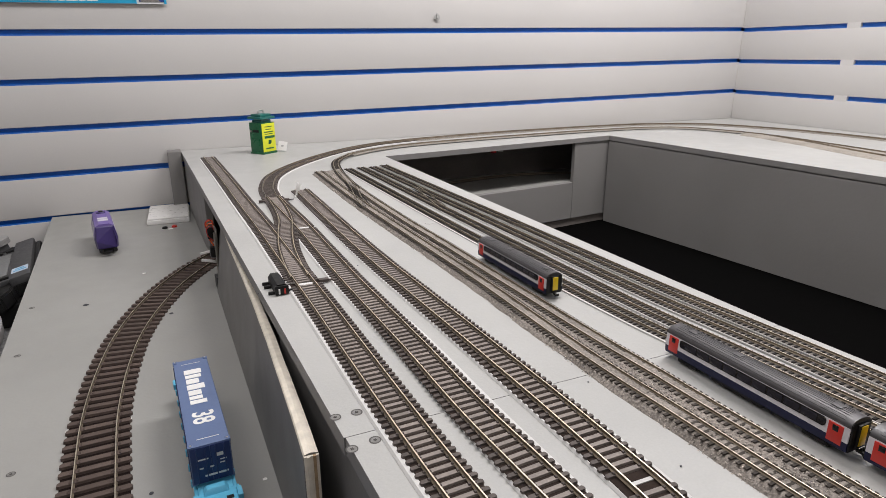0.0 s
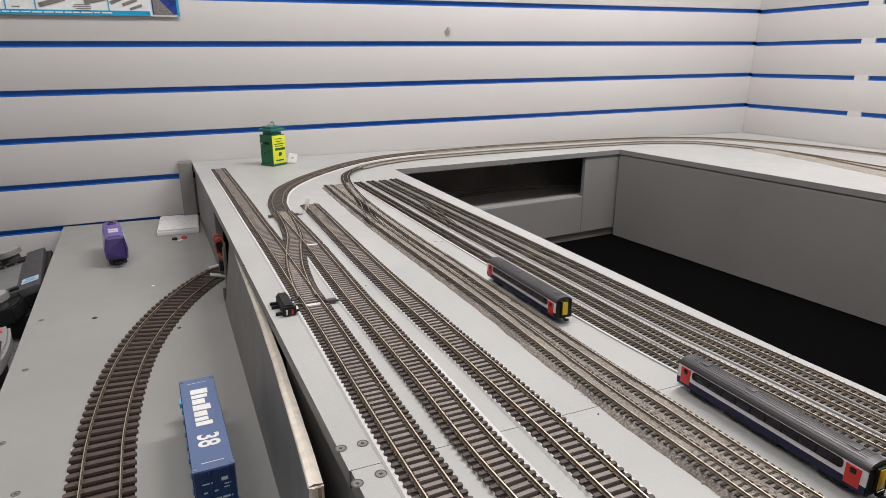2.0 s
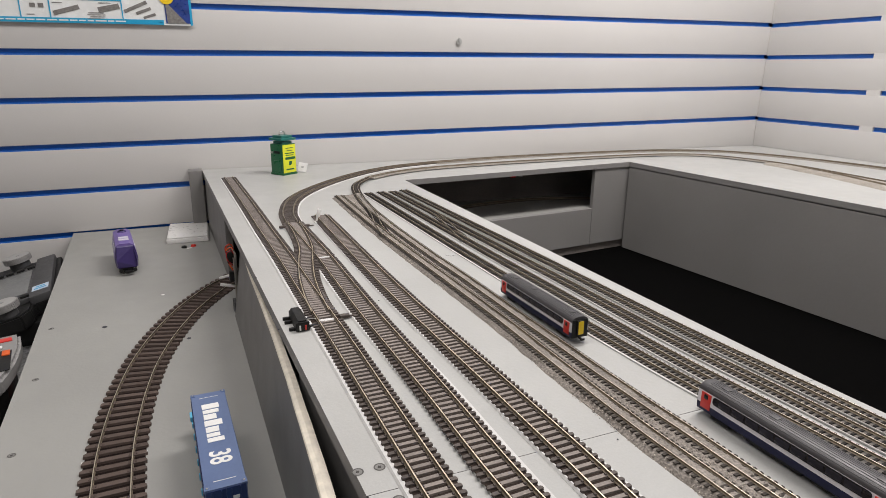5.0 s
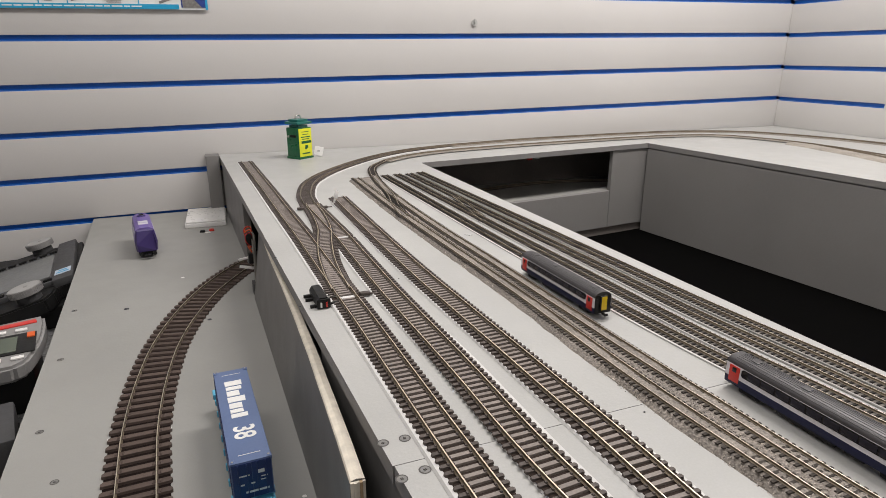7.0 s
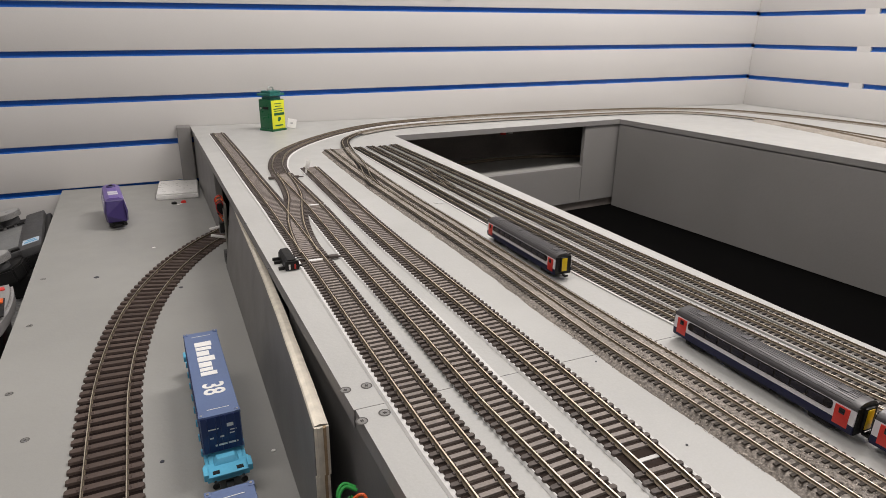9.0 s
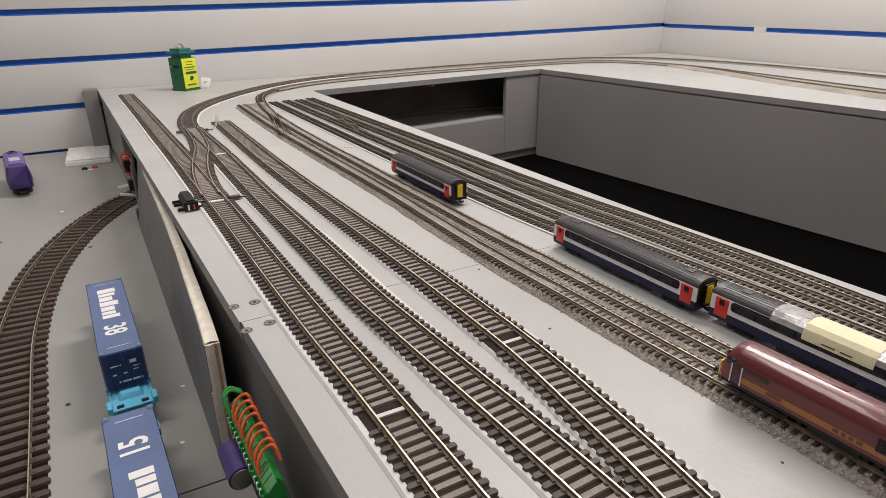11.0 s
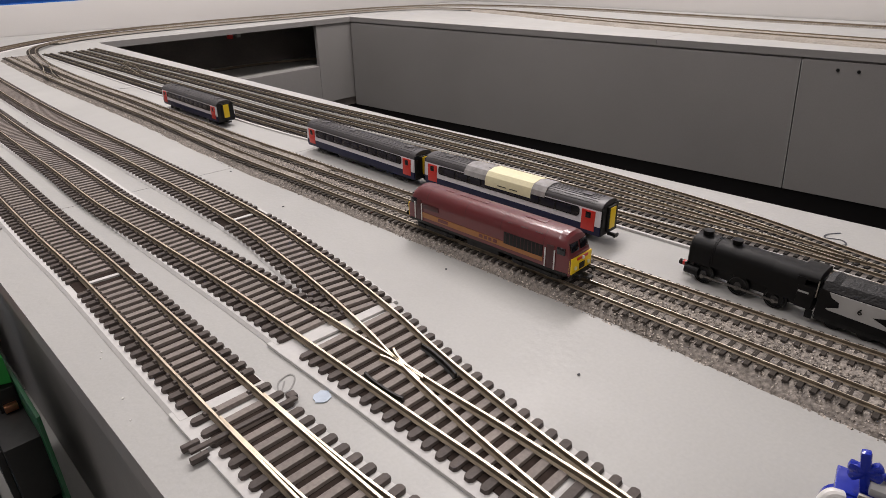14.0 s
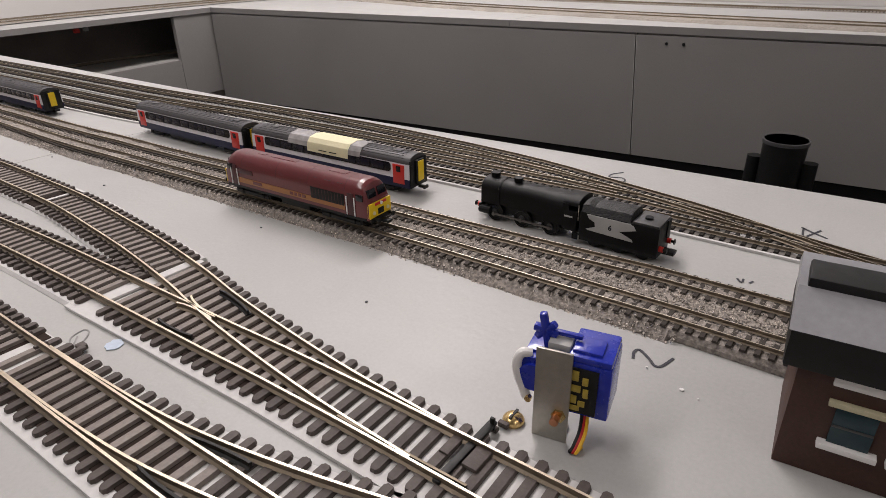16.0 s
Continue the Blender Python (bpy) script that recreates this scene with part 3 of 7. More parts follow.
part("spring_box", boxes(((-0.2575, 0.441, 0.0020), (0.0036, 0.0040, 0.0024), 0.0008)), M_SLEEPER, t2)


def side_rail(name, th, line, offset, flare, ya, yb, mats):
    """A short rail beside a running rail, bent away from it at its ends by flare."""
    n = 8
    pts = []
    for i in range(n + 1):
        y = ya + (yb - ya) * i / n
        pts.append((interp(line, y) + offset + flare * abs(2 * i / n - 1) ** 3, y))
    part(name, rail_mesh(spline(pts, 0.004), 0, 0.0024, 0.0031), mats, th)


for th, line, s, ya, yb in ((t1, C_LINE, 1, 0.429, 0.405), (t1, B_LINE, -1, 0.430, 0.408), (t2, A_LINE, -1, 0.362, 0.336), (t2, A_BRANCH, 1, 0.362, 0.336)):
    side_rail("check_rail", th, line, s * (OO / 2 - 0.0022), -s * 0.0010, ya, yb, [M_MATT_BLACK, M_MATT_BLACK])
# wing rails, bent aside at the crossing
side_rail("wing_rail", t1, B_LINE, OO / 2 - 0.0014, -0.0012, 0.4350, 0.4120, [M_RAIL, M_RAIL_SIDE])
side_rail("wing_rail", t1, C_LINE, -OO / 2 + 0.0014, 0.0012, 0.4350, 0.4120, [M_RAIL, M_RAIL_SIDE])
# switch of the joining turnout: black tie bar, spring box and blade joints
part("tie_bar", boxes(((-0.2165, 0.2895, 0.0036), (0.0300, 0.0026, 0.0014), 0.0003)), M_MATT_BLACK, t1)
part("spring_box", boxes(((-0.2170, 0.2850, 0.0036), (0.0100, 0.0052, 0.0016), 0.0005), ((-0.2170, 0.2945, 0.0034), (0.0086, 0.0034, 0.0012), 0.0004)), M_SLEEPER, t1)
part("tie_bar_pin", boxes(((-0.2030, 0.2890, 0.0040), (0.0010, 0.0016, 0.0050), 0.0003)), M_MATT_BLACK, t1)
for x in (-0.2020, -0.1985):
    part("tie_bar_end", boxes(((x, 0.2895 - (x + 0.2020) * 0.5, 0.0012), (0.0018, 0.0036, 0.0018), 0.0004)), M_SLEEPER, t1)
side_rail("switch_blade", t1, B_LINE, -OO / 2 + 0.0016, 0.0, 0.3300, 0.2810, [M_RAIL_SIDE, M_MATT_BLACK])
O_CURVE = [(-0.266, 1.38), (-0.259, 1.47), (-0.230, 1.577), (-0.162, 1.688), (-0.055, 1.805), (0.056, 1.882), (0.181, 1.925), (0.407, 1.960), (0.60, 1.970), (0.80, 1.970),
           (0.98, 1.950), (1.150, 1.868), (1.245, 1.69), (1.285, 1.50), (1.29, 1.3), (1.275, 1.1), (1.26, 0.6), (1.26, END)]
O_NEAR, O_FAR = O_CURVE[:7], O_CURVE[6:]
track("railway_track", O_NEAR, OO, 0, "model main line curving away from the sidings", 0.00640, M_SLEEPER, rail=M_RAIL_OLD, foam=(0.0150, 0.0174, 0.0016), fine=True, group="main line")
track("railway_track", O_FAR, OO, 0, "long pale model main line along the slatwall", 0.00640, M_SLEEPER_PALE, rail=M_RAIL_PALE, foam=(0.0150, 0.0174, 0.0016), fine=True, group="main line", foam_mat=M_BALLAST_TAN)
track("railway_track", [(-0.2645, 1.375), (-0.2650, 1.31), (-0.2700, 1.235), (-0.2810, 1.172), (-0.2905, 1.108), (-0.2950, 1.05), (-0.2965, 1.0)], OO, 0.0002, "short turnout link between the curve and the siding", 0.00627, OO_SLEEPER, foam=(0.0150, 0.0150, 0.0016), group="sidings on the baseboard")
N1_LINE = [(-0.150, 1.565), (-0.150, 1.40), (-0.148, 1.25), (-0.1415, 1.08), (-0.1375, 0.98), (-0.1352, 0.91), (-0.1345, 0.84), (-0.1340, 0.77), (-0.1322, 0.71), (-0.1288, 0.66), (-0.1262, 0.61), (-0.1237, 0.57), (-0.1207, 0.52), (-0.1177, 0.47), (-0.1150, 0.41),
           (-0.1132, 0.36), (-0.1118, 0.30), (-0.1106, 0.25), (-0.110, 0.05)]
N2_LINE = [(1.0, END), (1.01, 0.6), (1.03, 1.0), (1.068, 1.35), (1.085, 1.60), (1.03, 1.79), (0.925, 1.862), (0.73, 1.880), (0.497, 1.870), (0.354, 1.862), (0.145, 1.835), (0.033, 1.795), (-0.040, 1.745),
           (-0.090, 1.665), (-0.113, 1.56), (-0.124, 1.44), (-0.126, 1.30), (-0.123, 1.15), (-0.1185, 1.05), (-0.1165, 0.975), (-0.1150, 0.915), (-0.1130, 0.86), (-0.1112, 0.80), (-0.1085, 0.74), (-0.1058, 0.70), (-0.1038, 0.65), (-0.1015, 0.61), (-0.0987, 0.575),
           (-0.0960, 0.52), (-0.0915, 0.43), (-0.0902, 0.40), (-0.0885, 0.37), (-0.0865, 0.34), (-0.0845, 0.31), (-0.0823, 0.28), (-0.0820, 0.25), (-0.080, 0.05)]
BZ = 0.0042
track("fine_track", N1_LINE, NN, BZ, "fine-gauge model track set in grey ballast", 0.0048, M_SLEEPER_BALLAST, fine=True, h=0.0018, group="ballasted tracks")
N2_SPLIT = N2_LINE.index((-0.040, 1.745))
track("fine_track", N2_LINE[N2_SPLIT:], NN, BZ, "fine-gauge model track set in grey ballast", 0.0048, M_SLEEPER_BALLAST, fine=True, h=0.0018, group="ballasted tracks")
track("fine_track", N2_LINE[:N2_SPLIT + 1], NN, 0.0022, "pale fine-gauge track curving round the far corner", 0.0048, M_SLEEPER_PALE, rail=M_RAIL_PALE, fine=True, h=0.0018, group="ballasted tracks", foam=(0.0120, 0.0120, 0.0020), foam_mat=M_BALLAST_TAN)
tagged(part("underlay_strip", sweep(spline([(-0.1110, 0.268), (-0.1105, 0.15), (-0.110, 0.05)], 0.01), [(-0.0075, 0.0002), (0.0102, 0.0002), (0.0099, 0.0020), (0.0084, 0.0039), (-0.0075, 0.0039)]), M_BALLAST_BED),
       "dusty foam underlay with white flecks beside the ballasted track", "underlay")
N3_LINE = [(1.084, 1.59), (1.060, 1.45), (1.015, 1.27), (0.985, 1.05), (0.960, 0.6), (0.955, END)]
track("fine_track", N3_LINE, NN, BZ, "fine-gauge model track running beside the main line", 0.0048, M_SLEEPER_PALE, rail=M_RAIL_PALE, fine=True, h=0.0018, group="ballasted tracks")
F1 = [(-0.0865, 1.586), (-0.070, 1.10), (-0.058, 0.85), (-0.046, 0.72), (-0.033, 0.62), (-0.026, 0.53), (-0.020, 0.42), (-0.014, 0.30), (-0.012, 0.05)]
F2 = [(-0.0600, 1.589), (-0.040, 1.06), (-0.031, 0.82), (-0.018, 0.68), (-0.006, 0.56), (-0.001, 0.47), (0.003, 0.40), (0.006, 0.32), (-0.004, 0.24), (-0.028, 0.14), (-0.05, 0.05)]
F3 = [(-0.0360, 1.585), (-0.013, 1.06), (-0.005, 0.84), (0.008, 0.69), (0.016, 0.565), (0.018, 0.48), (0.017, 0.41), (0.010, 0.335)]
F4 = [(-0.0110, 1.591), (0.011, 1.09), (0.020, 0.85), (0.032, 0.70), (0.038, 0.58), (0.037, 0.49), (0.031, 0.405), (0.019, 0.341), (0.008, 0.287), (-0.006, 0.241), (-0.020, 0.204), (-0.05, 0.10)]
for n, line in enumerate((F1, F2, F3, F4)):
    track("fine_track", line, NN, 0.0002 * n, "fine-gauge storage siding on a white underlay strip", 0.0050, fine=True, h=0.0018, foam=(0.0088, 0.0097, 0.0014), group="storage sidings", edge=(0.0018, 0.0008, 0.0008, 0.0004)[n])
for pts, z in (([(-0.150, 1.255), (-0.143, 1.32), (-0.131, 1.385), (-0.124, 1.44)], BZ + 0.0003), ([(-0.047, 1.20), (-0.040, 1.26), (-0.030, 1.33), (-0.0265, 1.40)], 0.0010)):
    track("fine_track", pts, NN, z, "short fine-gauge crossover between two tracks", 0.0048, fine=True, h=0.0018, group="crossovers")
L_LINE = [(-0.280, 1.66), (-0.335, 1.568), (-0.360, 1.531), (-0.389, 1.490), (-0.430, 1.410), (-0.462, 1.320), (-0.483, 1.232), (-0.493, 1.155), (-0.4977, 1.087), (-0.4988, 1.025), (-0.4965, 0.966), (-0.492, 0.88), (-0.486, 0.75), (-0.478, 0.5)]
lower = track("lower_track", L_LINE, OG, LOW, "curved broad-gauge model track with red-brown sleepers", 0.014, OO_SLEEPER_RED, rail=M_RAIL_FINE, group="hidden loop", h=0.0034)
part("joint_strip", boxes(((-0.4988, 1.0265, LOW + 0.0012), (0.058, 0.0030, 0.0030))), M_FOAM, lower, "white strip at a rail joint")
NICHE = [(0.06, 1.805), (0.16, 1.868), (0.265, 1.907), (0.46, 1.938), (0.617, 1.915), (0.690, 1.885)]
track("hidden_track", NICHE, OO, -0.1204, "curved track on the hidden lower level inside the tunnel", 0.00627, M_SLEEPER, rail=M_RAIL_OLD, fine=True, group="hidden loop")

# ---- ballast under the fine-gauge pair ----


def ballast():
    """A rough bed of stones from edge to edge of the two tracks."""
    ys = np.arange(0.05, 1.575, 0.0018)
    verts, faces, n = [], [], 40
    lefts, rights = [], []
    for y in ys:
        wob = 0.0035 * noise.noise(Vector((y * 45, 3, 0))) + 0.003 * noise.noise(Vector((y * 14, 9, 0)))
        wob2 = 0.003 * noise.noise(Vector((y * 45, 13, 0))) + 0.002 * noise.noise(Vector((y * 14, 19, 0)))
        lefts.append(interp(N1_LINE, y) - (0.0132 if y > 0.262 else 0.0060) + wob * (0.4 if y > 0.262 else 0.2))
        rights.append(interp(N2_BACK, y) + 0.0108 + 0.5 * wob2)
    for y, x0, x1 in zip(ys, lefts, rights):
        for i in range(n):
            u = i / (n - 1)
            x = x0 + (x1 - x0) * u
            e = min(u, 1 - u) * (x1 - x0)
            z = 0.0044 * min(1.0, u * (x1 - x0) / 0.006) ** 0.7 * min(1.0, (1 - u) * (x1 - x0) / 0.0018) ** 0.7 - 0.0004
            if e > 0.001:
                z += 0.0009 * noise.noise(Vector((x * 620, y * 620, 0))) + 0.0005 * noise.noise(Vector((x * 1400, y * 1400, 5)))
            d = min(abs(x - interp(N1_LINE, y)), abs(x - interp(N2_BACK, y)))
            if d < 0.0088:
                z = min(z, BZ + (0.0002 if y < 0.65 else 0.0007))
            if d < 0.0036:
                z = BZ + (0.0006 if y < 0.65 else 0.0011) + 0.0008 * noise.noise(Vector((x * 420, y * 420, 9)))
            verts.append((x, y, z))
    for j in range(len(ys) - 1):
        for i in range(n - 1):
            a = j * n + i
            faces.append((a, a + 1, a + n + 1, a + n))
    me = bpy.data.meshes.new("ballast_bed")
    me.from_pydata(verts, [], faces)
    me.materials.append(M_BALLAST_BED)
    bed = tagged(part("ballast_bed", me, None), "rough grey stone ballast along two fine-gauge tracks", "ballast", kind="stuff")
    # loose stones
    sv, sf = [], []
    rng = np.random.default_rng(4)
    for k in range(36000):
        y = 0.12 + (rng.random() ** 2.0) * 1.40
        x0, x1 = interp(N1_LINE, y) - (0.0138 if y > 0.259 else 0.0060), interp(N2_BACK, y) + 0.0112
        x = x0 + (x1 - x0) * rng.random()
        d = min(abs(x - interp(N1_LINE, y)), abs(x - interp(N2_BACK, y)))
        if 0.0030 < d < 0.0062:
            continue
        e = min(x - x0, x1 - x)
        r = rng.uniform(0.00030, 0.00080)
        z = 0.0042 * min(1.0, max(0.0, x - x0 - 0.001) / 0.006) ** 0.7 * min(1.0, max(0.0, x1 - x) / 0.0018) ** 0.7
        if d < 0.0030:
            z = BZ + 0.0004
        base = len(sv)
        for q in ((1, 0, 0), (-1, 0, 0), (0, 1, 0), (0, -1, 0), (0, 0, 0.9), (0, 0, -0.9)):
            j = rng.uniform(0.6, 1.15, 3)
            sv.append((x + q[0] * r * j[0] + rng.uniform(-0.2, 0.2) * r, y + q[1] * r * j[1] + rng.uniform(-0.2, 0.2) * r, z + q[2] * r * j[2]))
        for f in ((0, 2, 4), (2, 1, 4), (1, 3, 4), (3, 0, 4), (2, 0, 5), (1, 2, 5), (3, 1, 5), (0, 3, 5)):
            sf.append(tuple(base + i for i in f))
    me = bpy.data.meshes.new("ballast_stones")
    me.from_pydata(sv, [], sf)
    me.materials.append(M_BALLAST)
    tagged(part("loose_ballast", me, None), "loose grey and buff ballast stones", "ballast", kind="stuff")


N2_BACK = [p for p in N2_LINE if p[0] < -0.05 and p[1] < 1.70]
ballast()


def far_ballast():
    """Tan ballast under the pair of fine tracks beside the far slatwall."""
    verts, faces, n = [], [], 24
    ys = [1.64 - 0.006 * i for i in range(330)]
    for y in ys:
        a, b = interp(N3_LINE, min(y, 1.585)), interp(N2_FAR, min(y, 1.585))
        wob = 0.006 * noise.noise(Vector((y * 20, 40, 0)))
        x0, x1 = min(a, b) - 0.044 + wob, max(a, b) + 0.024 + wob
        for i in range(n):
            u = i / (n - 1)
            e = min(u, 1 - u) * (x1 - x0)
            z = 0.0052 * min(1.0, e / 0.012) ** 0.7 - 0.0003 + (0.0007 * noise.noise(Vector((u * 200, y * 300, 2))) if e > 0.001 else 0)
            verts.append((x0 + (x1 - x0) * u, y, z))
    for j in range(len(ys) - 1):
        for i in range(n - 1):
            a = j * n + i
            faces.append((a, a + n, a + n + 1, a + 1))
    me = bpy.data.meshes.new("far_ballast_bed")
    me.from_pydata(verts, [], faces)
    me.materials.append(M_BALLAST_TAN)
    tagged(part("ballast_bed", me, None), "pale tan stone ballast along the far fine-gauge tracks", "ballast", kind="stuff")


N2_FAR = [p for p in N2_LINE[:5]][::-1]
far_ballast()

# ---- rolling stock ----
M_COACH_BLUE = material("navy_coach_paint", (0.008, 0.010, 0.048), 0.36, spec=0.3, grain=0.08, grain_size=500, stain=0.06, stain_size=40)
M_COACH_SILVER = material("silver_grey_coach_paint", (0.72, 0.70, 0.74), 0.35, grain=0.05, grain_size=500, stain=0.05, stain_size=40)
M_COACH_ROOF = material("grey_coach_roof", (0.056, 0.053, 0.056), 0.42, grain=0.1, grain_size=500, stain=0.15, stain_size=40)
M_COACH_GLASS = material("dark_coach_window", (0.010, 0.010, 0.014), 0.08, stain=0.3, stain_size=60)
M_COACH_PANE = material("tinted_coach_pane", (0.016, 0.016, 0.026), 0.12, stain=0.3, stain_size=60)
M_DOOR = material("dark_maroon_door", (0.060, 0.014, 0.015), 0.35, grain=0.06, grain_size=500, stain=0.1, stain_size=40)
M_RED = material("red_door_paint", (0.62, 0.035, 0.025), 0.35, grain=0.05, grain_size=500)
M_YELLOW = material("yellow_end_paint", (0.85, 0.58, 0.015), 0.38, grain=0.05, grain_size=500)
M_STEEL = material("bright_steel", (0.6, 0.58, 0.55), 0.3, metal=1.0, grain=0.1, grain_size=300, stain=0.1, stain_size=30)
M_MAROON = material("maroon_loco_paint", (0.130, 0.017, 0.020), 0.34, grain=0.06, grain_size=500, stain=0.10, stain_size=30, coat=0.4, spec=0.5)
M_GOLD = material("gold_band_paint", (0.34, 0.135, 0.035), 0.3, grain=0.06, grain_size=500)
M_WHITE = material("white_paint", (0.78, 0.77, 0.75), 0.45, grain=0.04, grain_size=400, stain=0.05, stain_size=40)
M_CREAM = material("cream_paper", (0.80, 0.75, 0.50), 0.6, grain=0.04, grain_size=500, stain=0.06, stain_size=50, bump=0.3)
M_TAPE = material("shiny_clear_tape", (0.36, 0.35, 0.345), 0.16, bump=0.8, bump_size=160, coat=0.6, grain=0.25, grain_size=200, stain=0.2, stain_size=60, spec=0.9)
M_LOCO_BLACK = material("satin_black_loco_paint", (0.0040, 0.0040, 0.0044), 0.5, spec=0.25, grain=0.2, grain_size=600, stain=0.2, stain_size=50)
M_PANEL_GREY = material("light_grey_marking", (0.42, 0.42, 0.41), 0.5, stain=0.1, stain_size=60)


def text_mesh(body, size, mat, name="lettering"):
    cu = bpy.data.curves.new(name, "FONT")
    cu.body, cu.size, cu.align_x, cu.align_y = body, size, "CENTER", "CENTER"
    cu.extrude, cu.offset = 0.00008, size * 0.02
    tmp = bpy.data.objects.new(name, cu)
    scene.collection.objects.link(tmp)
    me = bpy.data.meshes.new_from_object(tmp.evaluated_get(bpy.context.evaluated_depsgraph_get()))
    bpy.data.objects.remove(tmp)
    bpy.data.curves.remove(cu)
    me.materials.clear()
    me.materials.append(mat)
    return me


def bogie(parent, y, z, length=0.017, width=0.0128, r=0.0030):
    bm = bmesh.new()
    box(bm, (0, y, z + 0.0030), (width, length, 0.0026), bevel=0.0004)
    for s in (-1, 1):
        box(bm, (s * width / 2, y, z + 0.0026), (0.0012, length * 0.92, 0.0022), bevel=0.0003)
        for o in (-1, 1):
            box(bm, (s * (width / 2 + 0.0006), y + o * length * 0.3, z + 0.0028), (0.0010, 0.0026, 0.0024), bevel=0.0003)
    b = part("bogie", bm, M_MATT_BLACK, parent)
    for o in (-1, 1):
        for s in (-1, 1):
            bm = bmesh.new()
            cyl(bm, (s * 0.0048, y + o * length * 0.3, z + r), r, 0.0016, "x", 18)
            cyl(bm, (s * 0.0052, y + o * length * 0.3, z + r), r * 0.55, 0.0017, "x", 12)
            part("wheel", bm, M_STEEL, b)
    return b


def capsule(length, height, thick, r, m):
    """A flat strip with rounded ends, standing in the y-z plane."""
    bm = bmesh.new()
    pts = []
    for sy, sz in ((1, 1), (-1, 1), (-1, -1), (1, -1)):
        for k in range(5):
            a = math.pi / 2 * k / 4
            c, d = (math.sin(a), math.cos(a)) if sy * sz < 0 else (math.cos(a), math.sin(a))
            pts.append((sy * (length / 2 - r + r * c), sz * (height / 2 - r + r * d)))
    va, vb = ([bm.verts.new(m @ Vector((x, y, z))) for y, z in pts] for x in (-thick / 2, thick / 2))
    bm.faces.new(va), bm.faces.new(vb[::-1])
    for i in range(len(pts)):
        j = (i + 1) % len(pts)
        bm.faces.new((va[j], va[i], vb[i], vb[j]))
    bmesh.ops.recalc_face_normals(bm, faces=bm.faces)
    return bm


def coach(m, length=0.136, note="", label="navy and silver model railcar coach with red doors", paper=False):
    """A diesel railcar coach: skirt, silver bands, window band, ribbed roof, doors, ends, bogies."""
    th = empty("railcar_coach", m, label, "model train", "railcar coaches")
    w, L = 0.0094, length
    body = part("body", loft([(-w * 0.93, 0.0052), (w * 0.93, 0.0052), (w, 0.0080), (w, 0.0110), (-w, 0.0110), (-w, 0.0080)], L), M_COACH_BLUE, th, "navy blue lower body")
    part("waist_band", loft([(-w, 0.0110), (w, 0.0110), (w, 0.0143), (-w, 0.0143)], L), M_COACH_SILVER, th, "silver-grey waist band")
    part("window_band", loft([(-w * 0.995, 0.0143), (w * 0.995, 0.0143), (w * 0.955, 0.0205), (-w * 0.955, 0.0205)], L), M_COACH_SILVER, th)
    prof = [(w * 0.955, 0.0205), (w * 0.93, 0.0215), (w * 0.86, 0.0228), (w * 0.72, 0.0240), (w * 0.5, 0.0249), (w * 0.25, 0.02535), (0, 0.0255)]
    prof = prof + [(-x, z) for x, z in prof[-2::-1]]
    roof = part("roof", loft(prof, L), M_COACH_ROOF, th, "grey ribbed roof")
    for i in range(9):
        u = -0.78 + i * 0.195
        z = 0.0255 - 0.0036 * abs(u) ** 2.6
        part("roof_rib", boxes(((u * w, 0, z), (0.00030, L * 0.93, 0.0003))), M_COACH_ROOF, roof)
    for y in (-L * 0.4, L * 0.38, 0.1 * L):
        part("roof_vent", boxes(((0, y, 0.0257), (0.005, 0.006, 0.0004), 0.0001)), M_COACH_ROOF, roof)
    for s in (-1, 1):
        # one long dark glazed strip with rounded ends, with single panes on it
        x = s * w * 0.982
        tilt = Matrix.Translation((x, 0, 0.01715)) @ Matrix.Rotation(-s * 0.063, 4, "Y")
        g = part("glazing_strip", capsule(L * 0.805, 0.0058, 0.0007, 0.0020, tilt), M_COACH_GLASS, th, "long dark window strip")
        for k in range(9):
            y = (k - 4) * L * 0.082
            part("pane", boxes(((s * 0.00045, y, 0), (0.0003, L * 0.072, 0.0042), 0.0001, tilt)), M_COACH_PANE, g)
        for e in (-1, 1):
            y = e * L * 0.445
            d = part("door", boxes(((s * (w - 0.0001), y, 0.0137), (0.0007, 0.0086, 0.0120), 0.0002)), M_RED, th, "bright red door")
            part("door_window", boxes(((s * (w + 0.00022), y, 0.0170), (0.0003, 0.0034, 0.0036), 0.0001)), M_COACH_GLASS, d)
    for e in (-1, 1):
        ep = part("end_plate", boxes(((0, e * (L / 2 + 0.0003), 0.0140), (0.0170, 0.0008, 0.0175), 0.0003)), M_MATT_BLACK, th, "black coach end")
        part("gangway", boxes(((0, e * (L / 2 + 0.0013), 0.0148), (0.0082, 0.0018, 0.0150), 0.0005)), M_MATT_BLACK, ep)
        part("gangway_door", boxes(((0, e * (L / 2 + 0.0023), 0.0152), (0.0056, 0.0006, 0.0126), 0.0002)), M_YELLOW, ep, "bright yellow gangway door")
        part("end_corner", boxes(((-0.0070, e * (L / 2 + 0.0008), 0.0150), (0.0026, 0.0006, 0.0090), 0.0002)), M_MATT_BLACK, ep)
        c = bmesh.new()
        box(c, (0, e * (L / 2 + 0.0030), 0.0050), (0.0022, 0.0050, 0.0016), 0.0004)
        box(c, (0, e * (L / 2 + 0.0056), 0.0052), (0.0044, 0.0012, 0.0020), 0.0004)
        part("coupler", c, M_MATT_BLACK, th)
        bogie(th, e * L * 0.36, 0.0)
    part("underframe_box", boxes(((0, 0.006, 0.0043), (0.0150, L * 0.30, 0.0040), 0.0005)), M_MATT_BLACK, th)
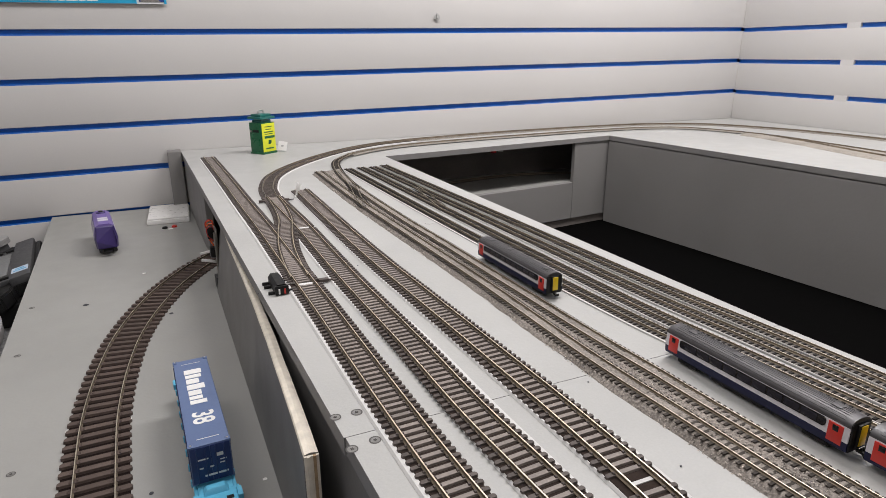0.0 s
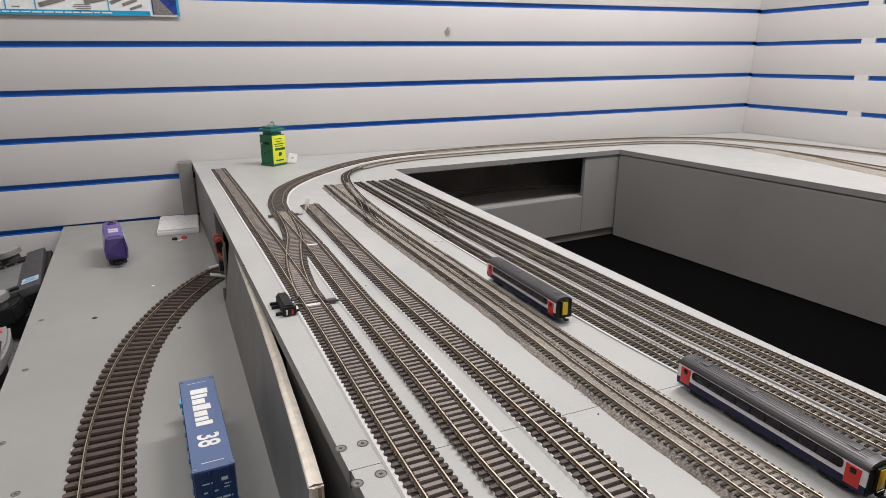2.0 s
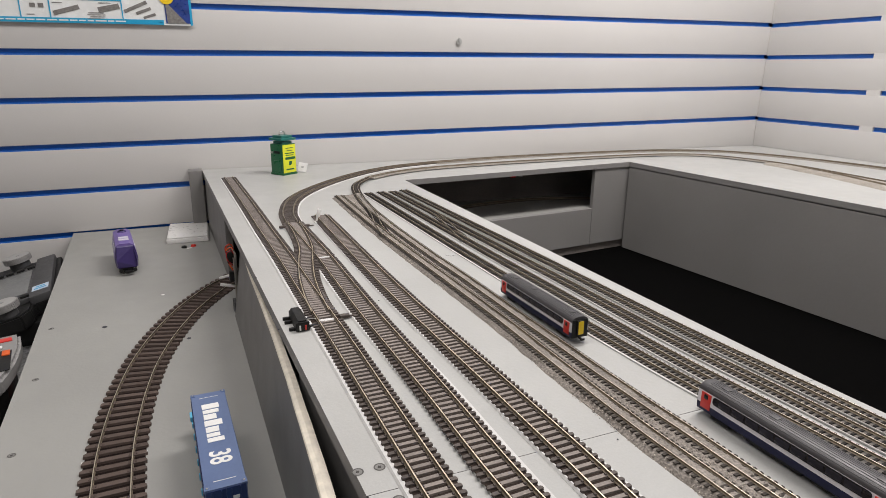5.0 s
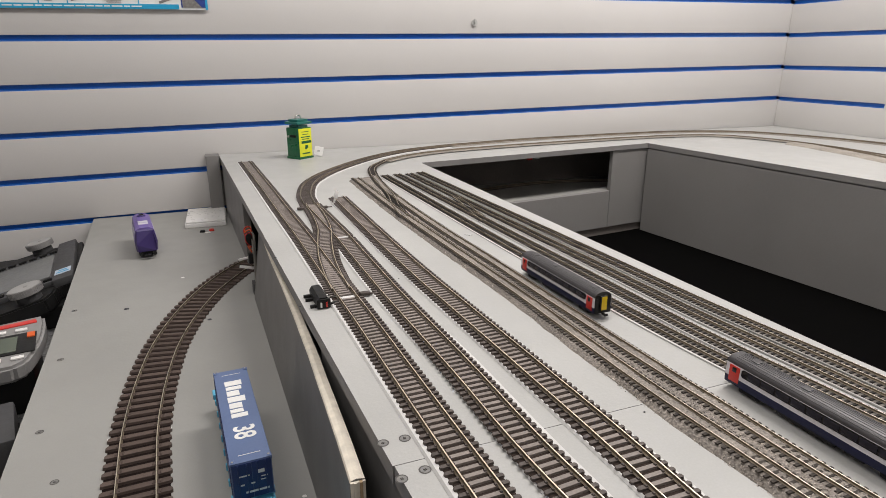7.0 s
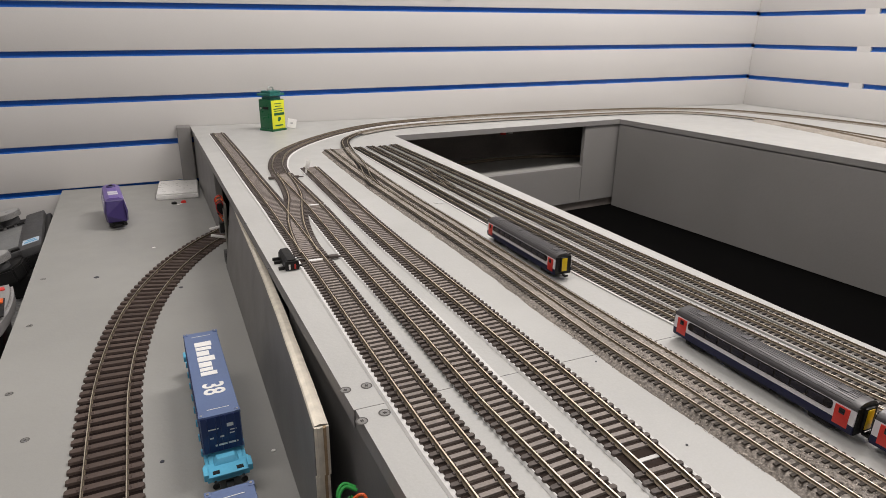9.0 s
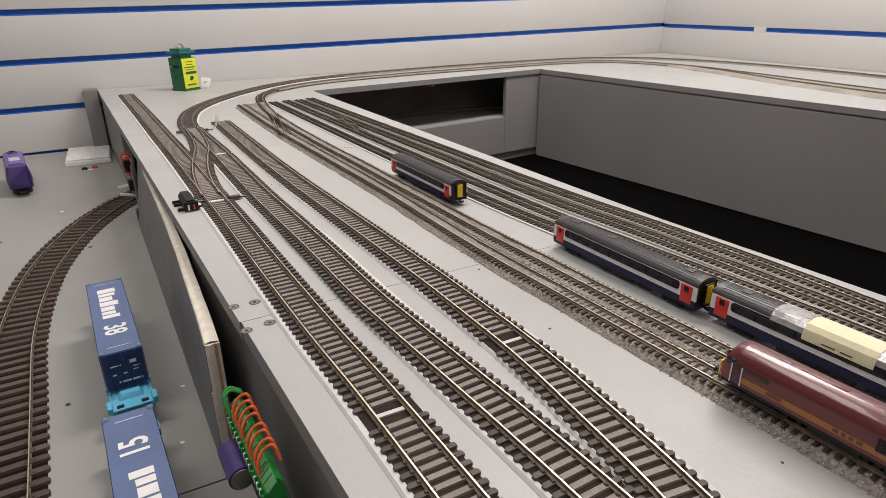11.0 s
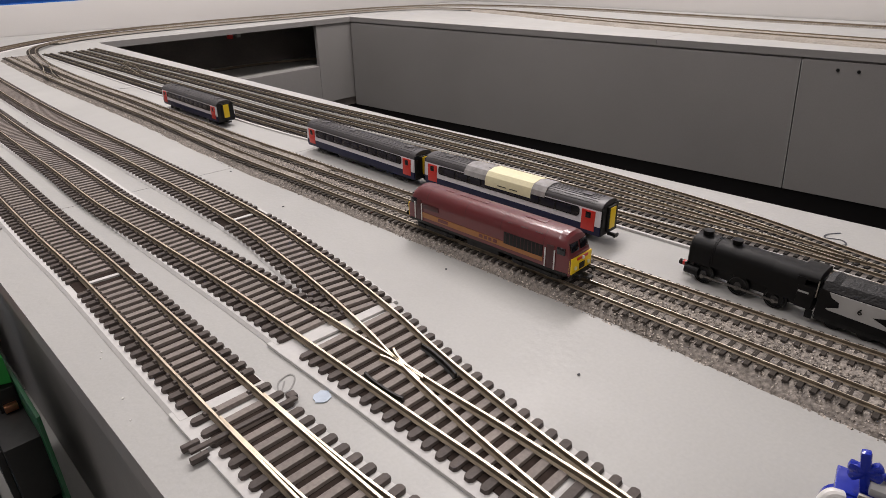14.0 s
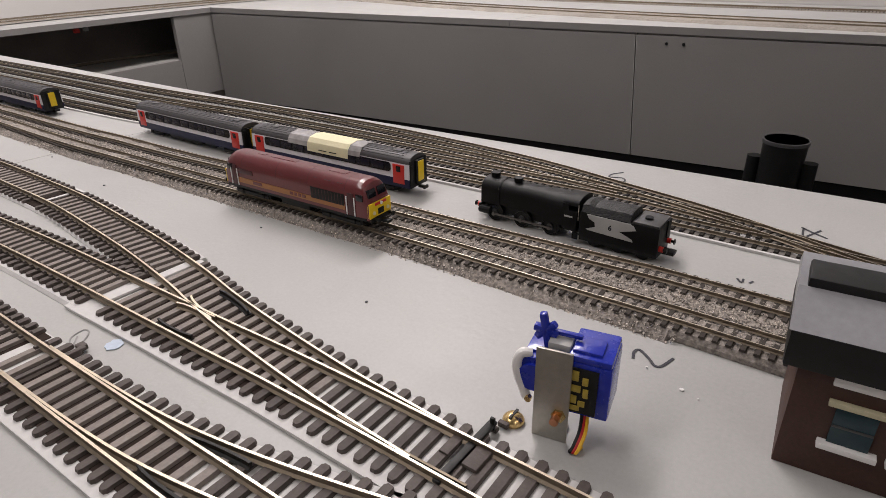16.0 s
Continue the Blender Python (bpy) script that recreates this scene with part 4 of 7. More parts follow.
    part("underframe_tank", boxes(((0, -L * 0.19, 0.0044), (0.0140, L * 0.09, 0.0034), 0.0005)), M_MATT_BLACK, th)
    if paper:
        bm = bmesh.new()
        q = [(w * 1.04, 0.0150), (w * 1.03, 0.0200), (w * 0.95, 0.0226), (w * 0.70, 0.0252), (0, 0.0264), (-w * 0.70, 0.0253), (-w * 0.96, 0.0227), (-w * 1.05, 0.0198), (-w * 1.06, 0.0168)]
        inn = [(x * 0.985, z - 0.0003) for x, z in q[::-1]]
        pp = loft(q + inn, 0.036)
        note_ob = part("paper_note", pp, M_CREAM, th, "folded cream paper note taped over the roof")
        note_ob.location = (0, -0.004, 0)
        for y0, ln in ((0.0225, 0.020), (-0.0265, 0.011)):
            q2 = [(x * 0.99, z - 0.0002) for x, z in q[1:-1]]
            tp = part("tape", loft(q2 + [(x * 0.985, z - 0.0002) for x, z in q2[::-1]], ln), M_TAPE, th, "crumpled shiny clear tape")
            tp.location = (0, y0, 0)
        for k, (yy, ln) in enumerate(((0.004, 0.007), (-0.005, 0.006))):
            part("writing_bar", boxes(((-w * 1.062, yy, 0.0186), (0.0003, ln, 0.0005))), M_MATT_BLACK, note_ob)
    return th


def heading(x, y, z, degrees):
    return Matrix.Translation((x, y, z)) @ Matrix.Rotation(math.radians(degrees), 4, "Z")


coach(heading(-0.0900, 0.9215, 0.0, 1.6), 0.131)
coach(heading(-0.0655, 0.6555, 0.0, 1.3), 0.137)
coach(heading(-0.0570, 0.5095, 0.0, 2.9), 0.140, label="navy railcar coach with a cream paper note taped on top", paper=True)


def hull_section(w, z0, shoulder, top, n=9):
    """Half-rounded cross-section of a locomotive body: straight sides and a smooth arched roof."""
    arc = [math.pi / 2 * i / n for i in range(n + 1)]
    right = [(w * math.cos(a) ** 0.80, shoulder + (top - shoulder) * math.sin(a) ** 0.86) for a in arc]
    return [(-w, z0), (w, z0)] + right[:-1] + [(0.0, top)] + [(-x, z) for x, z in right[-2::-1]]


def hull(sections):
    """A closed skin through (y, width, floor, shoulder, top) sections."""
    bm = bmesh.new()
    rings = [[bm.verts.new((x, y, z)) for x, z in hull_section(w, z0, sh, top)] for y, w, z0, sh, top in sections]
    n = len(rings[0])
    for a, b in zip(rings, rings[1:]):
        for i in range(n):
            bm.faces.new((a[i], a[(i + 1) % n], b[(i + 1) % n], b[i]))
    bm.faces.new(rings[0]), bm.faces.new(rings[-1][::-1])
    bmesh.ops.recalc_face_normals(bm, faces=bm.faces)
    return bm


def diesel(m, label):
    """A heavy diesel: bogies, underframe, maroon body with a thin gold band, round-topped cabs with yellow fronts."""
    th = empty("diesel_locomotive", m, label, "model locomotive")
    L, w = 0.112, 0.0093
    z0, shoulder, top = 0.0060, 0.0178, 0.0268
    part("body", hull([(y * L, w, z0, shoulder, top) for y in (-0.425, -0.2, 0.0, 0.2, 0.425)]), M_MAROON, th, "glossy maroon body with an arched roof")
    part("solebar", boxes(((0, 0, 0.0063), (w * 2.03, L * 0.975, 0.0016), 0.0003)), M_MATT_BLACK, th)
    for s in (-1, 1):
        x = s * (w + 0.0001)
        band = part("side_band", boxes(((x, L * 0.02, 0.0109), (0.0004, L * 0.76, 0.0032))), M_GOLD, th, "dull gold side band")
        grille = part("side_grille", boxes(((x, -L * 0.250, 0.0150), (0.0006, L * 0.215, 0.0066), 0.0002)), M_MATT_BLACK, th, "black side grille")
        for k in range(10):
            part("grille_bar", boxes(((x + s * 0.0003, -L * 0.250 + (k - 4.5) * L * 0.0205, 0.0150), (0.0002, 0.0003, 0.0060))), M_DOOR, grille)
        part("side_grille", boxes(((x, L * 0.335, 0.0168), (0.0004, L * 0.115, 0.0030), 0.0001)), M_DOOR, th, "dark maroon side grille")
        for yy, ln in ((-L * 0.005, 0.0024), (-L * 0.035, 0.0018), (-L * 0.062, 0.0018), (-L * 0.092, 0.0024), (L * 0.245, 0.0075)):
            part("lettering_bar", boxes(((x + s * 0.0003, yy, 0.0111), (0.0002, ln, 0.0018))), M_MAROON, band)
        for e in (-1, 1):
            y = L * (0.420 if e > 0 else -0.398)
            d = part("cab_door", boxes(((x, y, 0.0136), (0.0004, 0.0042, 0.0126), 0.0001)), M_DOOR, th, "dark recessed cab door")
            for o in (-1, 1):
                hb = bmesh.new()
                cyl(hb, (s * (w + 0.0005), y + o * 0.0027, 0.0126), 0.00034, 0.0105, "z", 8)
                part("handrail", hb, M_WHITE, d, "white handrail")
            part("cab_side_window", boxes(((s * w * 0.992, e * L * 0.452, 0.0183), (0.0008, 0.0046, 0.0036), 0.0002)), M_COACH_GLASS, th)
        # oval exhaust stains and ports low on the roof curve
        for yy, ln in ((-L * 0.245, 0.0056), (-L * 0.325, 0.0056), (-L * 0.165, 0.0040)):
            slope = Matrix.Translation((s * w * 0.70, yy, 0.02415)) @ Matrix.Rotation(-s * math.radians(52), 4, "Y")
            part("roof_port", capsule(ln, 0.0030, 0.0008, 0.0013, slope), M_DOOR, th, "dark oval roof port")
    for e in (-1, 1):
        nose = [(0.425, 1.0, shoulder, top), (0.452, 0.995, shoulder, top - 0.0004), (0.468, 0.985, shoulder - 0.0002, top - 0.0016), (0.4775, 0.975, shoulder - 0.0006, top - 0.0036),
                (0.4850, 0.965, 0.0164, 0.0198), (0.4930, 0.955, 0.0150, 0.0164), (0.5000, 0.940, 0.0146, 0.0158)]
        cab = part("cab", hull([(e * y * L, w * k, z0, sh, tp) for y, k, sh, tp in nose]), M_MAROON, th, "maroon cab with a rounded roof")
        yf = e * L * 0.500
        part("yellow_front", boxes(((0, yf + e * 0.0002, 0.0111), (w * 1.86, 0.0012, 0.0086), 0.0005)), M_YELLOW, cab, "bright yellow cab front")
        part("yellow_cheek", boxes(((0, yf - e * 0.0014, 0.0109), (w * 1.905, 0.0024, 0.0080), 0.0004)), M_YELLOW, cab)
        part("front_grille", boxes(((0, yf + e * 0.0008, 0.0098), (0.0046, 0.0006, 0.0034), 0.0002)), M_MATT_BLACK, cab)
        part("warning_stripe", boxes(((0, yf + e * 0.0009, 0.0143), (0.0090, 0.0008, 0.0014), 0.0003)), M_RED, cab, "small red stripe")
        lamp = bmesh.new()
        cyl(lamp, (0, yf + e * 0.0013, 0.0142), 0.0009, 0.0008, "y", 12)
        part("marker_lamp", lamp, M_WHITE, cab, "small white lamp")
        for s in (-1, 1):
            tl = Matrix.Translation((s * 0.0039, e * L * 0.4838, 0.0200)) @ Matrix.Rotation(e * math.radians(14), 4, "X")
            part("windscreen", boxes(((0, 0, 0), (0.0062, 0.0012, 0.0046), 0.0003, tl)), M_COACH_GLASS, cab, "dark windscreen")
            lp = bmesh.new()
            cyl(lp, (s * 0.0056, yf + e * 0.0009, 0.0098), 0.0010, 0.0008, "y", 12)
            part("headlight", lp, M_CREAM, cab, "small pale headlight")
            bf = bmesh.new()
            cyl(bf, (s * 0.0058, yf + e * 0.0022, 0.0066), 0.0006, 0.0040, "y", 10)
            cyl(bf, (s * 0.0058, yf + e * 0.0042, 0.0066), 0.0013, 0.0006, "y", 14)
            part("buffer", bf, M_MATT_BLACK, th)
        part("buffer_beam", boxes(((0, yf + e * 0.0004, 0.0058), (0.0160, 0.0010, 0.0030), 0.0003)), M_MATT_BLACK, th)
        part("coupler", boxes(((0, yf + e * 0.0040, 0.0046), (0.0036, 0.0060, 0.0016), 0.0004)), M_MATT_BLACK, th)
        bogie(th, e * L * 0.315, 0.0, 0.030, 0.0150, 0.0036)
    part("fuel_tank", boxes(((0, 0, 0.0038), (0.0150, L * 0.20, 0.0044), 0.0006)), M_MATT_BLACK, th)
    for y, ln, wd in ((0.030, 0.006, 0.0026), (0.012, 0.020, 0.0030), (-0.030, 0.012, 0.0040)):
        part("roof_hatch", boxes(((0, y, top), (wd, ln, 0.0004), 0.0001)), M_MAROON, th)
    for y in (-0.36, -0.12, 0.10, 0.36):
        part("roof_seam", hull([(y * L - 0.0001, w + 0.00003, shoulder - 0.001, shoulder, top + 0.00003), (y * L + 0.0001, w + 0.00003, shoulder - 0.001, shoulder, top + 0.00003)]), M_DOOR, th)
    return th


diesel(heading(-0.1180, 0.4700, BZ + 0.0025, 3.0) @ Matrix.Diagonal((0.98, 0.985, 0.95, 1)), "maroon and gold diesel locomotive with yellow ends on ballasted track")


M_COAL = material("black_coal_load", (0.012, 0.012, 0.013), 0.6, grain=0.4, grain_size=600, stain=0.2, stain_size=60, bump=1.0, bump_size=700)
# tank top black is lightened: its greyish sheen is put into the colour
M_TANK_TOP = material("sheen_grey_tank_top", (0.055, 0.054, 0.055), 0.4, grain=0.15, grain_size=500, stain=0.2, stain_size=60)


def steam(m):
    """A black wartime tender engine: boxy boiler casing with no running plate, open cab, three axles, and a tender with a grey flash."""
    th = empty("steam_locomotive", m, "black steam locomotive and tender standing on the board", "model locomotive")
    part("boiler_casing", hull([(0.0512, 0.0070, 0.0092, 0.0160, 0.0226), (0.0506, 0.0076, 0.0100, 0.0164, 0.0234), (0.0400, 0.0076, 0.0100, 0.0164, 0.0234)]), M_LOCO_BLACK, th)
    part("barrel_casing", hull([(0.0400, 0.0073, 0.0104, 0.0166, 0.0230), (0.0120, 0.0073, 0.0104, 0.0166, 0.0230)]), M_LOCO_BLACK, th)
    part("firebox_casing", hull([(0.0120, 0.0080, 0.0080, 0.0168, 0.0232), (-0.0010, 0.0082, 0.0080, 0.0168, 0.0232)]), M_LOCO_BLACK, th)
    door = bmesh.new()
    cyl(door, (0, 0.0516, 0.0158), 0.0052, 0.0012, "y", 24, 0.0046)
    part("smokebox_door", door, M_LOCO_BLACK, th)
    for name, y, r, h in (("chimney", 0.0462, 0.0027, 0.0030), ("dome", 0.0318, 0.0026, 0.0022)):
        c = bmesh.new()
        cyl(c, (0, y, 0.0240), r * 0.85, h, "z", 20, r)
        cyl(c, (0, y, 0.0240 + h / 2), r, 0.0006, "z", 20)
        part(name, c, M_LOCO_BLACK, th)
    for y in (0.0395, 0.0118):
        part("casing_band", hull([(y - 0.0003, 0.00765, 0.0104, 0.0166, 0.0233), (y + 0.0003, 0.00765, 0.0104, 0.0166, 0.0233)]), M_LOCO_BLACK, th)
    cab = part("cab", boxes(((0, -0.0035, 0.0120), (0.0176, 0.0070, 0.0110), 0.0004)), M_LOCO_BLACK, th)
    part("cab_roof", hull([(0.0010, 0.0085, 0.0200, 0.0204, 0.0240), (-0.0075, 0.0085, 0.0200, 0.0204, 0.0240)]), M_LOCO_BLACK, cab)
    for s in (-1, 1):
        part("cab_pillar", boxes(((s * 0.0084, -0.0008, 0.0188), (0.0007, 0.0034, 0.0040))), M_LOCO_BLACK, cab)
        part("cab_stanchion", cyl(bmesh.new(), (s * 0.0082, -0.0076, 0.0170), 0.0003, 0.0080, "z", 8), M_STEEL, cab, "thin bright handrail")
        part("number_bar", boxes(((s * 0.0089, -0.0026, 0.0142), (0.0003, 0.0044, 0.0008))), M_PANEL_GREY, cab)
        part("cab_step", boxes(((s * 0.0084, -0.0066, 0.0046), (0.0010, 0.0030, 0.0040), 0.0003)), M_LOCO_BLACK, cab)
        y = bmesh.new()
        cyl(y, (s * 0.0070, 0.0480, 0.0058), 0.0024, 0.0070, "y", 16)
        part("cylinder", y, M_LOCO_BLACK, th)
        for yy in (0.0425, 0.0255, 0.0085):
            wheel = bmesh.new()
            cyl(wheel, (s * 0.0054, yy, 0.0052), 0.0052, 0.0016, "x", 28)
            wh = part("driving_wheel", wheel, M_MATT_BLACK, th)
            ring = bmesh.new()
            bmesh.ops.create_cone(ring, cap_ends=False, segments=24, radius1=0.0043, radius2=0.0040, depth=0.0008, matrix=Matrix.Translation((s * 0.0065, yy, 0.0052)) @ Matrix.Rotation(s * math.pi / 2, 4, "Y"))
            part("wheel_rim", ring, M_GREY_RIM, wh)
            hub = bmesh.new()
            cyl(hub, (s * 0.0064, yy, 0.0052), 0.0017, 0.0012, "x", 14)
            part("wheel_hub", hub, M_GREY_RIM, wh)
        rod = part("side_rod", boxes(((s * 0.0074, 0.0250, 0.0044), (0.0007, 0.0370, 0.0010), 0.0002)), M_ROD, th, "dull steel coupling rod")
        for yy in (0.0425, 0.0255, 0.0085):
            part("rod_boss", cyl(bmesh.new(), (s * 0.0077, yy, 0.0044), 0.0010, 0.0010, "x", 12), M_ROD, rod)
    part("frame", boxes(((0, 0.0210, 0.0070), (0.0084, 0.0560, 0.0050), 0.0004)), M_MATT_BLACK, th)
    part("buffer_beam", boxes(((0, 0.0514, 0.0076), (0.0166, 0.0010, 0.0030), 0.0002)), M_MATT_BLACK, th)
    part("coupler", boxes(((0, 0.0540, 0.0046), (0.0040, 0.0060, 0.0016), 0.0004)), M_MATT_BLACK, th)
    t = part("tender", boxes(((0, -0.0285, 0.0118), (0.0176, 0.0400, 0.0134), 0.0005)), M_LOCO_BLACK, th, "black tender with a grey flash on its side")
    coal = bmesh.new()
    rings = []
    for k, y in enumerate((-0.0092, -0.0120, -0.0150, -0.0190, -0.0230, -0.0270, -0.0310, -0.0340)):
        up = 0.0226 + 0.0007 * noise.noise(Vector((y * 300, 3, 0)))
        rings.append([coal.verts.new(c) for c in ((-0.0084, y, 0.0184), (-0.0066, y, up - 0.0010), (-0.0030, y, up + 0.0004 * (k % 2)), (0.0032, y, up), (0.0066, y, up - 0.0012), (0.0084, y, 0.0184))])
    for a, b in zip(rings, rings[1:]):
        for k in range(6):
            coal.faces.new((a[k], a[(k + 1) % 6], b[(k + 1) % 6], b[k]))
    coal.faces.new(rings[0]), coal.faces.new(rings[-1][::-1])
    bmesh.ops.recalc_face_normals(coal, faces=coal.faces)
    part("coal_space", coal, M_COAL, t, "rough black coal load")
    part("tank_top", boxes(((0, -0.0415, 0.0188), (0.0164, 0.0128, 0.0012), 0.0003)), M_TANK_TOP, t)
    part("filler_cap", cyl(bmesh.new(), (-0.0010, -0.0405, 0.0198), 0.0019, 0.0012, "z", 18), M_LOCO_BLACK, t)
    part("rear_ladder", boxes(((0.0030, -0.0488, 0.0150), (0.0030, 0.0006, 0.0090), 0.0002)), M_LOCO_BLACK, t)
    part("rear_coupler", boxes(((0, -0.0515, 0.0046), (0.0050, 0.0060, 0.0018), 0.0004)), M_MATT_BLACK, t)
    part("tender_frame", boxes(((0, -0.0285, 0.0044), (0.0164, 0.0396, 0.0030), 0.0004)), M_MATT_BLACK, t)
    for s in (-1, 1):
        x = s * 0.00895
        bm = bmesh.new()
        out = [(-0.0125, 0.0180), (-0.0138, 0.0158), (-0.0168, 0.0145), (-0.0172, 0.0120), (-0.0125, 0.0102), (-0.0135, 0.0097), (-0.0366, 0.0090), (-0.0362, 0.0101), (-0.0294, 0.0127), (-0.0376, 0.0152), (-0.0362, 0.0172), (-0.0345, 0.0180)]
        va = [bm.verts.new((x, y, z)) for y, z in out]
        vb = [bm.verts.new((x + s * 0.0003, y, z)) for y, z in out]
        bm.faces.new(va), bm.faces.new(vb)
        for i in range(len(out)):
            j = (i + 1) % len(out)
            bm.faces.new((va[i], va[j], vb[j], vb[i]))
        bmesh.ops.recalc_face_normals(bm, faces=bm.faces)
        part("side_flash", bm, M_PANEL_GREY, t, "pale grey flash on the tender side")
        six = part("number", text_mesh("6", 0.0036, M_MATT_BLACK, "number"), None, t)
        six.matrix_basis = Matrix.Translation((x + s * 0.0004, -0.0248, 0.0134)) @ Matrix.Rotation(s * math.pi / 2, 4, "Z") @ Matrix.Rotation(math.pi / 2, 4, "X")
        for yy in (-0.0160, -0.0285, -0.0410):
            wheel = bmesh.new()
            cyl(wheel, (s * 0.0054, yy, 0.0036), 0.0036, 0.0016, "x", 18)
            part("tender_wheel", wheel, M_MATT_BLACK, t)
        for parent, e, y0 in ((th, 1, 0.0518), (t, -1, -0.0486)):
            part("buffer_stock", cyl(bmesh.new(), (s * 0.0058, y0 + e * 0.0008, 0.0076), 0.0014, 0.0018, "y", 14), M_RED, parent, "red buffer stock")
            b = bmesh.new()
            cyl(b, (s * 0.0058, y0 + e * 0.0022, 0.0076), 0.0007, 0.0020, "y", 10)
            cyl(b, (s * 0.0058, y0 + e * 0.0033, 0.0076), 0.0014, 0.0006, "y", 14)
            part("buffer", b, M_MATT_BLACK, parent)
    return th


M_GREY_RIM = material("worn_dark_wheel_rim", (0.045, 0.044, 0.044), 0.4, grain=0.15, grain_size=500, stain=0.2, stain_size=60)
M_ROD = material("dull_steel_rod", (0.16, 0.15, 0.14), 0.4, metal=0.7, grain=0.1, grain_size=400, stain=0.15, stain_size=50)
steam(heading(-0.0560, 0.3355, 0.0, 0.0))

# ---- container wagons on the lower board ----
# container blue is greyed: the reflection on its roof is put into the colour
M_CONT = material("blue_container_with_sheen", (0.105, 0.152, 0.285), 0.42, grain=0.06, grain_size=400, stain=0.08, stain_size=25)
M_CONT_DARK = material("navy_container_end", (0.018, 0.035, 0.13), 0.42, grain=0.08, grain_size=400, stain=0.08, stain_size=30)
M_WAGON = material("light_blue_wagon_plastic", (0.10, 0.42, 0.62), 0.4, grain=0.05, grain_size=400, stain=0.06, stain_size=30)


def container_wagon(m, number, flip, label):
    """A flat wagon with one long box container, its roof lettered lengthwise."""
    th = empty("container_wagon", m, label, "model wagon", "container wagons")
    L, w = 0.157, 0.0157
    part("deck", boxes(((0, 0, 0.0190), (0.026, 0.215, 0.0046), 0.0006)), M_WAGON, th, "light blue wagon deck")
    for s in (-1, 1):
        part("side_sill", boxes(((s * 0.0145, 0, 0.0165), (0.0030, 0.205, 0.0070), 0.0006)), M_WAGON, th)
        for k in range(9):
            part("sill_bracket", boxes(((s * 0.0164, (k - 4) * 0.0225, 0.0180), (0.0018, 0.0036, 0.0058), 0.0004)), M_WAGON, th)
        e = s
        pl = part("end_platform", boxes(((0, e * 0.0990, 0.0195), (0.0310, 0.0170, 0.0046), 0.0008)), M_WAGON, th, "light blue end platform")
        part("end_ramp", boxes(((0, e * 0.0890, 0.0236), (0.0200, 0.0120, 0.0050), 0.0012, None, (0.7, 0.5))), M_WAGON, pl)
        for o in (-1, 1):
            part("end_wing", boxes(((o * 0.0165, e * 0.1010, 0.0215), (0.0040, 0.0120, 0.0060), 0.0010)), M_WAGON, pl)
            part("pocket", boxes(((o * 0.0090, e * 0.1030, 0.0220), (0.0052, 0.0040, 0.0006))), M_MATT_BLACK, pl)
            b = bmesh.new()
            cyl(b, (o * 0.0105, e * 0.1098, 0.0170), 0.0011, 0.0060, "y", 10)
            cyl(b, (o * 0.0105, e * 0.1130, 0.0170), 0.0026, 0.0010, "y", 16)
            part("buffer", b, M_MATT_BLACK, th)
        hook = bmesh.new()
        box(hook, (0, e * 0.1120, 0.0130), (0.0060, 0.0130, 0.0020), 0.0005)
        box(hook, (0, e * 0.1190, 0.0140), (0.0120, 0.0020, 0.0040), 0.0006)
        part("coupler", hook, M_MATT_BLACK, th)
        bg = part("bogie", boxes(((0, e * 0.0740, 0.0095), (0.0230, 0.0360, 0.0070), 0.0010)), M_MATT_BLACK, th)
        for o in (-1, 1):
            for y in (-0.0115, 0.0115):
                wb = bmesh.new()
                cyl(wb, (o * 0.0085, e * 0.0740 + y, 0.0066), 0.0066, 0.0028, "x", 22)
                part("wheel", wb, M_STEEL, bg)
    box_ob = part("container", boxes(((0, 0, 0.0404), (2 * w, L, 0.0346), 0.0004)), M_CONT, th, "blue box container with a plain roof")
    for s in (-1, 1):
        for k in range(30):
            part("side_rib", boxes(((s * (w + 0.0001), (k - 14.5) * L * 0.0318, 0.0404), (0.0010, L * 0.016, 0.0290), 0.0003)), M_CONT_DARK, box_ob)
        for o in (-1, 1):
            ed = part("end_door", boxes(((o * w * 0.485, s * (L / 2 + 0.0003), 0.0404), (w * 0.95, 0.0010, 0.0326), 0.0003)), M_CONT_DARK, box_ob, "navy container end door")
        for x in (-0.0105, -0.0038, 0.0038, 0.0105):
            rb = bmesh.new()
            cyl(rb, (x, s * (L / 2 + 0.0011), 0.0404), 0.0005, 0.0310, "z", 8)
            part("lock_rod", rb, M_CONT_DARK, ed)
        for x, z, ln, hh in ((-0.006, 0.0455, 0.008, 0.0010), (0.007, 0.0470, 0.005, 0.0030), (-0.008, 0.0375, 0.003, 0.0012), (0.000, 0.0375, 0.003, 0.0012), (0.008, 0.0390, 0.004, 0.0008), (0.009, 0.0420, 0.005, 0.0008), (0.003, 0.0300, 0.018, 0.0016)):
            part("marking_bar", boxes(((x, s * (L / 2 + 0.0010), z), (ln, 0.0005, hh))), M_WHITE, ed)
        part("roof_line", boxes(((0, s * (L / 2 - 0.0095), 0.0578), (2 * w * 0.55, 0.0006, 0.0003))), M_WHITE, box_ob)
        for o in (-1, 1):
            for z in (0.0244, 0.0567):
                part("corner_casting", boxes(((o * (w - 0.0016), s * (L / 2 - 0.0022), z), (0.0042, 0.0052, 0.0030), 0.0005)), M_CONT, box_ob)
            pin = bmesh.new()
            cyl(pin, (o * (w - 0.0018), s * (L / 2 - 0.0022), 0.0583), 0.0009, 0.0007, "z", 10)
            part("casting_hole", pin, M_STEEL, box_ob)
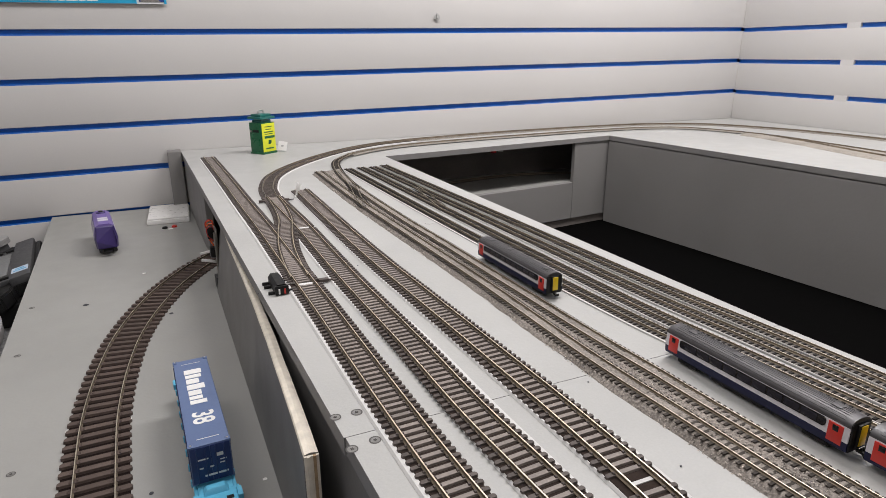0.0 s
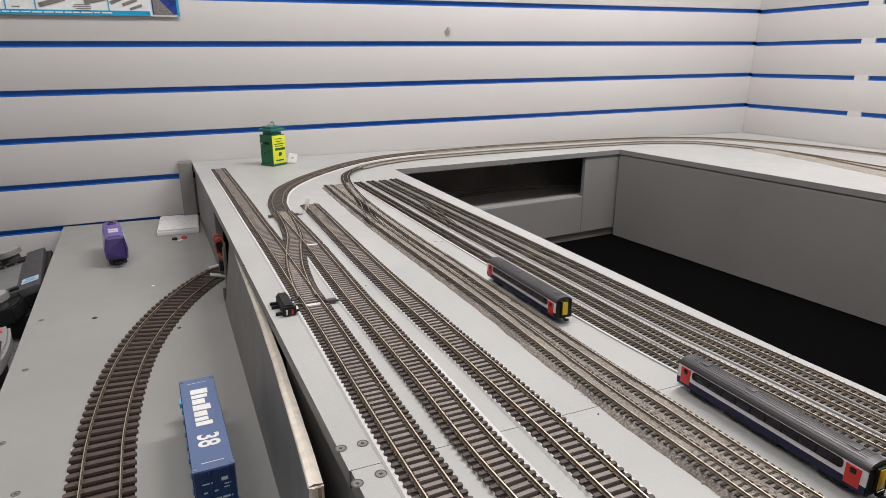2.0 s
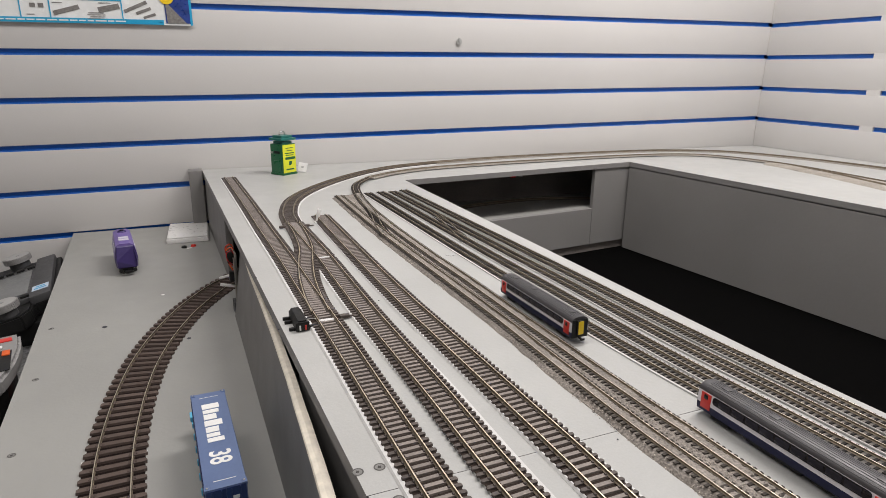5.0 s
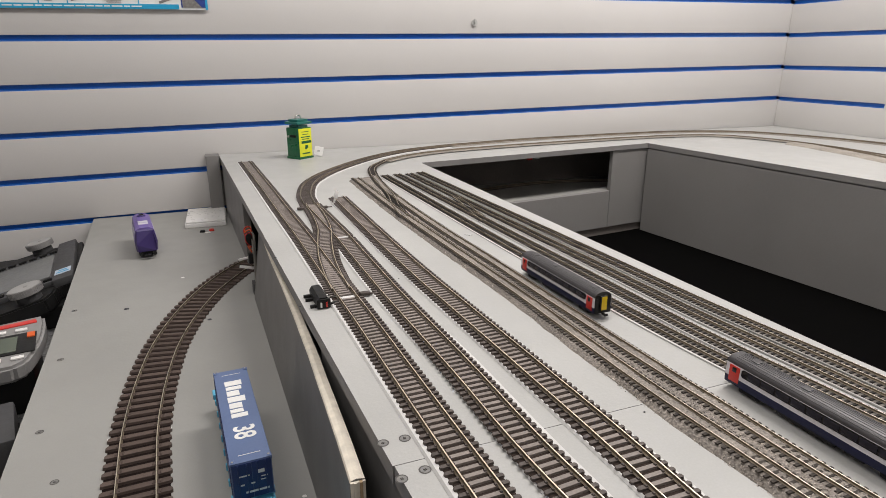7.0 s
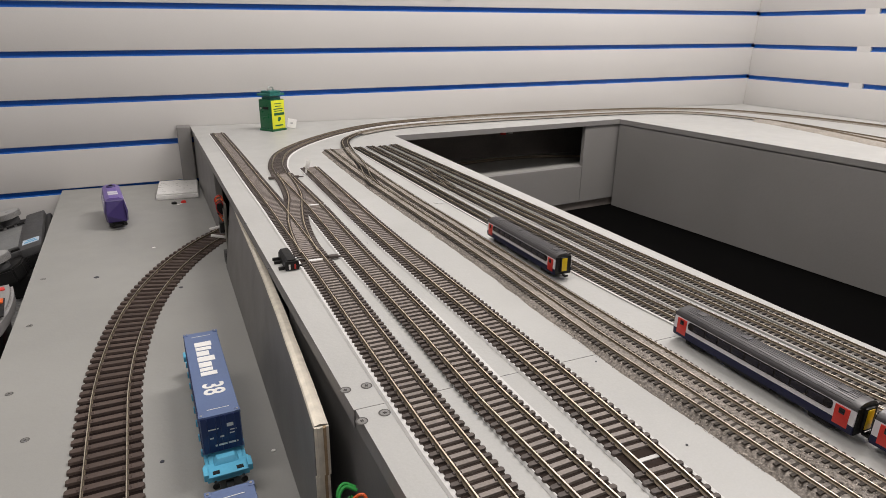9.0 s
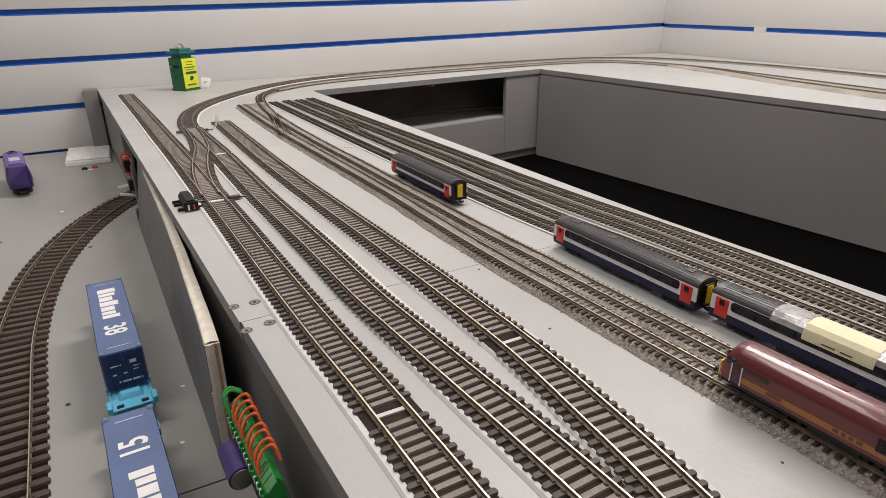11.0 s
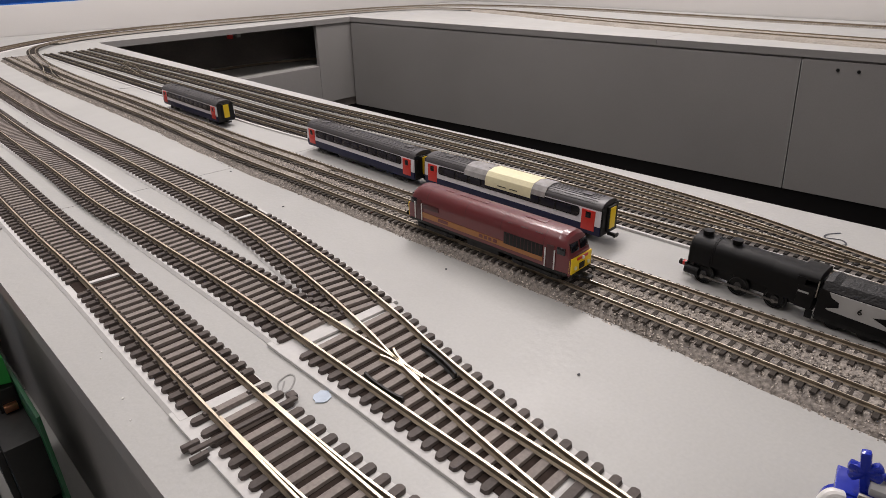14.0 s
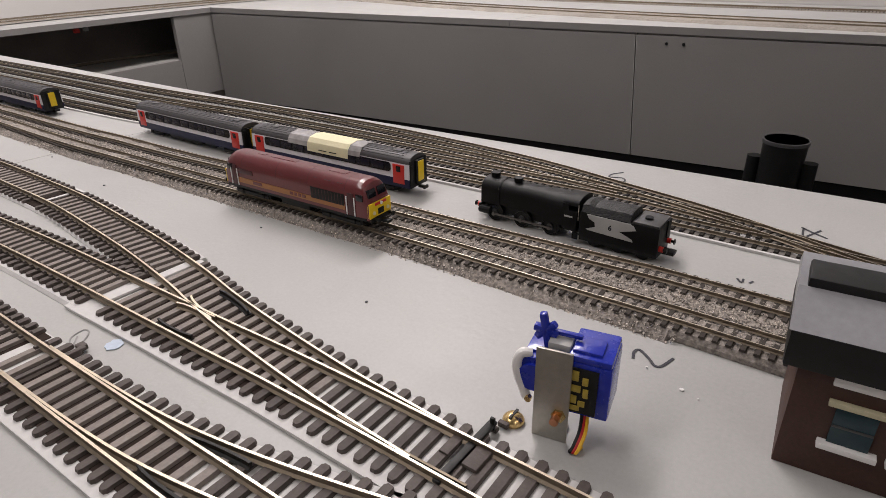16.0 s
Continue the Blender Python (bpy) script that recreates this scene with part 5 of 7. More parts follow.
    # roof lettering: seven plain white blocks for the name, then the number
    top = Matrix.Translation((0, 0, 0.0578)) @ Matrix.Rotation(math.radians(-90 if not flip else 90), 4, "Z")
    x = -0.056
    for wd, hh, dy in ((0.0088, 0.0140, 0), (0.0062, 0.0128, -0.0004), (0.0088, 0.0102, -0.0018), (0.0090, 0.0140, 0), (0.0084, 0.0102, -0.0018), (0.0058, 0.0102, -0.0018), (0.0062, 0.0128, -0.0004)):
        ob = part("roof_name_block", boxes(((x + wd * 0.6, dy, 0), (wd * 1.06, hh * 1.1, 0.0004), 0.0001)), M_WHITE, box_ob, "plain white block standing for a letter")
        ob.matrix_basis = top
        x += wd * 1.2 + 0.0008
    num = part("roof_number", text_mesh(number, 0.0240, M_WHITE, "roof_number"), None, box_ob, "white roof number")
    num.matrix_basis = top @ Matrix.Translation((0.0365, -0.0005, 0.0001)) @ Matrix.Diagonal((0.85, 1, 1, 1))
    return th


container_wagon(heading(-0.4045, 0.9430, LOW, 3.2), "38", False, "light blue container wagon with a blue container, number 38")
container_wagon(heading(-0.3955, 0.6960, LOW, 3.2), "15", True, "light blue container wagon with a blue container, number 15")

# ---- things at the back of the layout ----
M_GREEN = material("bottle_green_tin", (0.010, 0.115, 0.045), 0.3, grain=0.06, grain_size=300, stain=0.1, stain_size=40)
M_TEAL = material("teal_lid", (0.015, 0.145, 0.125), 0.35, grain=0.06, grain_size=300, stain=0.1, stain_size=40)
M_LEMON = material("lemon_yellow_label", (0.72, 0.74, 0.03), 0.5, grain=0.04, grain_size=300)
M_PURPLE = material("purple_loco_plastic", (0.155, 0.105, 0.34), 0.4, grain=0.06, grain_size=300, stain=0.1, stain_size=30)
M_PURPLE_DARK = material("dark_purple_front", (0.042, 0.026, 0.125), 0.4, grain=0.06, grain_size=300, stain=0.1, stain_size=30)
M_LILAC = material("pale_window_blank", (0.55, 0.53, 0.60), 0.5, stain=0.05)
M_PLASTIC_WHITE = material("white_gloss_plastic", (0.80, 0.79, 0.77), 0.3, grain=0.02, grain_size=300, stain=0.03, stain_size=20)
M_GREY_PLASTIC = material("dark_grey_plastic", (0.055, 0.055, 0.057), 0.5, grain=0.1, grain_size=400, stain=0.12, stain_size=30)
M_ORANGE_WIRE = material("orange_wire_sleeve", (0.72, 0.12, 0.025), 0.45, grain=0.06, grain_size=400)
M_RED_WIRE = material("red_wire_sleeve", (0.45, 0.015, 0.015), 0.45, grain=0.06, grain_size=400)
M_YELLOW_WIRE = material("yellow_wire_sleeve", (0.80, 0.45, 0.02), 0.45, grain=0.06, grain_size=400)
M_PCB = material("green_circuit_board", (0.010, 0.085, 0.035), 0.4, grain=0.1, grain_size=400, stain=0.1, stain_size=60)
M_TERMINAL = material("bright_green_terminal", (0.015, 0.26, 0.045), 0.42, grain=0.05, grain_size=400)
M_TERMINAL_PALE = material("pale_green_terminal_face", (0.10, 0.30, 0.12), 0.45, grain=0.08, grain_size=400)
M_SERVO = material("translucent_blue_servo", (0.010, 0.028, 0.36), 0.25, grain=0.06, grain_size=400, stain=0.08, stain_size=60, coat=0.3)
M_GEAR = material("dull_gold_gear", (0.42, 0.31, 0.05), 0.4, grain=0.2, grain_size=500, stain=0.2, stain_size=60)
M_ALU = material("dull_aluminium", (0.42, 0.40, 0.36), 0.42, metal=1.0, grain=0.08, grain_size=500, stain=0.12, stain_size=50)
M_BRASS = material("brass", (0.72, 0.52, 0.24), 0.25, metal=1.0, grain=0.08, grain_size=300)
M_COPPER = material("copper", (0.70, 0.32, 0.18), 0.3, metal=1.0, grain=0.08, grain_size=300)
# red-brown brick, darkened: the shade on the wall is put into its colour
M_BRICK = material("shade_darkened_brick_paper", (0.055, 0.022, 0.014), 0.65, grain=0.2, grain_size=900, stain=0.12, stain_size=40)
M_SLATE = material("grey_slate_roof", (0.27, 0.27, 0.285), 0.38, grain=0.08, grain_size=500, stain=0.1, stain_size=50)
M_TEAL_GLASS = material("dark_teal_window", (0.010, 0.035, 0.045), 0.15, stain=0.2, stain_size=60)
M_LINTEL = material("cream_stone_lintel", (0.52, 0.48, 0.32), 0.6, grain=0.08, grain_size=500)
M_INK = material("grey_black_pen_ink", (0.035, 0.035, 0.045), 0.6)
M_PAPER = material("white_paper_scrap", (0.80, 0.79, 0.77), 0.8, grain=0.03, grain_size=400)
M_PAPER_BLUE = material("pale_blue_paper_scrap", (0.50, 0.58, 0.68), 0.7, grain=0.08, grain_size=400)
M_SPECKLE = material("speckled_grey_worktop", (0.19, 0.19, 0.19), 0.35, grain=0.75, grain_size=230, stain=0.2, stain_size=60)
M_SCREEN = material("grey_lcd_glass", (0.17, 0.175, 0.175), 0.35, stain=0.1, stain_size=30)
M_LCD = material("green_grey_lcd", (0.10, 0.12, 0.09), 0.2, stain=0.1, stain_size=30)
M_DIAL = material("pale_silver_dial_face", (0.40, 0.395, 0.385), 0.35, metal=0.1, grain=0.04, grain_size=300, stain=0.05, stain_size=30)
M_SILVER = material("silver_plastic", (0.30, 0.295, 0.29), 0.35, metal=0.2, grain=0.05, grain_size=300, stain=0.06, stain_size=30)


def single(name, bm, mat, label, category, group="", m=None, smooth=True):
    ob = tagged(part(name, bm, mat, smooth=smooth), label, category, group)
    if m is not None:
        ob.matrix_world = m
    return ob


def tube(pts, r, seg=8):
    """A round wire through 3D points."""
    p = [Vector(q) for q in pts]
    q = [2 * p[0] - p[1], *p, 2 * p[-1] - p[-2]]
    line = []
    for i in range(1, len(q) - 2):
        for k in range(8):
            t = k / 8
            a, b, c, d = q[i - 1:i + 3]
            line.append(0.5 * ((2 * b) + (c - a) * t + (2 * a - 5 * b + 4 * c - d) * t * t + (3 * b - a - 3 * c + d) * t ** 3))
    line.append(p[-1])
    bm = bmesh.new()
    rings = []
    for i, c in enumerate(line):
        d = (line[min(i + 1, len(line) - 1)] - line[max(i - 1, 0)]).normalized()
        u = d.orthogonal().normalized() if not rings else (u - d * u.dot(d)).normalized()
        v = d.cross(u)
        rings.append([bm.verts.new(c + (u * math.cos(a) + v * math.sin(a)) * r) for a in (2 * math.pi * k / seg for k in range(seg))])
    for a, b in zip(rings, rings[1:]):
        for k in range(seg):
            bm.faces.new((a[k], a[(k + 1) % seg], b[(k + 1) % seg], b[k]))
    bm.faces.new(rings[0][::-1]), bm.faces.new(rings[-1])
    return bm


# green and yellow money tin
tin = empty("collection_tin", heading(-0.2075, 1.879, 0, 36) @ Matrix.Diagonal((1.08, 1.06, 1.06, 1)), "green collection tin with a yellow label and teal lid", "tin")
part("body", boxes(((0, 0, 0.0345), (0.038, 0.036, 0.064), 0.0012)), M_GREEN, tin)
part("foot", boxes(((0, 0, 0.0022), (0.041, 0.039, 0.0044), 0.0008)), M_GREEN, tin)
label_ob = part("yellow_label", boxes(((0, -0.0184, 0.0350), (0.036, 0.0008, 0.060), 0.0002)), M_LEMON, tin, "lemon-yellow paper label")
for z, ln, hh in ((0.058, 0.020, 0.0014), (0.0525, 0.016, 0.0014), (0.047, 0.026, 0.0020), (0.0425, 0.022, 0.0014), (0.036, 0.028, 0.0052), (0.026, 0.008, 0.0060), (0.0225, 0.006, 0.0036), (0.012, 0.022, 0.0028)):
    part("writing_bar", boxes(((0.000 if hh < 0.005 else 0.002, -0.0190, z), (ln, 0.0004, hh))), M_GREEN, label_ob)
part("coin_slot", boxes(((-0.0192, -0.002, 0.049), (0.0008, 0.017, 0.0055), 0.0003)), M_MATT_BLACK, tin)
part("lower_door", boxes(((-0.0192, 0.000, 0.020), (0.0010, 0.026, 0.022), 0.0003)), M_GREEN, tin)
k = bmesh.new()
cyl(k, (-0.0198, 0.012, 0.048), 0.0022, 0.0020, "x", 14)
part("lock", k, M_STEEL, tin)
lid = part("lid", boxes(((0, 0, 0.0690), (0.028, 0.027, 0.0060), 0.0010)), M_TEAL, tin, "teal stepped lid")
part("lid_flange", boxes(((0, 0, 0.0765), (0.042, 0.039, 0.0052), 0.0010)), M_TEAL, lid)
part("lid_top", boxes(((0, 0, 0.0815), (0.030, 0.028, 0.0056), 0.0012)), M_TEAL, lid)
part("handle", tube([(-0.009, 0, 0.084), (-0.006, 0, 0.0905), (0, 0, 0.0925), (0.006, 0, 0.0905), (0.009, 0, 0.084)], 0.0016), M_STEEL, tin, "steel wire handle")
tag = empty("price_tag", heading(-0.168, 1.876, 0.0, 8) @ Matrix.Scale(1.25, 4), "small cream card tag beside the tin", "tag")
part("card", boxes(((0, 0, 0.0115), (0.017, 0.0008, 0.0165), 0.0002, Matrix.Rotation(0.22, 4, "Y"))), M_WHITE, tag)
part("writing_bar", boxes(((0.002, -0.0006, 0.0115), (0.0045, 0.0004, 0.0030))), M_PANEL_GREY, tag)

# purple locomotive on the lower board
pl = empty("purple_locomotive", heading(-0.5400, 1.700, LOW, 7.5), "purple toy locomotive with pale blanked windows", "model locomotive")
part("body", loft([(-0.018, 0.014), (0.018, 0.014), (0.0195, 0.030), (0.0150, 0.054), (0.008, 0.058), (-0.008, 0.058), (-0.0150, 0.054), (-0.0195, 0.030)], 0.118), M_PURPLE, pl)
fr = bmesh.new()
va = [fr.verts.new((x, -0.059, z)) for x, z in ((-0.018, 0.014), (0.018, 0.014), (0.0195, 0.030), (0.0150, 0.054), (-0.0150, 0.054), (-0.0195, 0.030))]
vb = [fr.verts.new((x, y, z)) for x, y, z in ((-0.015, -0.066, 0.014), (0.015, -0.066, 0.014), (0.0165, -0.068, 0.028), (0.0128, -0.061, 0.052), (-0.0128, -0.061, 0.052), (-0.0165, -0.068, 0.028))]
fr.faces.new(va), fr.faces.new(vb)
for i in range(6):
    fr.faces.new((va[i], va[(i + 1) % 6], vb[(i + 1) % 6], vb[i]))
bmesh.ops.recalc_face_normals(fr, faces=fr.faces)
part("cab_front", fr, M_PURPLE_DARK, pl, "dark purple sloped cab front")
for y in (-0.028, -0.012):
    part("roof_window", boxes(((0, y, 0.0583), (0.017, 0.0125, 0.0008), 0.0003)), M_LILAC, pl, "pale blanked roof panel")
v = bmesh.new()
cyl(v, (0, 0.036, 0.0592), 0.0085, 0.0028, "z", 22, 0.0070)
part("roof_vent", v, M_PURPLE_DARK, pl)
v = bmesh.new()
cyl(v, (0, 0.036, 0.0610), 0.0038, 0.0022, "z", 16)
part("vent_cap", v, M_MATT_BLACK, pl)
for s in (-1, 1):
    for y in (-0.030, -0.005, 0.020):
        part("side_window", boxes(((0, 0, 0), (0.0008, 0.015, 0.011), 0.0002, Matrix.Translation((s * 0.0180, y, 0.0400)) @ Matrix.Rotation(-s * 0.185, 4, "Y"))), M_LILAC, pl)
part("underframe", boxes(((0, 0, 0.0105), (0.030, 0.112, 0.0080), 0.0010)), M_MATT_BLACK, pl)
for y in (-0.036, 0.036):
    for s in (-1, 1):
        w = bmesh.new()
        cyl(w, (s * 0.0095, y, 0.0072), 0.0072, 0.0035, "x", 22)
        part("wheel", w, M_MATT_BLACK, pl)
for s in (-1, 1):
    w = bmesh.new()
    cyl(w, (s * 0.0115, -0.0700, 0.0105), 0.0034, 0.0050, "y", 16)
    part("buffer", w, M_MATT_BLACK, pl)
part("coupler", boxes(((0, -0.0715, 0.0085), (0.012, 0.009, 0.0030), 0.0006)), M_MATT_BLACK, pl)

# flat white box, counters
wb = empty("white_plastic_box", heading(-0.4275, 1.897, LOW, -1.5), "flat glossy white plastic box lid on the board", "box")
part("tray", boxes(((0, 0, 0.0050), (0.086, 0.138, 0.0100), 0.0022)), M_PLASTIC_WHITE, wb)
part("lid", boxes(((0, 0, 0.0118), (0.082, 0.134, 0.0030), 0.0012)), M_PLASTIC_WHITE, wb)
part("catch", boxes(((0.004, -0.040, 0.0135), (0.014, 0.006, 0.0010), 0.0003)), M_PLASTIC_WHITE, wb)
for x, y, mat, nm in ((-0.4370, 1.790, M_MATT_BLACK, "black"), (-0.4185, 1.795, M_RED, "red")):
    d = bmesh.new()
    cyl(d, (0, 0, 0.0018), 0.0058, 0.0036, "z", 22, 0.0048)
    cyl(d, (0, 0, 0.0038), 0.0026, 0.0010, "z", 16)
    single("knob_cap", d, mat, f"small round {nm} plastic knob cap lying flat", "cap", "loose caps", Matrix.Translation((x, y, LOW)))
single("paper_scrap", boxes(((0, 0, 0.0004), (0.010, 0.006, 0.0006))), M_PAPER, "small white paper scrap on the lower board", "paper scrap", "paper scraps", heading(-0.4265, 1.781, LOW, 20))

# signal lever at the siding end
sg = empty("white_lever", heading(-0.2265, 1.382, 0, 20), "small white plastic lever beside the siding end", "lever")
part("base", boxes(((0, 0, 0.0010), (0.007, 0.010, 0.0020), 0.0004)), M_PLASTIC_WHITE, sg)
part("arm", boxes(((0, 0, 0), (0.0032, 0.0014, 0.0230), 0.0004, Matrix.Translation((0.001, 0, 0.0120)) @ Matrix.Rotation(0.22, 4, "Y"))), M_PLASTIC_WHITE, sg)
part("plate", boxes(((0, 0, 0), (0.0070, 0.0012, 0.0120), 0.0003, Matrix.Translation((0.003, -0.0008, 0.0160)) @ Matrix.Rotation(0.3, 4, "Y"))), M_WHITE, sg)

# point motor
pm = empty("point_motor", heading(-0.3200, 0.9870, 0, 2), "black surface point motor with red and white contacts", "point motor")
part("housing", loft([(-0.0062, 0.0010), (0.0062, 0.0010), (0.0062, 0.0070), (0.0036, 0.0105), (-0.0036, 0.0105), (-0.0062, 0.0070)], 0.036), M_MATT_BLACK, pm)
for y in (-0.014, 0.004, 0.014):
    part("lug", boxes(((0.000 if y > 0 else 0.001, y, 0.0016), (0.026, 0.0030, 0.0030), 0.0006)), M_MATT_BLACK, pm)
part("end_cap", boxes(((0, -0.0190, 0.0050), (0.0130, 0.0026, 0.0090), 0.0008)), M_MATT_BLACK, pm)
for s in (-1, 1):
    part("contact", boxes(((s * 0.0026, -0.0205, 0.0042), (0.0016, 0.0010, 0.0050), 0.0002, Matrix.Rotation(0.0, 4, "Y"))), M_RED if s > 0 else M_WHITE, pm)
part("throw_rod", tube([(0.006, 0.002, 0.003), (0.014, 0.0, 0.003), (0.020, -0.004, 0.0030)], 0.0006), M_STEEL, pm)
for x, y in ((-0.2755, 0.985), (-0.2830, 1.364), (-0.2470, 1.362)):
    single("turnout_tiebar", boxes(((0, 0, 0.0028), (0.010, 0.006, 0.0030), 0.0005), ((0.007, 0.0, 0.0022), (0.010, 0.0022, 0.0014), 0.0003)), M_SLEEPER, "black plastic turnout tie bar end", "tie bar", "tie bars", heading(x, y, 0, 0))

# ---- switch gear at the tunnel mouth ----
sw = empty("switch_gear", heading(-0.3560, 1.380, LOW, 4), "small switch assembly with red wires on the plank end", "switch")
part("plate", boxes(((0, 0, 0.0600), (0.003, 0.026, 0.0800), 0.0006)), M_ALU, sw)
part("foot", boxes(((-0.003, 0, 0.0100), (0.008, 0.022, 0.0200), 0.0010)), M_GREY_PLASTIC, sw)
part("relay", boxes(((-0.006, 0.004, 0.0900), (0.010, 0.012, 0.0180), 0.0012)), M_MATT_BLACK, sw)
part("relay", boxes(((-0.006, -0.006, 0.0620), (0.009, 0.010, 0.0160), 0.0012)), M_MATT_BLACK, sw)
part("lever", boxes(((0, 0, 0), (0.022, 0.0040, 0.0040), 0.0008, Matrix.Translation((-0.014, -0.006, 0.0480)) @ Matrix.Rotation(0.25, 4, "Y"))), M_PLASTIC_WHITE, sw, "white switch lever")
part("bracket", boxes(((-0.003, -0.014, 0.0580), (0.0020, 0.0100, 0.0700), 0.0004)), M_ALU, sw)
for i, (y, z) in enumerate(((0.008, 0.100), (0.003, 0.096), (-0.002, 0.090))):
    part("wire", tube([(-0.004, y, z - 0.02), (-0.010, y + 0.004, z - 0.006), (-0.009, y + 0.007, z + 0.004), (-0.002, y + 0.007, z + 0.006), (0.0, y, z)], 0.0011), M_ORANGE_WIRE, sw)

for i, (y, z) in enumerate(((0.006, 0.108), (-0.004, 0.100))):
    part("wire", tube([(-0.003, y, z - 0.022), (-0.011, y - 0.003, z - 0.012), (-0.012, y - 0.002, z - 0.002), (-0.005, y, z + 0.002), (0.0, y, z - 0.006)], 0.0007), M_RED_WIRE, sw, "red wire loop")
for z in (0.040, 0.070, 0.094):
    part("plate_screw", cyl(bmesh.new(), (-0.0032, 0.010, z), 0.0022, 0.0024, "x", 14), M_STEEL, sw)
part("white_lever", boxes(((0, 0, 0), (0.020, 0.0036, 0.0036), 0.0008, Matrix.Translation((-0.015, 0.002, 0.0600)) @ Matrix.Rotation(-0.15, 4, "Y"))), M_PLASTIC_WHITE, sw, "white switch lever")

# ---- terminal block and circuit board ----
tb = empty("terminal_board", Matrix.Translation((-0.3345, 0.6410, LOW)) @ Matrix.Rotation(math.radians(2.6), 4, "Z"), "green screw terminal strip with orange wire loops on a circuit board", "circuit board")
part("circuit_board", boxes(((0.0036, -0.026, 0.0480), (0.0018, 0.110, 0.0880), 0.0003)), M_PCB, tb, "green circuit board")
part("terminal_strip", loft([(-0.0080, 0.090), (0.0024, 0.088), (0.0024, 0.103), (-0.0010, 0.1065), (-0.0070, 0.1000)], 0.076), M_TERMINAL, tb, "bright green terminal strip").location = (0, 0.003, 0)
part("strip_top", boxes(((0, 0, 0), (0.0072, 0.074, 0.0010), 0.0003, Matrix.Translation((-0.0040, 0, 0.1033)) @ Matrix.Rotation(-0.825, 4, "Y"))), M_TERMINAL_PALE, tb, "pale green ridged strip face")
for i in range(15):
    y = (i - 6.5) * 0.0050
    part("ridge", boxes(((0, 0, 0), (0.0070, 0.0012, 0.0012), 0.0003, Matrix.Translation((-0.0044, y + 0.0026, 0.1038)) @ Matrix.Rotation(-0.825, 4, "Y"))), M_TERMINAL_PALE, tb)
    part("terminal_pin", boxes(((-0.0082, y, 0.0950), (0.0012, 0.0017, 0.0042), 0.0003)), M_WHITE if i % 4 else M_TERMINAL, tb)
    part("terminal_rib", boxes(((-0.0080, y + 0.0026, 0.0945), (0.0016, 0.0008, 0.0080), 0.0002)), M_TERMINAL, tb)
for i in range(4):
    y = (-0.024, -0.0095, 0.008, 0.0225)[i]
    for o, lift in ((0, -0.0008 * i), (0.0046, 0.0008 - 0.0005 * i)):
        part("wire", tube([(-0.0066, y + o, 0.1015), (-0.0060, y + o + 0.0025, 0.1085 + lift), (-0.0018, y + o + 0.0045, 0.1130 + lift), (0.0026, y + o + 0.0020, 0.1150 + lift), (0.0042, y + o - 0.002, 0.1080)], 0.0009), M_ORANGE_WIRE, tb, "orange wire loop")
for o in (0.0, 0.0028):
    part("wire", tube([(-0.0070, 0.034 + o, 0.0990), (-0.0085, 0.0400 + o, 0.1075), (-0.0040, 0.0430 + o, 0.1110), (0.0020, 0.0400 + o, 0.1090)], 0.0010), M_TERMINAL, tb, "green wire loop")
part("support_block", boxes(((-0.0020, -0.006, 0.0800), (0.0090, 0.066, 0.0160), 0.0006)), M_MATT_BLACK, tb)
cap = bmesh.new()
cyl(cap, (-0.0120, 0.010, 0.0860), 0.0070, 0.026, "y", 26)
part("capacitor", cap, M_PURPLE_DARK, tb, "dark purple capacitor")
cap = bmesh.new()
cyl(cap, (-0.0120, -0.0034, 0.0860), 0.0060, 0.0012, "y", 26)
part("capacitor_end", cap, M_ALU, tb)
part("capacitor_clip", boxes(((-0.006, 0.010, 0.0820), (0.0060, 0.018, 0.0030), 0.0004)), M_MATT_BLACK, tb)
part("heat_sink", boxes(((-0.005, -0.046, 0.0560), (0.016, 0.050, 0.0380), 0.0012)), M_MATT_BLACK, tb)
for i in range(5):
    part("fin", boxes(((-0.0145, -0.046 + (i - 2) * 0.0100, 0.0560), (0.0030, 0.0022, 0.0340), 0.0004)), M_MATT_BLACK, tb)
part("connector", boxes(((-0.006, -0.050, 0.0300), (0.0080, 0.030, 0.0100), 0.0008)), M_PCB, tb)
part("connector", boxes(((-0.002, -0.038, 0.0776), (0.0060, 0.008, 0.0040), 0.0006)), M_COPPER, tb)
part("standoff", boxes(((0.0000, 0.012, 0.0100), (0.0060, 0.012, 0.0200), 0.0006)), M_MATT_BLACK, tb)
part("standoff", boxes(((0.0000, -0.060, 0.0130), (0.0060, 0.012, 0.0260), 0.0006)), M_MATT_BLACK, tb)
single("cable", tube([(-0.3572, 0.682, LOW + 0.0022), (-0.3570, 0.660, LOW + 0.0024), (-0.3560, 0.630, LOW + 0.0022), (-0.352, 0.560, LOW + 0.0022)], 0.0019), M_GREY_PLASTIC, "short dark grey cable lying on the lower board", "cable")
single("grommet", cyl(bmesh.new(), (0, 0, 0.002), 0.0036, 0.004, "z", 18, 0.0030), M_MATT_BLACK, "small black rubber grommet on the lower board", "grommet", m=Matrix.Translation((-0.3570, 0.7180, LOW)))
single("cable_end", cyl(bmesh.new(), (0, 0, 0.0022), 0.0032, 0.0044, "z", 18), M_MATT_BLACK, "small black cable end on the lower board", "cable end", m=Matrix.Translation((-0.3573, 0.6850, LOW)))

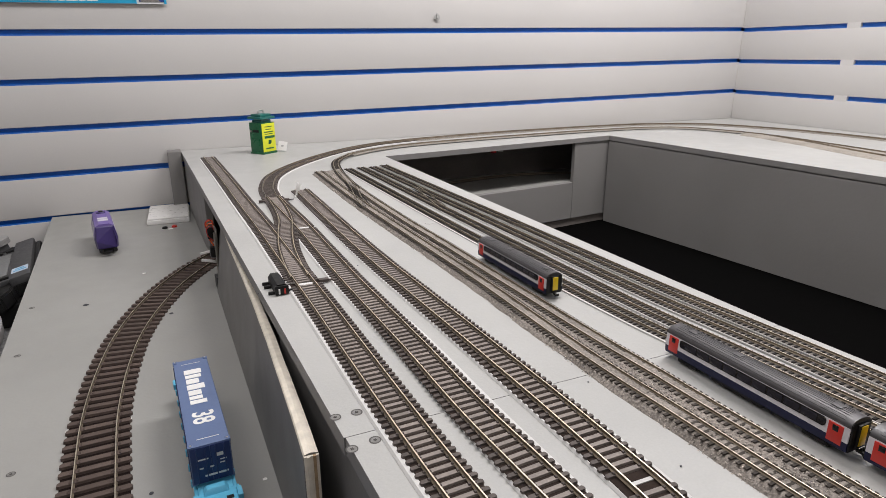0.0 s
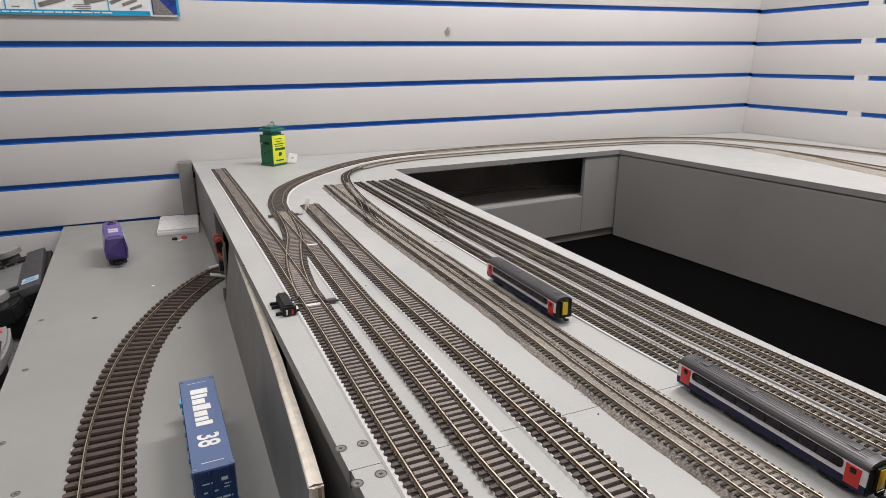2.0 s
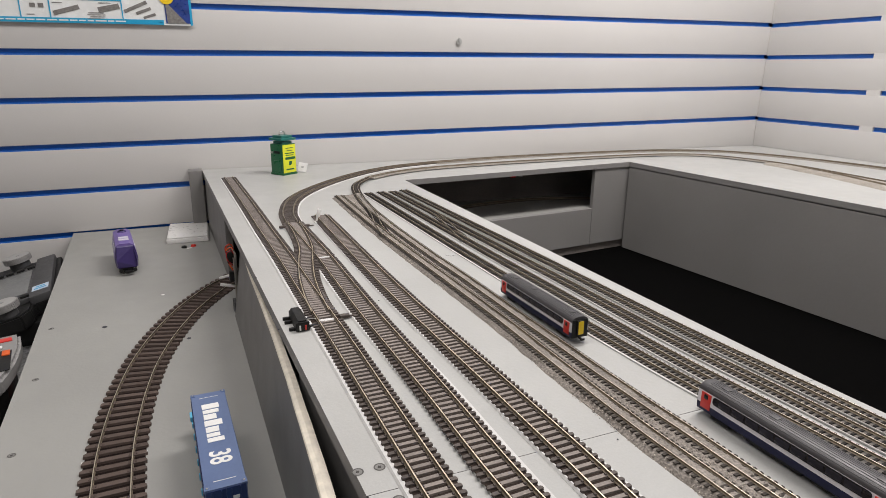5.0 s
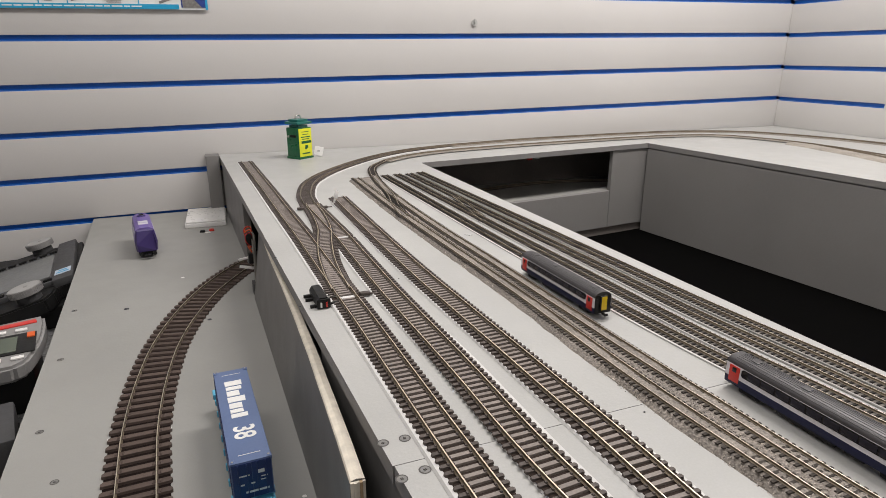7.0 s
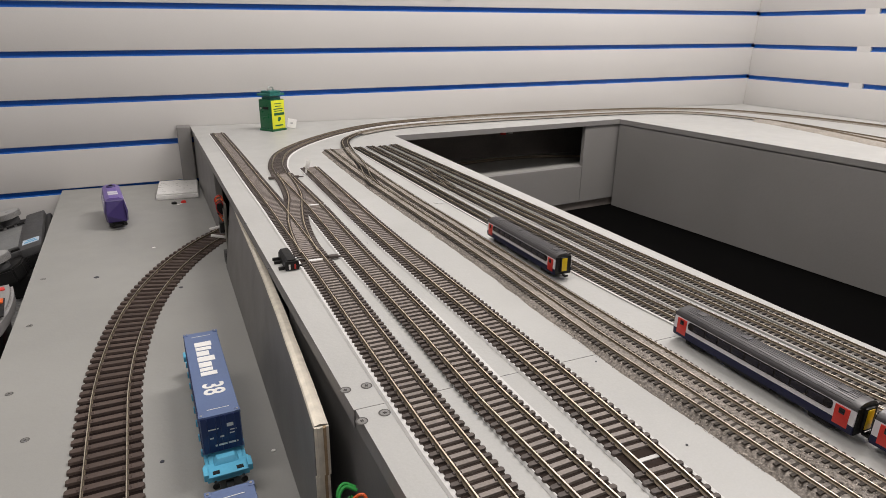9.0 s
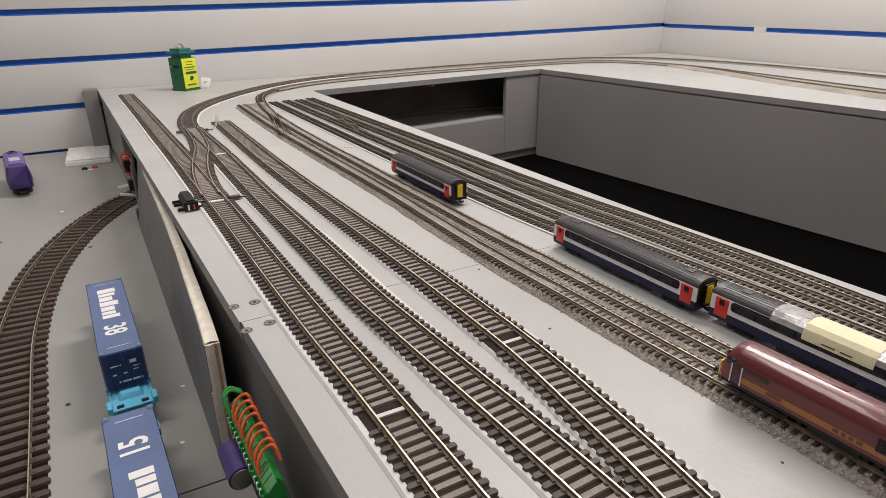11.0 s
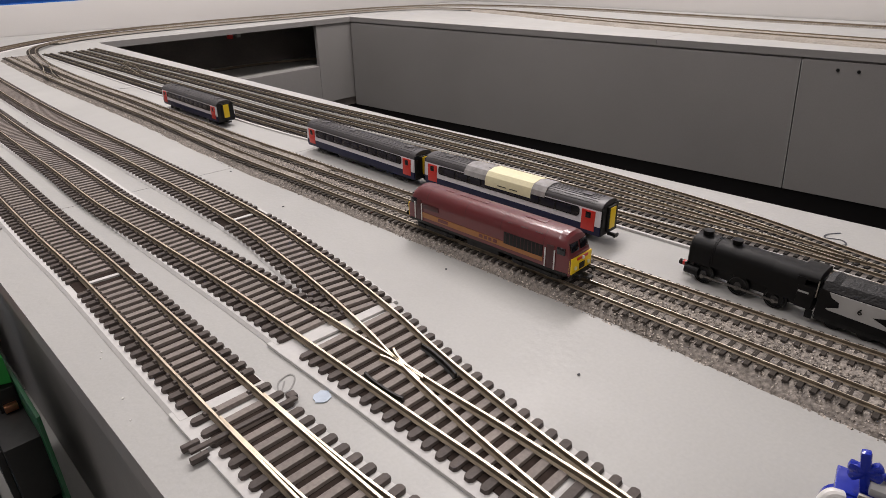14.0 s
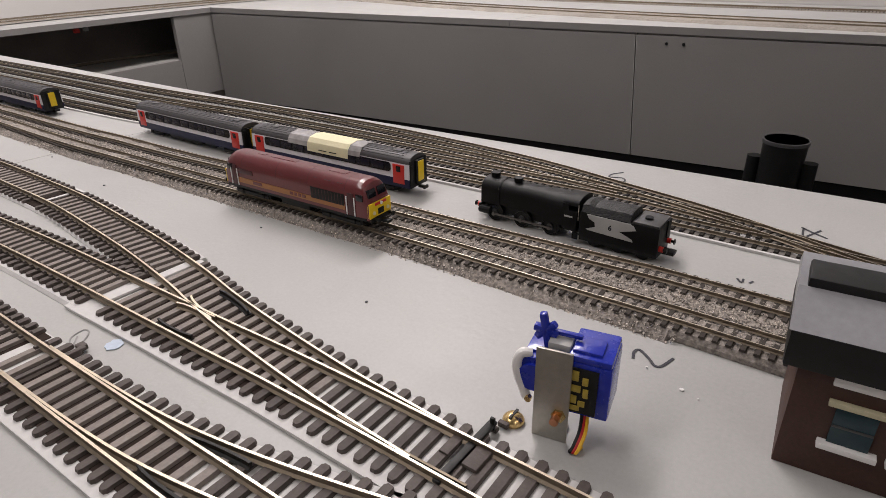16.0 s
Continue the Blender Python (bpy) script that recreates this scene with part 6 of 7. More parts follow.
# ---- servo on its bracket ----
sv = empty("servo_motor", heading(-0.1915, 0.2728, 0, 12) @ Matrix.Scale(0.80, 4), "blue hobby servo on a bent metal bracket", "servo")
part("bracket", boxes(((-0.0030, 0.0022, 0.0206), (0.0012, 0.0136, 0.0410), 0.0003)), M_ALU, sv, "dull metal mounting bracket")
part("bracket_foot", boxes(((0.0014, 0.0026, 0.0007), (0.0090, 0.0122, 0.0012), 0.0003)), M_ALU, sv)
body = part("body", boxes(((0.0085, -0.0100, 0.0252), (0.0200, 0.0168, 0.0232), 0.0012)), M_SERVO, sv, "translucent blue servo case")
works = part("label_plate", boxes(((-0.0018, -0.0085, 0.0250), (0.0008, 0.0108, 0.0200), 0.0003)), M_MATT_BLACK, body, "dark window onto the gears")
for y, z, ln, h in ((-0.0052, 0.0318, 0.0036, 0.0044), (-0.0094, 0.0300, 0.0022, 0.0034), (-0.0058, 0.0262, 0.0044, 0.0030), (-0.0098, 0.0248, 0.0020, 0.0040), (-0.0052, 0.0212, 0.0032, 0.0036), (-0.0086, 0.0198, 0.0026, 0.0026), (-0.0060, 0.0174, 0.0042, 0.0022)):
    part("gear", boxes(((-0.0024, y, z), (0.0006, ln, h), 0.0003)), M_GEAR, works, "dull gold gear")
part("top_cap", boxes(((0.0085, -0.0100, 0.0378), (0.0194, 0.0160, 0.0032), 0.0012)), M_SERVO, body)
part("cap_ridge", boxes(((0.0060, -0.0085, 0.0396), (0.0100, 0.0110, 0.0022), 0.0009)), M_SERVO, body)
part("ear", boxes(((0.0085, 0.0070, 0.0340), (0.0120, 0.0150, 0.0024), 0.0004)), M_SERVO, body)
part("top_tab", boxes(((0.0062, 0.0020, 0.0392), (0.0090, 0.0086, 0.0030), 0.0008)), M_PANEL_GREY, sv, "pale plastic tab")
part("link_rod", boxes(((0.0070, 0.0010, 0.0424), (0.0022, 0.0130, 0.0018), 0.0006)), M_SERVO, body)
for turn, ln in ((0.15, 0.0150), (1.15, 0.0100), (2.10, 0.0096)):
    part("horn_arm", boxes(((0, 0, 0), (0.0030, 0.0030, ln), 0.0011, Matrix.Translation((0.0060, 0.0082, 0.0428)) @ Matrix.Rotation(turn - 0.35, 4, "X"))), M_SERVO, body)
part("gear_drum", cyl(bmesh.new(), (0.0030, 0.0098, 0.0268), 0.0076, 0.0090, "x", 28), M_SERVO, body)
part("gear_cap", cyl(bmesh.new(), (-0.0022, 0.0102, 0.0262), 0.0058, 0.0016, "x", 24), M_SERVO, body)
part("horn", tube([(0.0010, 0.0120, 0.0345), (-0.0006, 0.0150, 0.0350), (-0.0016, 0.0166, 0.0315), (-0.0018, 0.0160, 0.0260), (-0.0016, 0.0140, 0.0205), (-0.0014, 0.0125, 0.0160)], 0.0019, 12), M_PLASTIC_WHITE, sv, "curved white plastic servo horn")
part("horn_pin", cyl(bmesh.new(), (-0.0030, 0.0112, 0.0165), 0.0013, 0.0020, "x", 12), M_BRASS, sv, "small brass pin")
part("bolt", cyl(bmesh.new(), (-0.0052, -0.0002, 0.0120), 0.0017, 0.0048, "x", 12), M_COPPER, sv, "copper coloured bolt")
part("nut", cyl(bmesh.new(), (-0.0040, -0.0010, 0.0128), 0.0028, 0.0012, "x", 6), M_BRASS, sv, "brass nut")
for i, mat in enumerate((M_MATT_BLACK, M_RED_WIRE, M_YELLOW_WIRE)):
    part("wire", tube([(0.001 + i * 0.0004, -0.0090 - i * 0.0008, 0.0150), (-0.002, -0.0092 - i * 0.0010, 0.0070), (-0.007, -0.0082 - i * 0.0010, 0.0026), (-0.008, -0.0074 - i * 0.0010, 0.0012), (-0.004, -0.0086 - i * 0.0010, 0.0012)], 0.0008), mat, sv)
scr = empty("round_head_screw", Matrix.Translation((-0.1945, 0.2865, 0)), "shiny brass round-head screw in the board", "screw")
sb = bmesh.new()
bmesh.ops.create_uvsphere(sb, u_segments=18, v_segments=10, radius=0.0036, matrix=Matrix.Translation((0, 0, 0.0008)) @ Matrix.Diagonal((1, 1, 0.7, 1)))
part("head", sb, M_BRASS, scr, smooth=True)
part("slot", boxes(((0, 0, 0.0032), (0.0050, 0.0008, 0.0006))), M_MATT_BLACK, scr)

# ---- signal box ----
bx = empty("signal_box", heading(-0.1640, 0.2170, 0, 6), "small brick signal box model with a grey roof", "model building")
part("wall", boxes(((0.0200, -0.0400, 0.0175), (0.0400, 0.0800, 0.0350), 0.0004)), M_BRICK, bx, "red-brown brick wall")
part("fascia", boxes(((0.0200, -0.0400, 0.0405), (0.0460, 0.0880, 0.0110), 0.0006)), M_MATT_BLACK, bx, "black roof fascia")
part("roof", loft([(-0.0230, 0.0), (0.0230, 0.0), (0.0130, 0.0070), (-0.0100, 0.0070)], 0.0890), M_SLATE, bx, "smooth grey roof").matrix_basis = Matrix.Translation((0.0200, -0.0400, 0.0460))
part("ridge", boxes(((0.0165, -0.0400, 0.0540), (0.0130, 0.0850, 0.0034), 0.0008)), M_MATT_BLACK, bx, "black ridge strip")
for y in (-0.0160, -0.0320, -0.0480, -0.0640):
    win = part("window", boxes(((-0.0003, y, 0.0190), (0.0012, 0.0098, 0.0120), 0.0002)), M_TEAL_GLASS, bx, "dark teal window")
    part("lintel", boxes(((-0.0008, y, 0.0260), (0.0020, 0.0140, 0.0016), 0.0003)), M_LINTEL, win)
    part("sill", boxes(((-0.0012, y, 0.0122), (0.0030, 0.0140, 0.0018), 0.0003)), M_WHITE, win)
    part("glazing_bar", boxes(((-0.0010, y, 0.0190), (0.0004, 0.0096, 0.0007))), M_GREY_PLASTIC, win)
    part("white_panel", boxes(((-0.0005, y + 0.0008, 0.0332), (0.0014, 0.0130, 0.0034), 0.0002)), M_WHITE, bx)

# ---- canister in the well ----
cn = empty("black_canister", Matrix.Translation((0.750, 0.347, PIT)) @ Matrix.Diagonal((1.06, 1.06, 0.93, 1)), "black round canister with a rimmed top in the well", "canister")
c = bmesh.new()
cyl(c, (0, 0, 0.052), 0.0290, 0.104, "z", 40, 0.0310)
part("body", c, M_MATT_BLACK, cn)
c = bmesh.new()
bmesh.ops.create_cone(c, cap_ends=False, segments=40, radius1=0.0325, radius2=0.0325, depth=0.006, matrix=Matrix.Translation((0, 0, 0.104)))
bmesh.ops.create_cone(c, cap_ends=False, segments=40, radius1=0.0300, radius2=0.0300, depth=0.006, matrix=Matrix.Translation((0, 0, 0.104)))
top = [e for e in c.edges if e.is_boundary and e.verts[0].co.z > 0.1065]
bmesh.ops.bridge_loops(c, edges=top)
part("rim", c, M_GREY_PLASTIC, cn, "shiny dark rim")
part("lid", cyl(bmesh.new(), (0, 0, 0.1035), 0.0298, 0.0020, "z", 40), M_GREY_PLASTIC, cn, "flat dark grey lid")
for s in (-1, 1):
    c = bmesh.new()
    cyl(c, (0.0, s * 0.0385, 0.036), 0.0105, 0.072, "z", 24)
    part("side_lug", c, M_MATT_BLACK, cn)

# ---- poster ----
M_CYAN = material("cyan_poster_ink", (0.015, 0.33, 0.58), 0.3)
M_NAVY = material("navy_poster_ink", (0.018, 0.045, 0.22), 0.3, grain=0.3, grain_size=60, stain=0.3, stain_size=30)
M_POSTER = material("glossy_white_poster", (0.78, 0.79, 0.78), 0.25, grain=0.03, grain_size=100, stain=0.05, stain_size=10)
M_GREY_INK = material("grey_poster_ink", (0.20, 0.19, 0.18), 0.4, grain=0.3, grain_size=200)
pz = 0.3255
po = empty("wall_poster", Matrix.Translation((-0.3730, WALL_Y - 0.006, pz)) @ Matrix.Rotation(-SLOPE_N, 4, "Y"), "white product poster with blue frames on the slatwall", "poster")
part("sheet", boxes(((-0.280, 0, 0.110), (0.560, 0.0016, 0.220))), M_POSTER, po)
part("bottom_band", boxes(((-0.310, -0.0013, 0.0055), (0.500, 0.0010, 0.0100))), M_CYAN, po, "cyan band of small print")
part("side_band", boxes(((-0.0025, -0.0013, 0.110), (0.0050, 0.0010, 0.220))), M_CYAN, po)
for x, w in ((-0.030, 0.050),):
    part("photo", boxes(((x, -0.0015, 0.060), (w, 0.0010, 0.112))), M_NAVY, po, "dark blue photograph panel")
pts = [(-0.052, 0.004), (-0.012, 0.004), (-0.046, 0.042), (-0.053, 0.046)]
bm = bmesh.new()
va = [bm.verts.new((x, -0.0022, z)) for x, z in pts]
vb = [bm.verts.new((x, -0.0012, z)) for x, z in pts]
bm.faces.new(va), bm.faces.new(vb)
for i in range(4):
    bm.faces.new((va[i], va[(i + 1) % 4], vb[(i + 1) % 4], vb[i]))
bmesh.ops.recalc_face_normals(bm, faces=bm.faces)
part("photo_track", bm, M_GREY_INK, po)
sp = bmesh.new()
cyl(sp, (-0.050, -0.0025, 0.058), 0.0150, 0.0010, "y", 28)
part("yellow_spot", sp, M_YELLOW, po, "round yellow flash")
for x in (-0.140, -0.275, -0.328, -0.46):
    part("divider", boxes(((x, -0.0013, 0.060), (0.0022, 0.0008, 0.100))), M_CYAN, po)
part("divider", boxes(((-0.200, -0.0014, 0.0475), (0.120, 0.0008, 0.0022))), M_CYAN, po)
for x, z, w, h, a in ((-0.113, 0.036, 0.050, 0.007, -0.42), (-0.098, 0.028, 0.032, 0.006, -0.36), (-0.087, 0.018, 0.026, 0.005, -0.34), (-0.165, 0.032, 0.042, 0.011, -0.22), (-0.245, 0.026, 0.050, 0.009, -0.28), (-0.305, 0.034, 0.010, 0.008, 0.0), (-0.290, 0.034, 0.010, 0.008, 0.0)):
    part("product_picture", boxes(((0, 0, 0), (w, 0.0008, h), 0.0, Matrix.Translation((x, -0.0014, z)) @ Matrix.Rotation(a, 4, "Y"))), M_GREY_INK, po)
for x, z, w in ((-0.190, 0.022, 0.030), (-0.190, 0.018, 0.034), (-0.188, 0.014, 0.028), (-0.192, 0.010, 0.030), (-0.260, 0.040, 0.018), (-0.172, 0.042, 0.024), (-0.310, 0.016, 0.014), (-0.066, 0.0055, 0.006)):
    part("print_bar", boxes(((x, -0.0015, z), (w, 0.0006, 0.0012))), M_GREY_INK, po)
x = -0.545
while x < -0.150:
    w = random.uniform(0.010, 0.024)
    part("print_bar", boxes(((x + w / 2, -0.0021, 0.0058), (w, 0.0006, 0.0026))), M_POSTER, po)
    x += w + 0.003
hk = empty("wall_hook", Matrix.Translation((0.282, WALL_Y - 0.0015, 0.3100)), "small grey plastic plug in the slatwall", "hook")
h = bmesh.new()
cyl(h, (0, 0, 0), 0.0080, 0.0060, "y", 22, 0.0066)
part("plug", h, M_PANEL_GREY, hk)
part("peg", boxes(((0, -0.004, 0.004), (0.0050, 0.0050, 0.0110), 0.0012)), M_PANEL_GREY, hk)

# ---- worktop with controllers beside the lower board ----
WT = -0.215
wt = single("worktop", boxes(((-0.910, 0.80, WT - 0.02), (0.76, 2.36, 0.04), 0.002)), M_SPECKLE, "speckled grey laminate worktop below the baseboards", "worktop")
for x, y in ((-0.50, -0.25), (-0.50, 1.10), (1.25, -0.25), (1.25, 1.0), (0.02, -0.25), (-0.50, 1.90)):
    single("baseboard_leg", boxes(((x, y, (FLOOR + LOW - 0.018) / 2), (0.045, 0.045, LOW - 0.018 - FLOOR), 0.002)), M_PLY, "square timber leg under the baseboards", "leg", "baseboard legs")

for y in (-0.30, 1.85):
    part("leg", boxes(((-1.20, y, (FLOOR + WT - 0.04) / 2), (0.06, 0.06, WT - 0.04 - FLOOR), 0.003)), M_GREY_PLASTIC, wt)

cs = empty("digital_controller", Matrix.Translation((-0.6983, 1.7059, WT)) @ Matrix.Rotation(math.radians(8.25), 4, "Z"), "large black digital train controller with a grey screen and two dials", "controller")
FACE = Matrix.Translation((0, 0, -0.1456 - WT)) @ Matrix.Rotation(math.radians(-1.9), 4, "X") @ Matrix.Rotation(math.radians(-13.5), 4, "Y")


def on_face(name, bm, mat, parent, label=""):
    """A part laid on the controller's sloping face."""
    ob = part(name, bm, mat, parent, label)
    ob.matrix_basis = FACE
    return ob


case = prism([(-0.190, -0.176), (-0.014, -0.176), (0.000, -0.150), (0.002, -0.122), (0.036, -0.122), (0.036, 0.160), (-0.030, 0.200), (-0.190, 0.200)], -0.036, -0.010)
bmesh.ops.bevel(case, geom=list(case.edges), offset=0.003, segments=2, affect="EDGES")
on_face("case", case, M_MATT_BLACK, cs)
part("stand", boxes(((-0.080, 0.010, 0.0200), (0.200, 0.330, 0.0400), 0.004)), M_MATT_BLACK, cs)
on_face("screen_frame", boxes(((-0.085, 0.0, -0.0065), (0.170, 0.226, 0.0100), 0.002)), M_GREY_PLASTIC, cs)
on_face("screen", boxes(((-0.070, 0.0, -0.0010), (0.130, 0.160, 0.0020), 0.0006)), M_SCREEN, cs, "flat grey display")
on_face("side_block", boxes(((0.0160, 0.020, -0.0090), (0.0340, 0.2840, 0.0190), 0.003)), M_GREY_PLASTIC, cs)
on_face("side_wing", boxes(((0.0375, 0.040, -0.0160), (0.0110, 0.2300, 0.0160), 0.004)), M_MATT_BLACK, cs)
sticker = on_face("sticker", boxes(((0.0160, -0.076, 0.0008), (0.0260, 0.0300, 0.0010))), M_PAPER_BLUE, cs, "pale blue sticker")
for o, wd in ((-0.006, 0.020), (0.005, 0.014)):
    part("writing_bar", boxes(((0.0160, -0.076 + o, 0.0015), (wd, 0.005, 0.0004))), M_CYAN, sticker)
for y, r in ((-0.150, 0.0250), (0.186, 0.0250)):
    on_face("dial_base", cyl(bmesh.new(), (-0.0352, y, -0.0030), r * 0.75, 0.0180, "z", 40), M_GREY_PLASTIC, cs)
    dial = on_face("dial", cyl(bmesh.new(), (-0.0352, y, 0.0080), r, 0.0110, "z", 48), M_SILVER, cs, "ribbed silver dial")
    for i in range(48):
        a = 2 * math.pi * i / 48
        part("dial_rib", boxes(((0, 0, 0), (0.0012, 0.0016, 0.0096), 0.0, Matrix.Translation((-0.0352 + r * math.cos(a), y + r * math.sin(a), 0.0080)) @ Matrix.Rotation(a, 4, "Z"))), M_SILVER, dial)
    part("dial_top", cyl(bmesh.new(), (-0.0352, y, 0.0136), r * 0.93, 0.0012, "z", 40), M_DIAL, dial)
    part("dial_dimple", cyl(bmesh.new(), (-0.0352 + r * 0.1, y, 0.0143), r * 0.14, 0.0006, "z", 20), M_SILVER, dial)
for i in range(9):
    for y in (0.1010, -0.1010):
        on_face("button", boxes(((-0.156 + i * 0.0185, y, 0.0000), (0.0135, 0.0110, 0.0050), 0.0015)), M_MATT_BLACK, cs)
on_face("lever", boxes(((-0.120, 0.150, 0.0060), (0.0060, 0.0080, 0.0200), 0.002)), M_GREY_PLASTIC, cs, "small grey lever")

hs = empty("handheld_controller", Matrix.Translation((-0.690, 1.330, WT)) @ Matrix.Rotation(math.radians(10), 4, "Z"), "grey handheld controller with a red stripe and small display", "controller")
part("stand", boxes(((-0.020, 0.0, 0.030), (0.110, 0.130, 0.062), 0.006)), M_MATT_BLACK, hs)
pts = [(-0.110, -0.104), (0.018, -0.100)] + [(0.022 + 0.027 * math.sin(a) ** 0.7, -0.100 + 0.165 * i / 14) for i, a in ((i, math.pi * (0.03 + 0.62 * i / 14)) for i in range(1, 15))] + [(-0.110, 0.042)]
bmh = prism(pts, 0.061, 0.083)
bmesh.ops.bevel(bmh, geom=list(bmh.edges), offset=0.004, segments=2, affect="EDGES")
part("case", bmh, M_SILVER, hs, "silver-grey case")
part("red_stripe", boxes(((0, 0, 0), (0.062, 0.012, 0.0016), 0.0004, Matrix.Translation((0.008, 0.040, 0.0838)) @ Matrix.Rotation(0.13, 4, "Z"))), M_RED, hs)
part("display_frame", boxes(((-0.010, -0.030, 0.0838), (0.100, 0.066, 0.0014), 0.0004)), M_MATT_BLACK, hs)
part("display", boxes(((-0.020, -0.032, 0.0848), (0.078, 0.050, 0.0010))), M_LCD, hs, "green-grey display")
part("orange_key", boxes(((0.034, -0.008, 0.0848), (0.009, 0.016, 0.0030), 0.001)), M_ORANGE_WIRE, hs, "orange key")
for i in range(4):
    for y in (0.016, -0.078):
        part("key", boxes(((-0.050 + i * 0.024, y, 0.0845), (0.014, 0.008, 0.0026), 0.001)), M_PLASTIC_WHITE, hs)
for i in range(3):
    part("plug", cyl(bmesh.new(), (0.060 + i * 0.002, -0.030 + i * 0.024, 0.030), 0.006, 0.020, "x", 14), M_RED, hs, "red plug")
    part("wire", tube([(0.068, -0.030 + i * 0.024, 0.030), (0.080, -0.028 + i * 0.024, 0.026), (0.086, -0.040 + i * 0.02, 0.010), (0.088, -0.07, 0.004)], 0.0022), M_MATT_BLACK if i == 1 else M_RED_WIRE, hs)

bxp = empty("power_box", Matrix.Translation((-0.682, 1.125, WT)) @ Matrix.Rotation(math.radians(14), 4, "Z"), "black power unit with white sockets on the worktop", "power unit")
part("case", boxes(((0, 0, 0.033), (0.100, 0.090, 0.066), 0.004)), M_GREY_PLASTIC, bxp)
part("recess", boxes(((0.0505, 0.0, 0.030), (0.002, 0.050, 0.034), 0.0006)), M_MATT_BLACK, bxp)
part("socket", boxes(((0.0515, 0.014, 0.034), (0.004, 0.012, 0.014), 0.001)), M_PLASTIC_WHITE, bxp)
part("foot", boxes(((0.040, -0.030, 0.002), (0.012, 0.012, 0.004))), M_MATT_BLACK, bxp)
cb2 = empty("white_connector", Matrix.Translation((-0.653, 1.045, WT)) @ Matrix.Rotation(math.radians(12), 4, "Z"), "white plug-in connector block with a dark red cable", "connector")
part("block", boxes(((0, 0, 0.014), (0.040, 0.055, 0.028), 0.002)), M_PLASTIC_WHITE, cb2)
for i in range(4):
    part("slot", boxes(((-0.004, -0.018 + i * 0.012, 0.0285), (0.020, 0.006, 0.0014))), M_GREY_PLASTIC, cb2)
part("cable", tube([(0.010, 0.028, 0.016), (0.018, 0.045, 0.018), (0.014, 0.065, 0.012), (-0.004, 0.085, 0.004)], 0.0040), M_RED_WIRE, cb2)

# ---- small things on the boards ----
M_SCREW = material("dull_steel_screw", (0.25, 0.245, 0.235), 0.35, metal=0.5, grain=0.1, grain_size=400)


# dark colour that stands for the shade in screw recesses and slots
M_SCREW_SHADE = material("screw_recess_shade", (0.075, 0.07, 0.066), 0.6)


def board_screw(x, y, z, r=0.0036, label="countersunk crosshead screw in the grey board"):
    th = empty("crosshead_screw", heading(x, y, z, random.uniform(0, 90)), label, "screw", "board screws")
    part("head", cyl(bmesh.new(), (0, 0, 0.00012), r * 0.86, 0.0004, "z", 22, r * 0.80), M_SCREW, th)
    part("cross", boxes(((0, 0, 0.0005), (r * 0.62, r * 0.15, 0.0003)), ((0, 0, 0.0005), (r * 0.15, r * 0.62, 0.00036))), M_SCREW_SHADE, th)
    # flat disc set off centre: a painted crescent of countersink shade
    ring = bmesh.new()
    bmesh.ops.create_circle(ring, cap_ends=True, segments=22, radius=r * 1.05, matrix=Matrix.Translation((r * 0.07, r * 0.05, 0.00015)))
    part("countersink", ring, M_SCREW_SHADE, th)


for x, y in ((-0.3240, 0.7450), (-0.3100, 0.7450), (-0.3080, 0.7120), (-0.3230, 0.7090)):
    board_screw(x, y, 0)
for x, y in ((-0.5640, 0.9770), (-0.5940, 1.0690), (-0.6050, 1.2370), (-0.6170, 1.4050), (-0.5400, 0.80)):
    board_screw(x, y, LOW)
for y in (0.586, 0.556):
    ps = empty("panel_screw", Matrix.Translation((pit_far(y) - 0.0022, y, -0.029)) @ Matrix.Rotation(math.radians(-90), 4, "Y"), "dark screw in the well panel", "screw", "board screws")
    part("head", cyl(bmesh.new(), (0, 0, 0.0005), 0.0028, 0.0012, "z", 20, 0.0024), M_MATT_BLACK, ps)


def pen(points, label, w=0.0011, mat=None):
    """A pen stroke on the board: a thin ribbon along plan points."""
    line = spline(points, 0.0008)
    tagged(part("pen_mark", sweep(line, [(-w / 2, 0.0002), (w / 2, 0.0002), (w / 2, 0.0003), (-w / 2, 0.0003)]), mat or M_INK), label, "pen mark", "pen marks")


pen([(-0.1405, 0.2680), (-0.1365, 0.2692), (-0.1340, 0.2680), (-0.1375, 0.2630), (-0.1402, 0.2602), (-0.1390, 0.2580), (-0.1320, 0.2560)], "handwritten figure 2 in pen on the grey board")
pen([(0.0520, 0.3500), (0.0450, 0.3545), (0.0390, 0.3540), (0.0415, 0.3465), (0.0365, 0.3428), (0.0320, 0.3475)], "handwritten figure 5 in pen on the grey board")
pen([(0.0210, 0.2390), (0.0170, 0.2330), (0.0130, 0.2260)], "long stroke of a handwritten figure 4 in pen")
pen([(0.0205, 0.2380), (0.0135, 0.2372), (0.0072, 0.2360)], "short stroke of a handwritten figure 4 in pen")
pen([(0.0072, 0.2360), (0.0150, 0.2330), (0.0220, 0.2300)], "cross stroke of a handwritten figure 4 in pen")
pen([(-0.0560, 0.2525), (-0.0590, 0.2500), (-0.0550, 0.2500)], "faint pen squiggle on the grey board", 0.0009)
pen([(-0.0575, 0.2470), (-0.0550, 0.2460)], "faint pen tick on the grey board", 0.0009)
pen([(-0.2590, 0.4490), (-0.2560, 0.4540), (-0.2505, 0.4555), (-0.2500, 0.4520), (-0.2550, 0.4470), (-0.2580, 0.4475), (-0.2540, 0.4530)], "faint pencil loop beside the turnout", 0.0006, M_PENCIL)


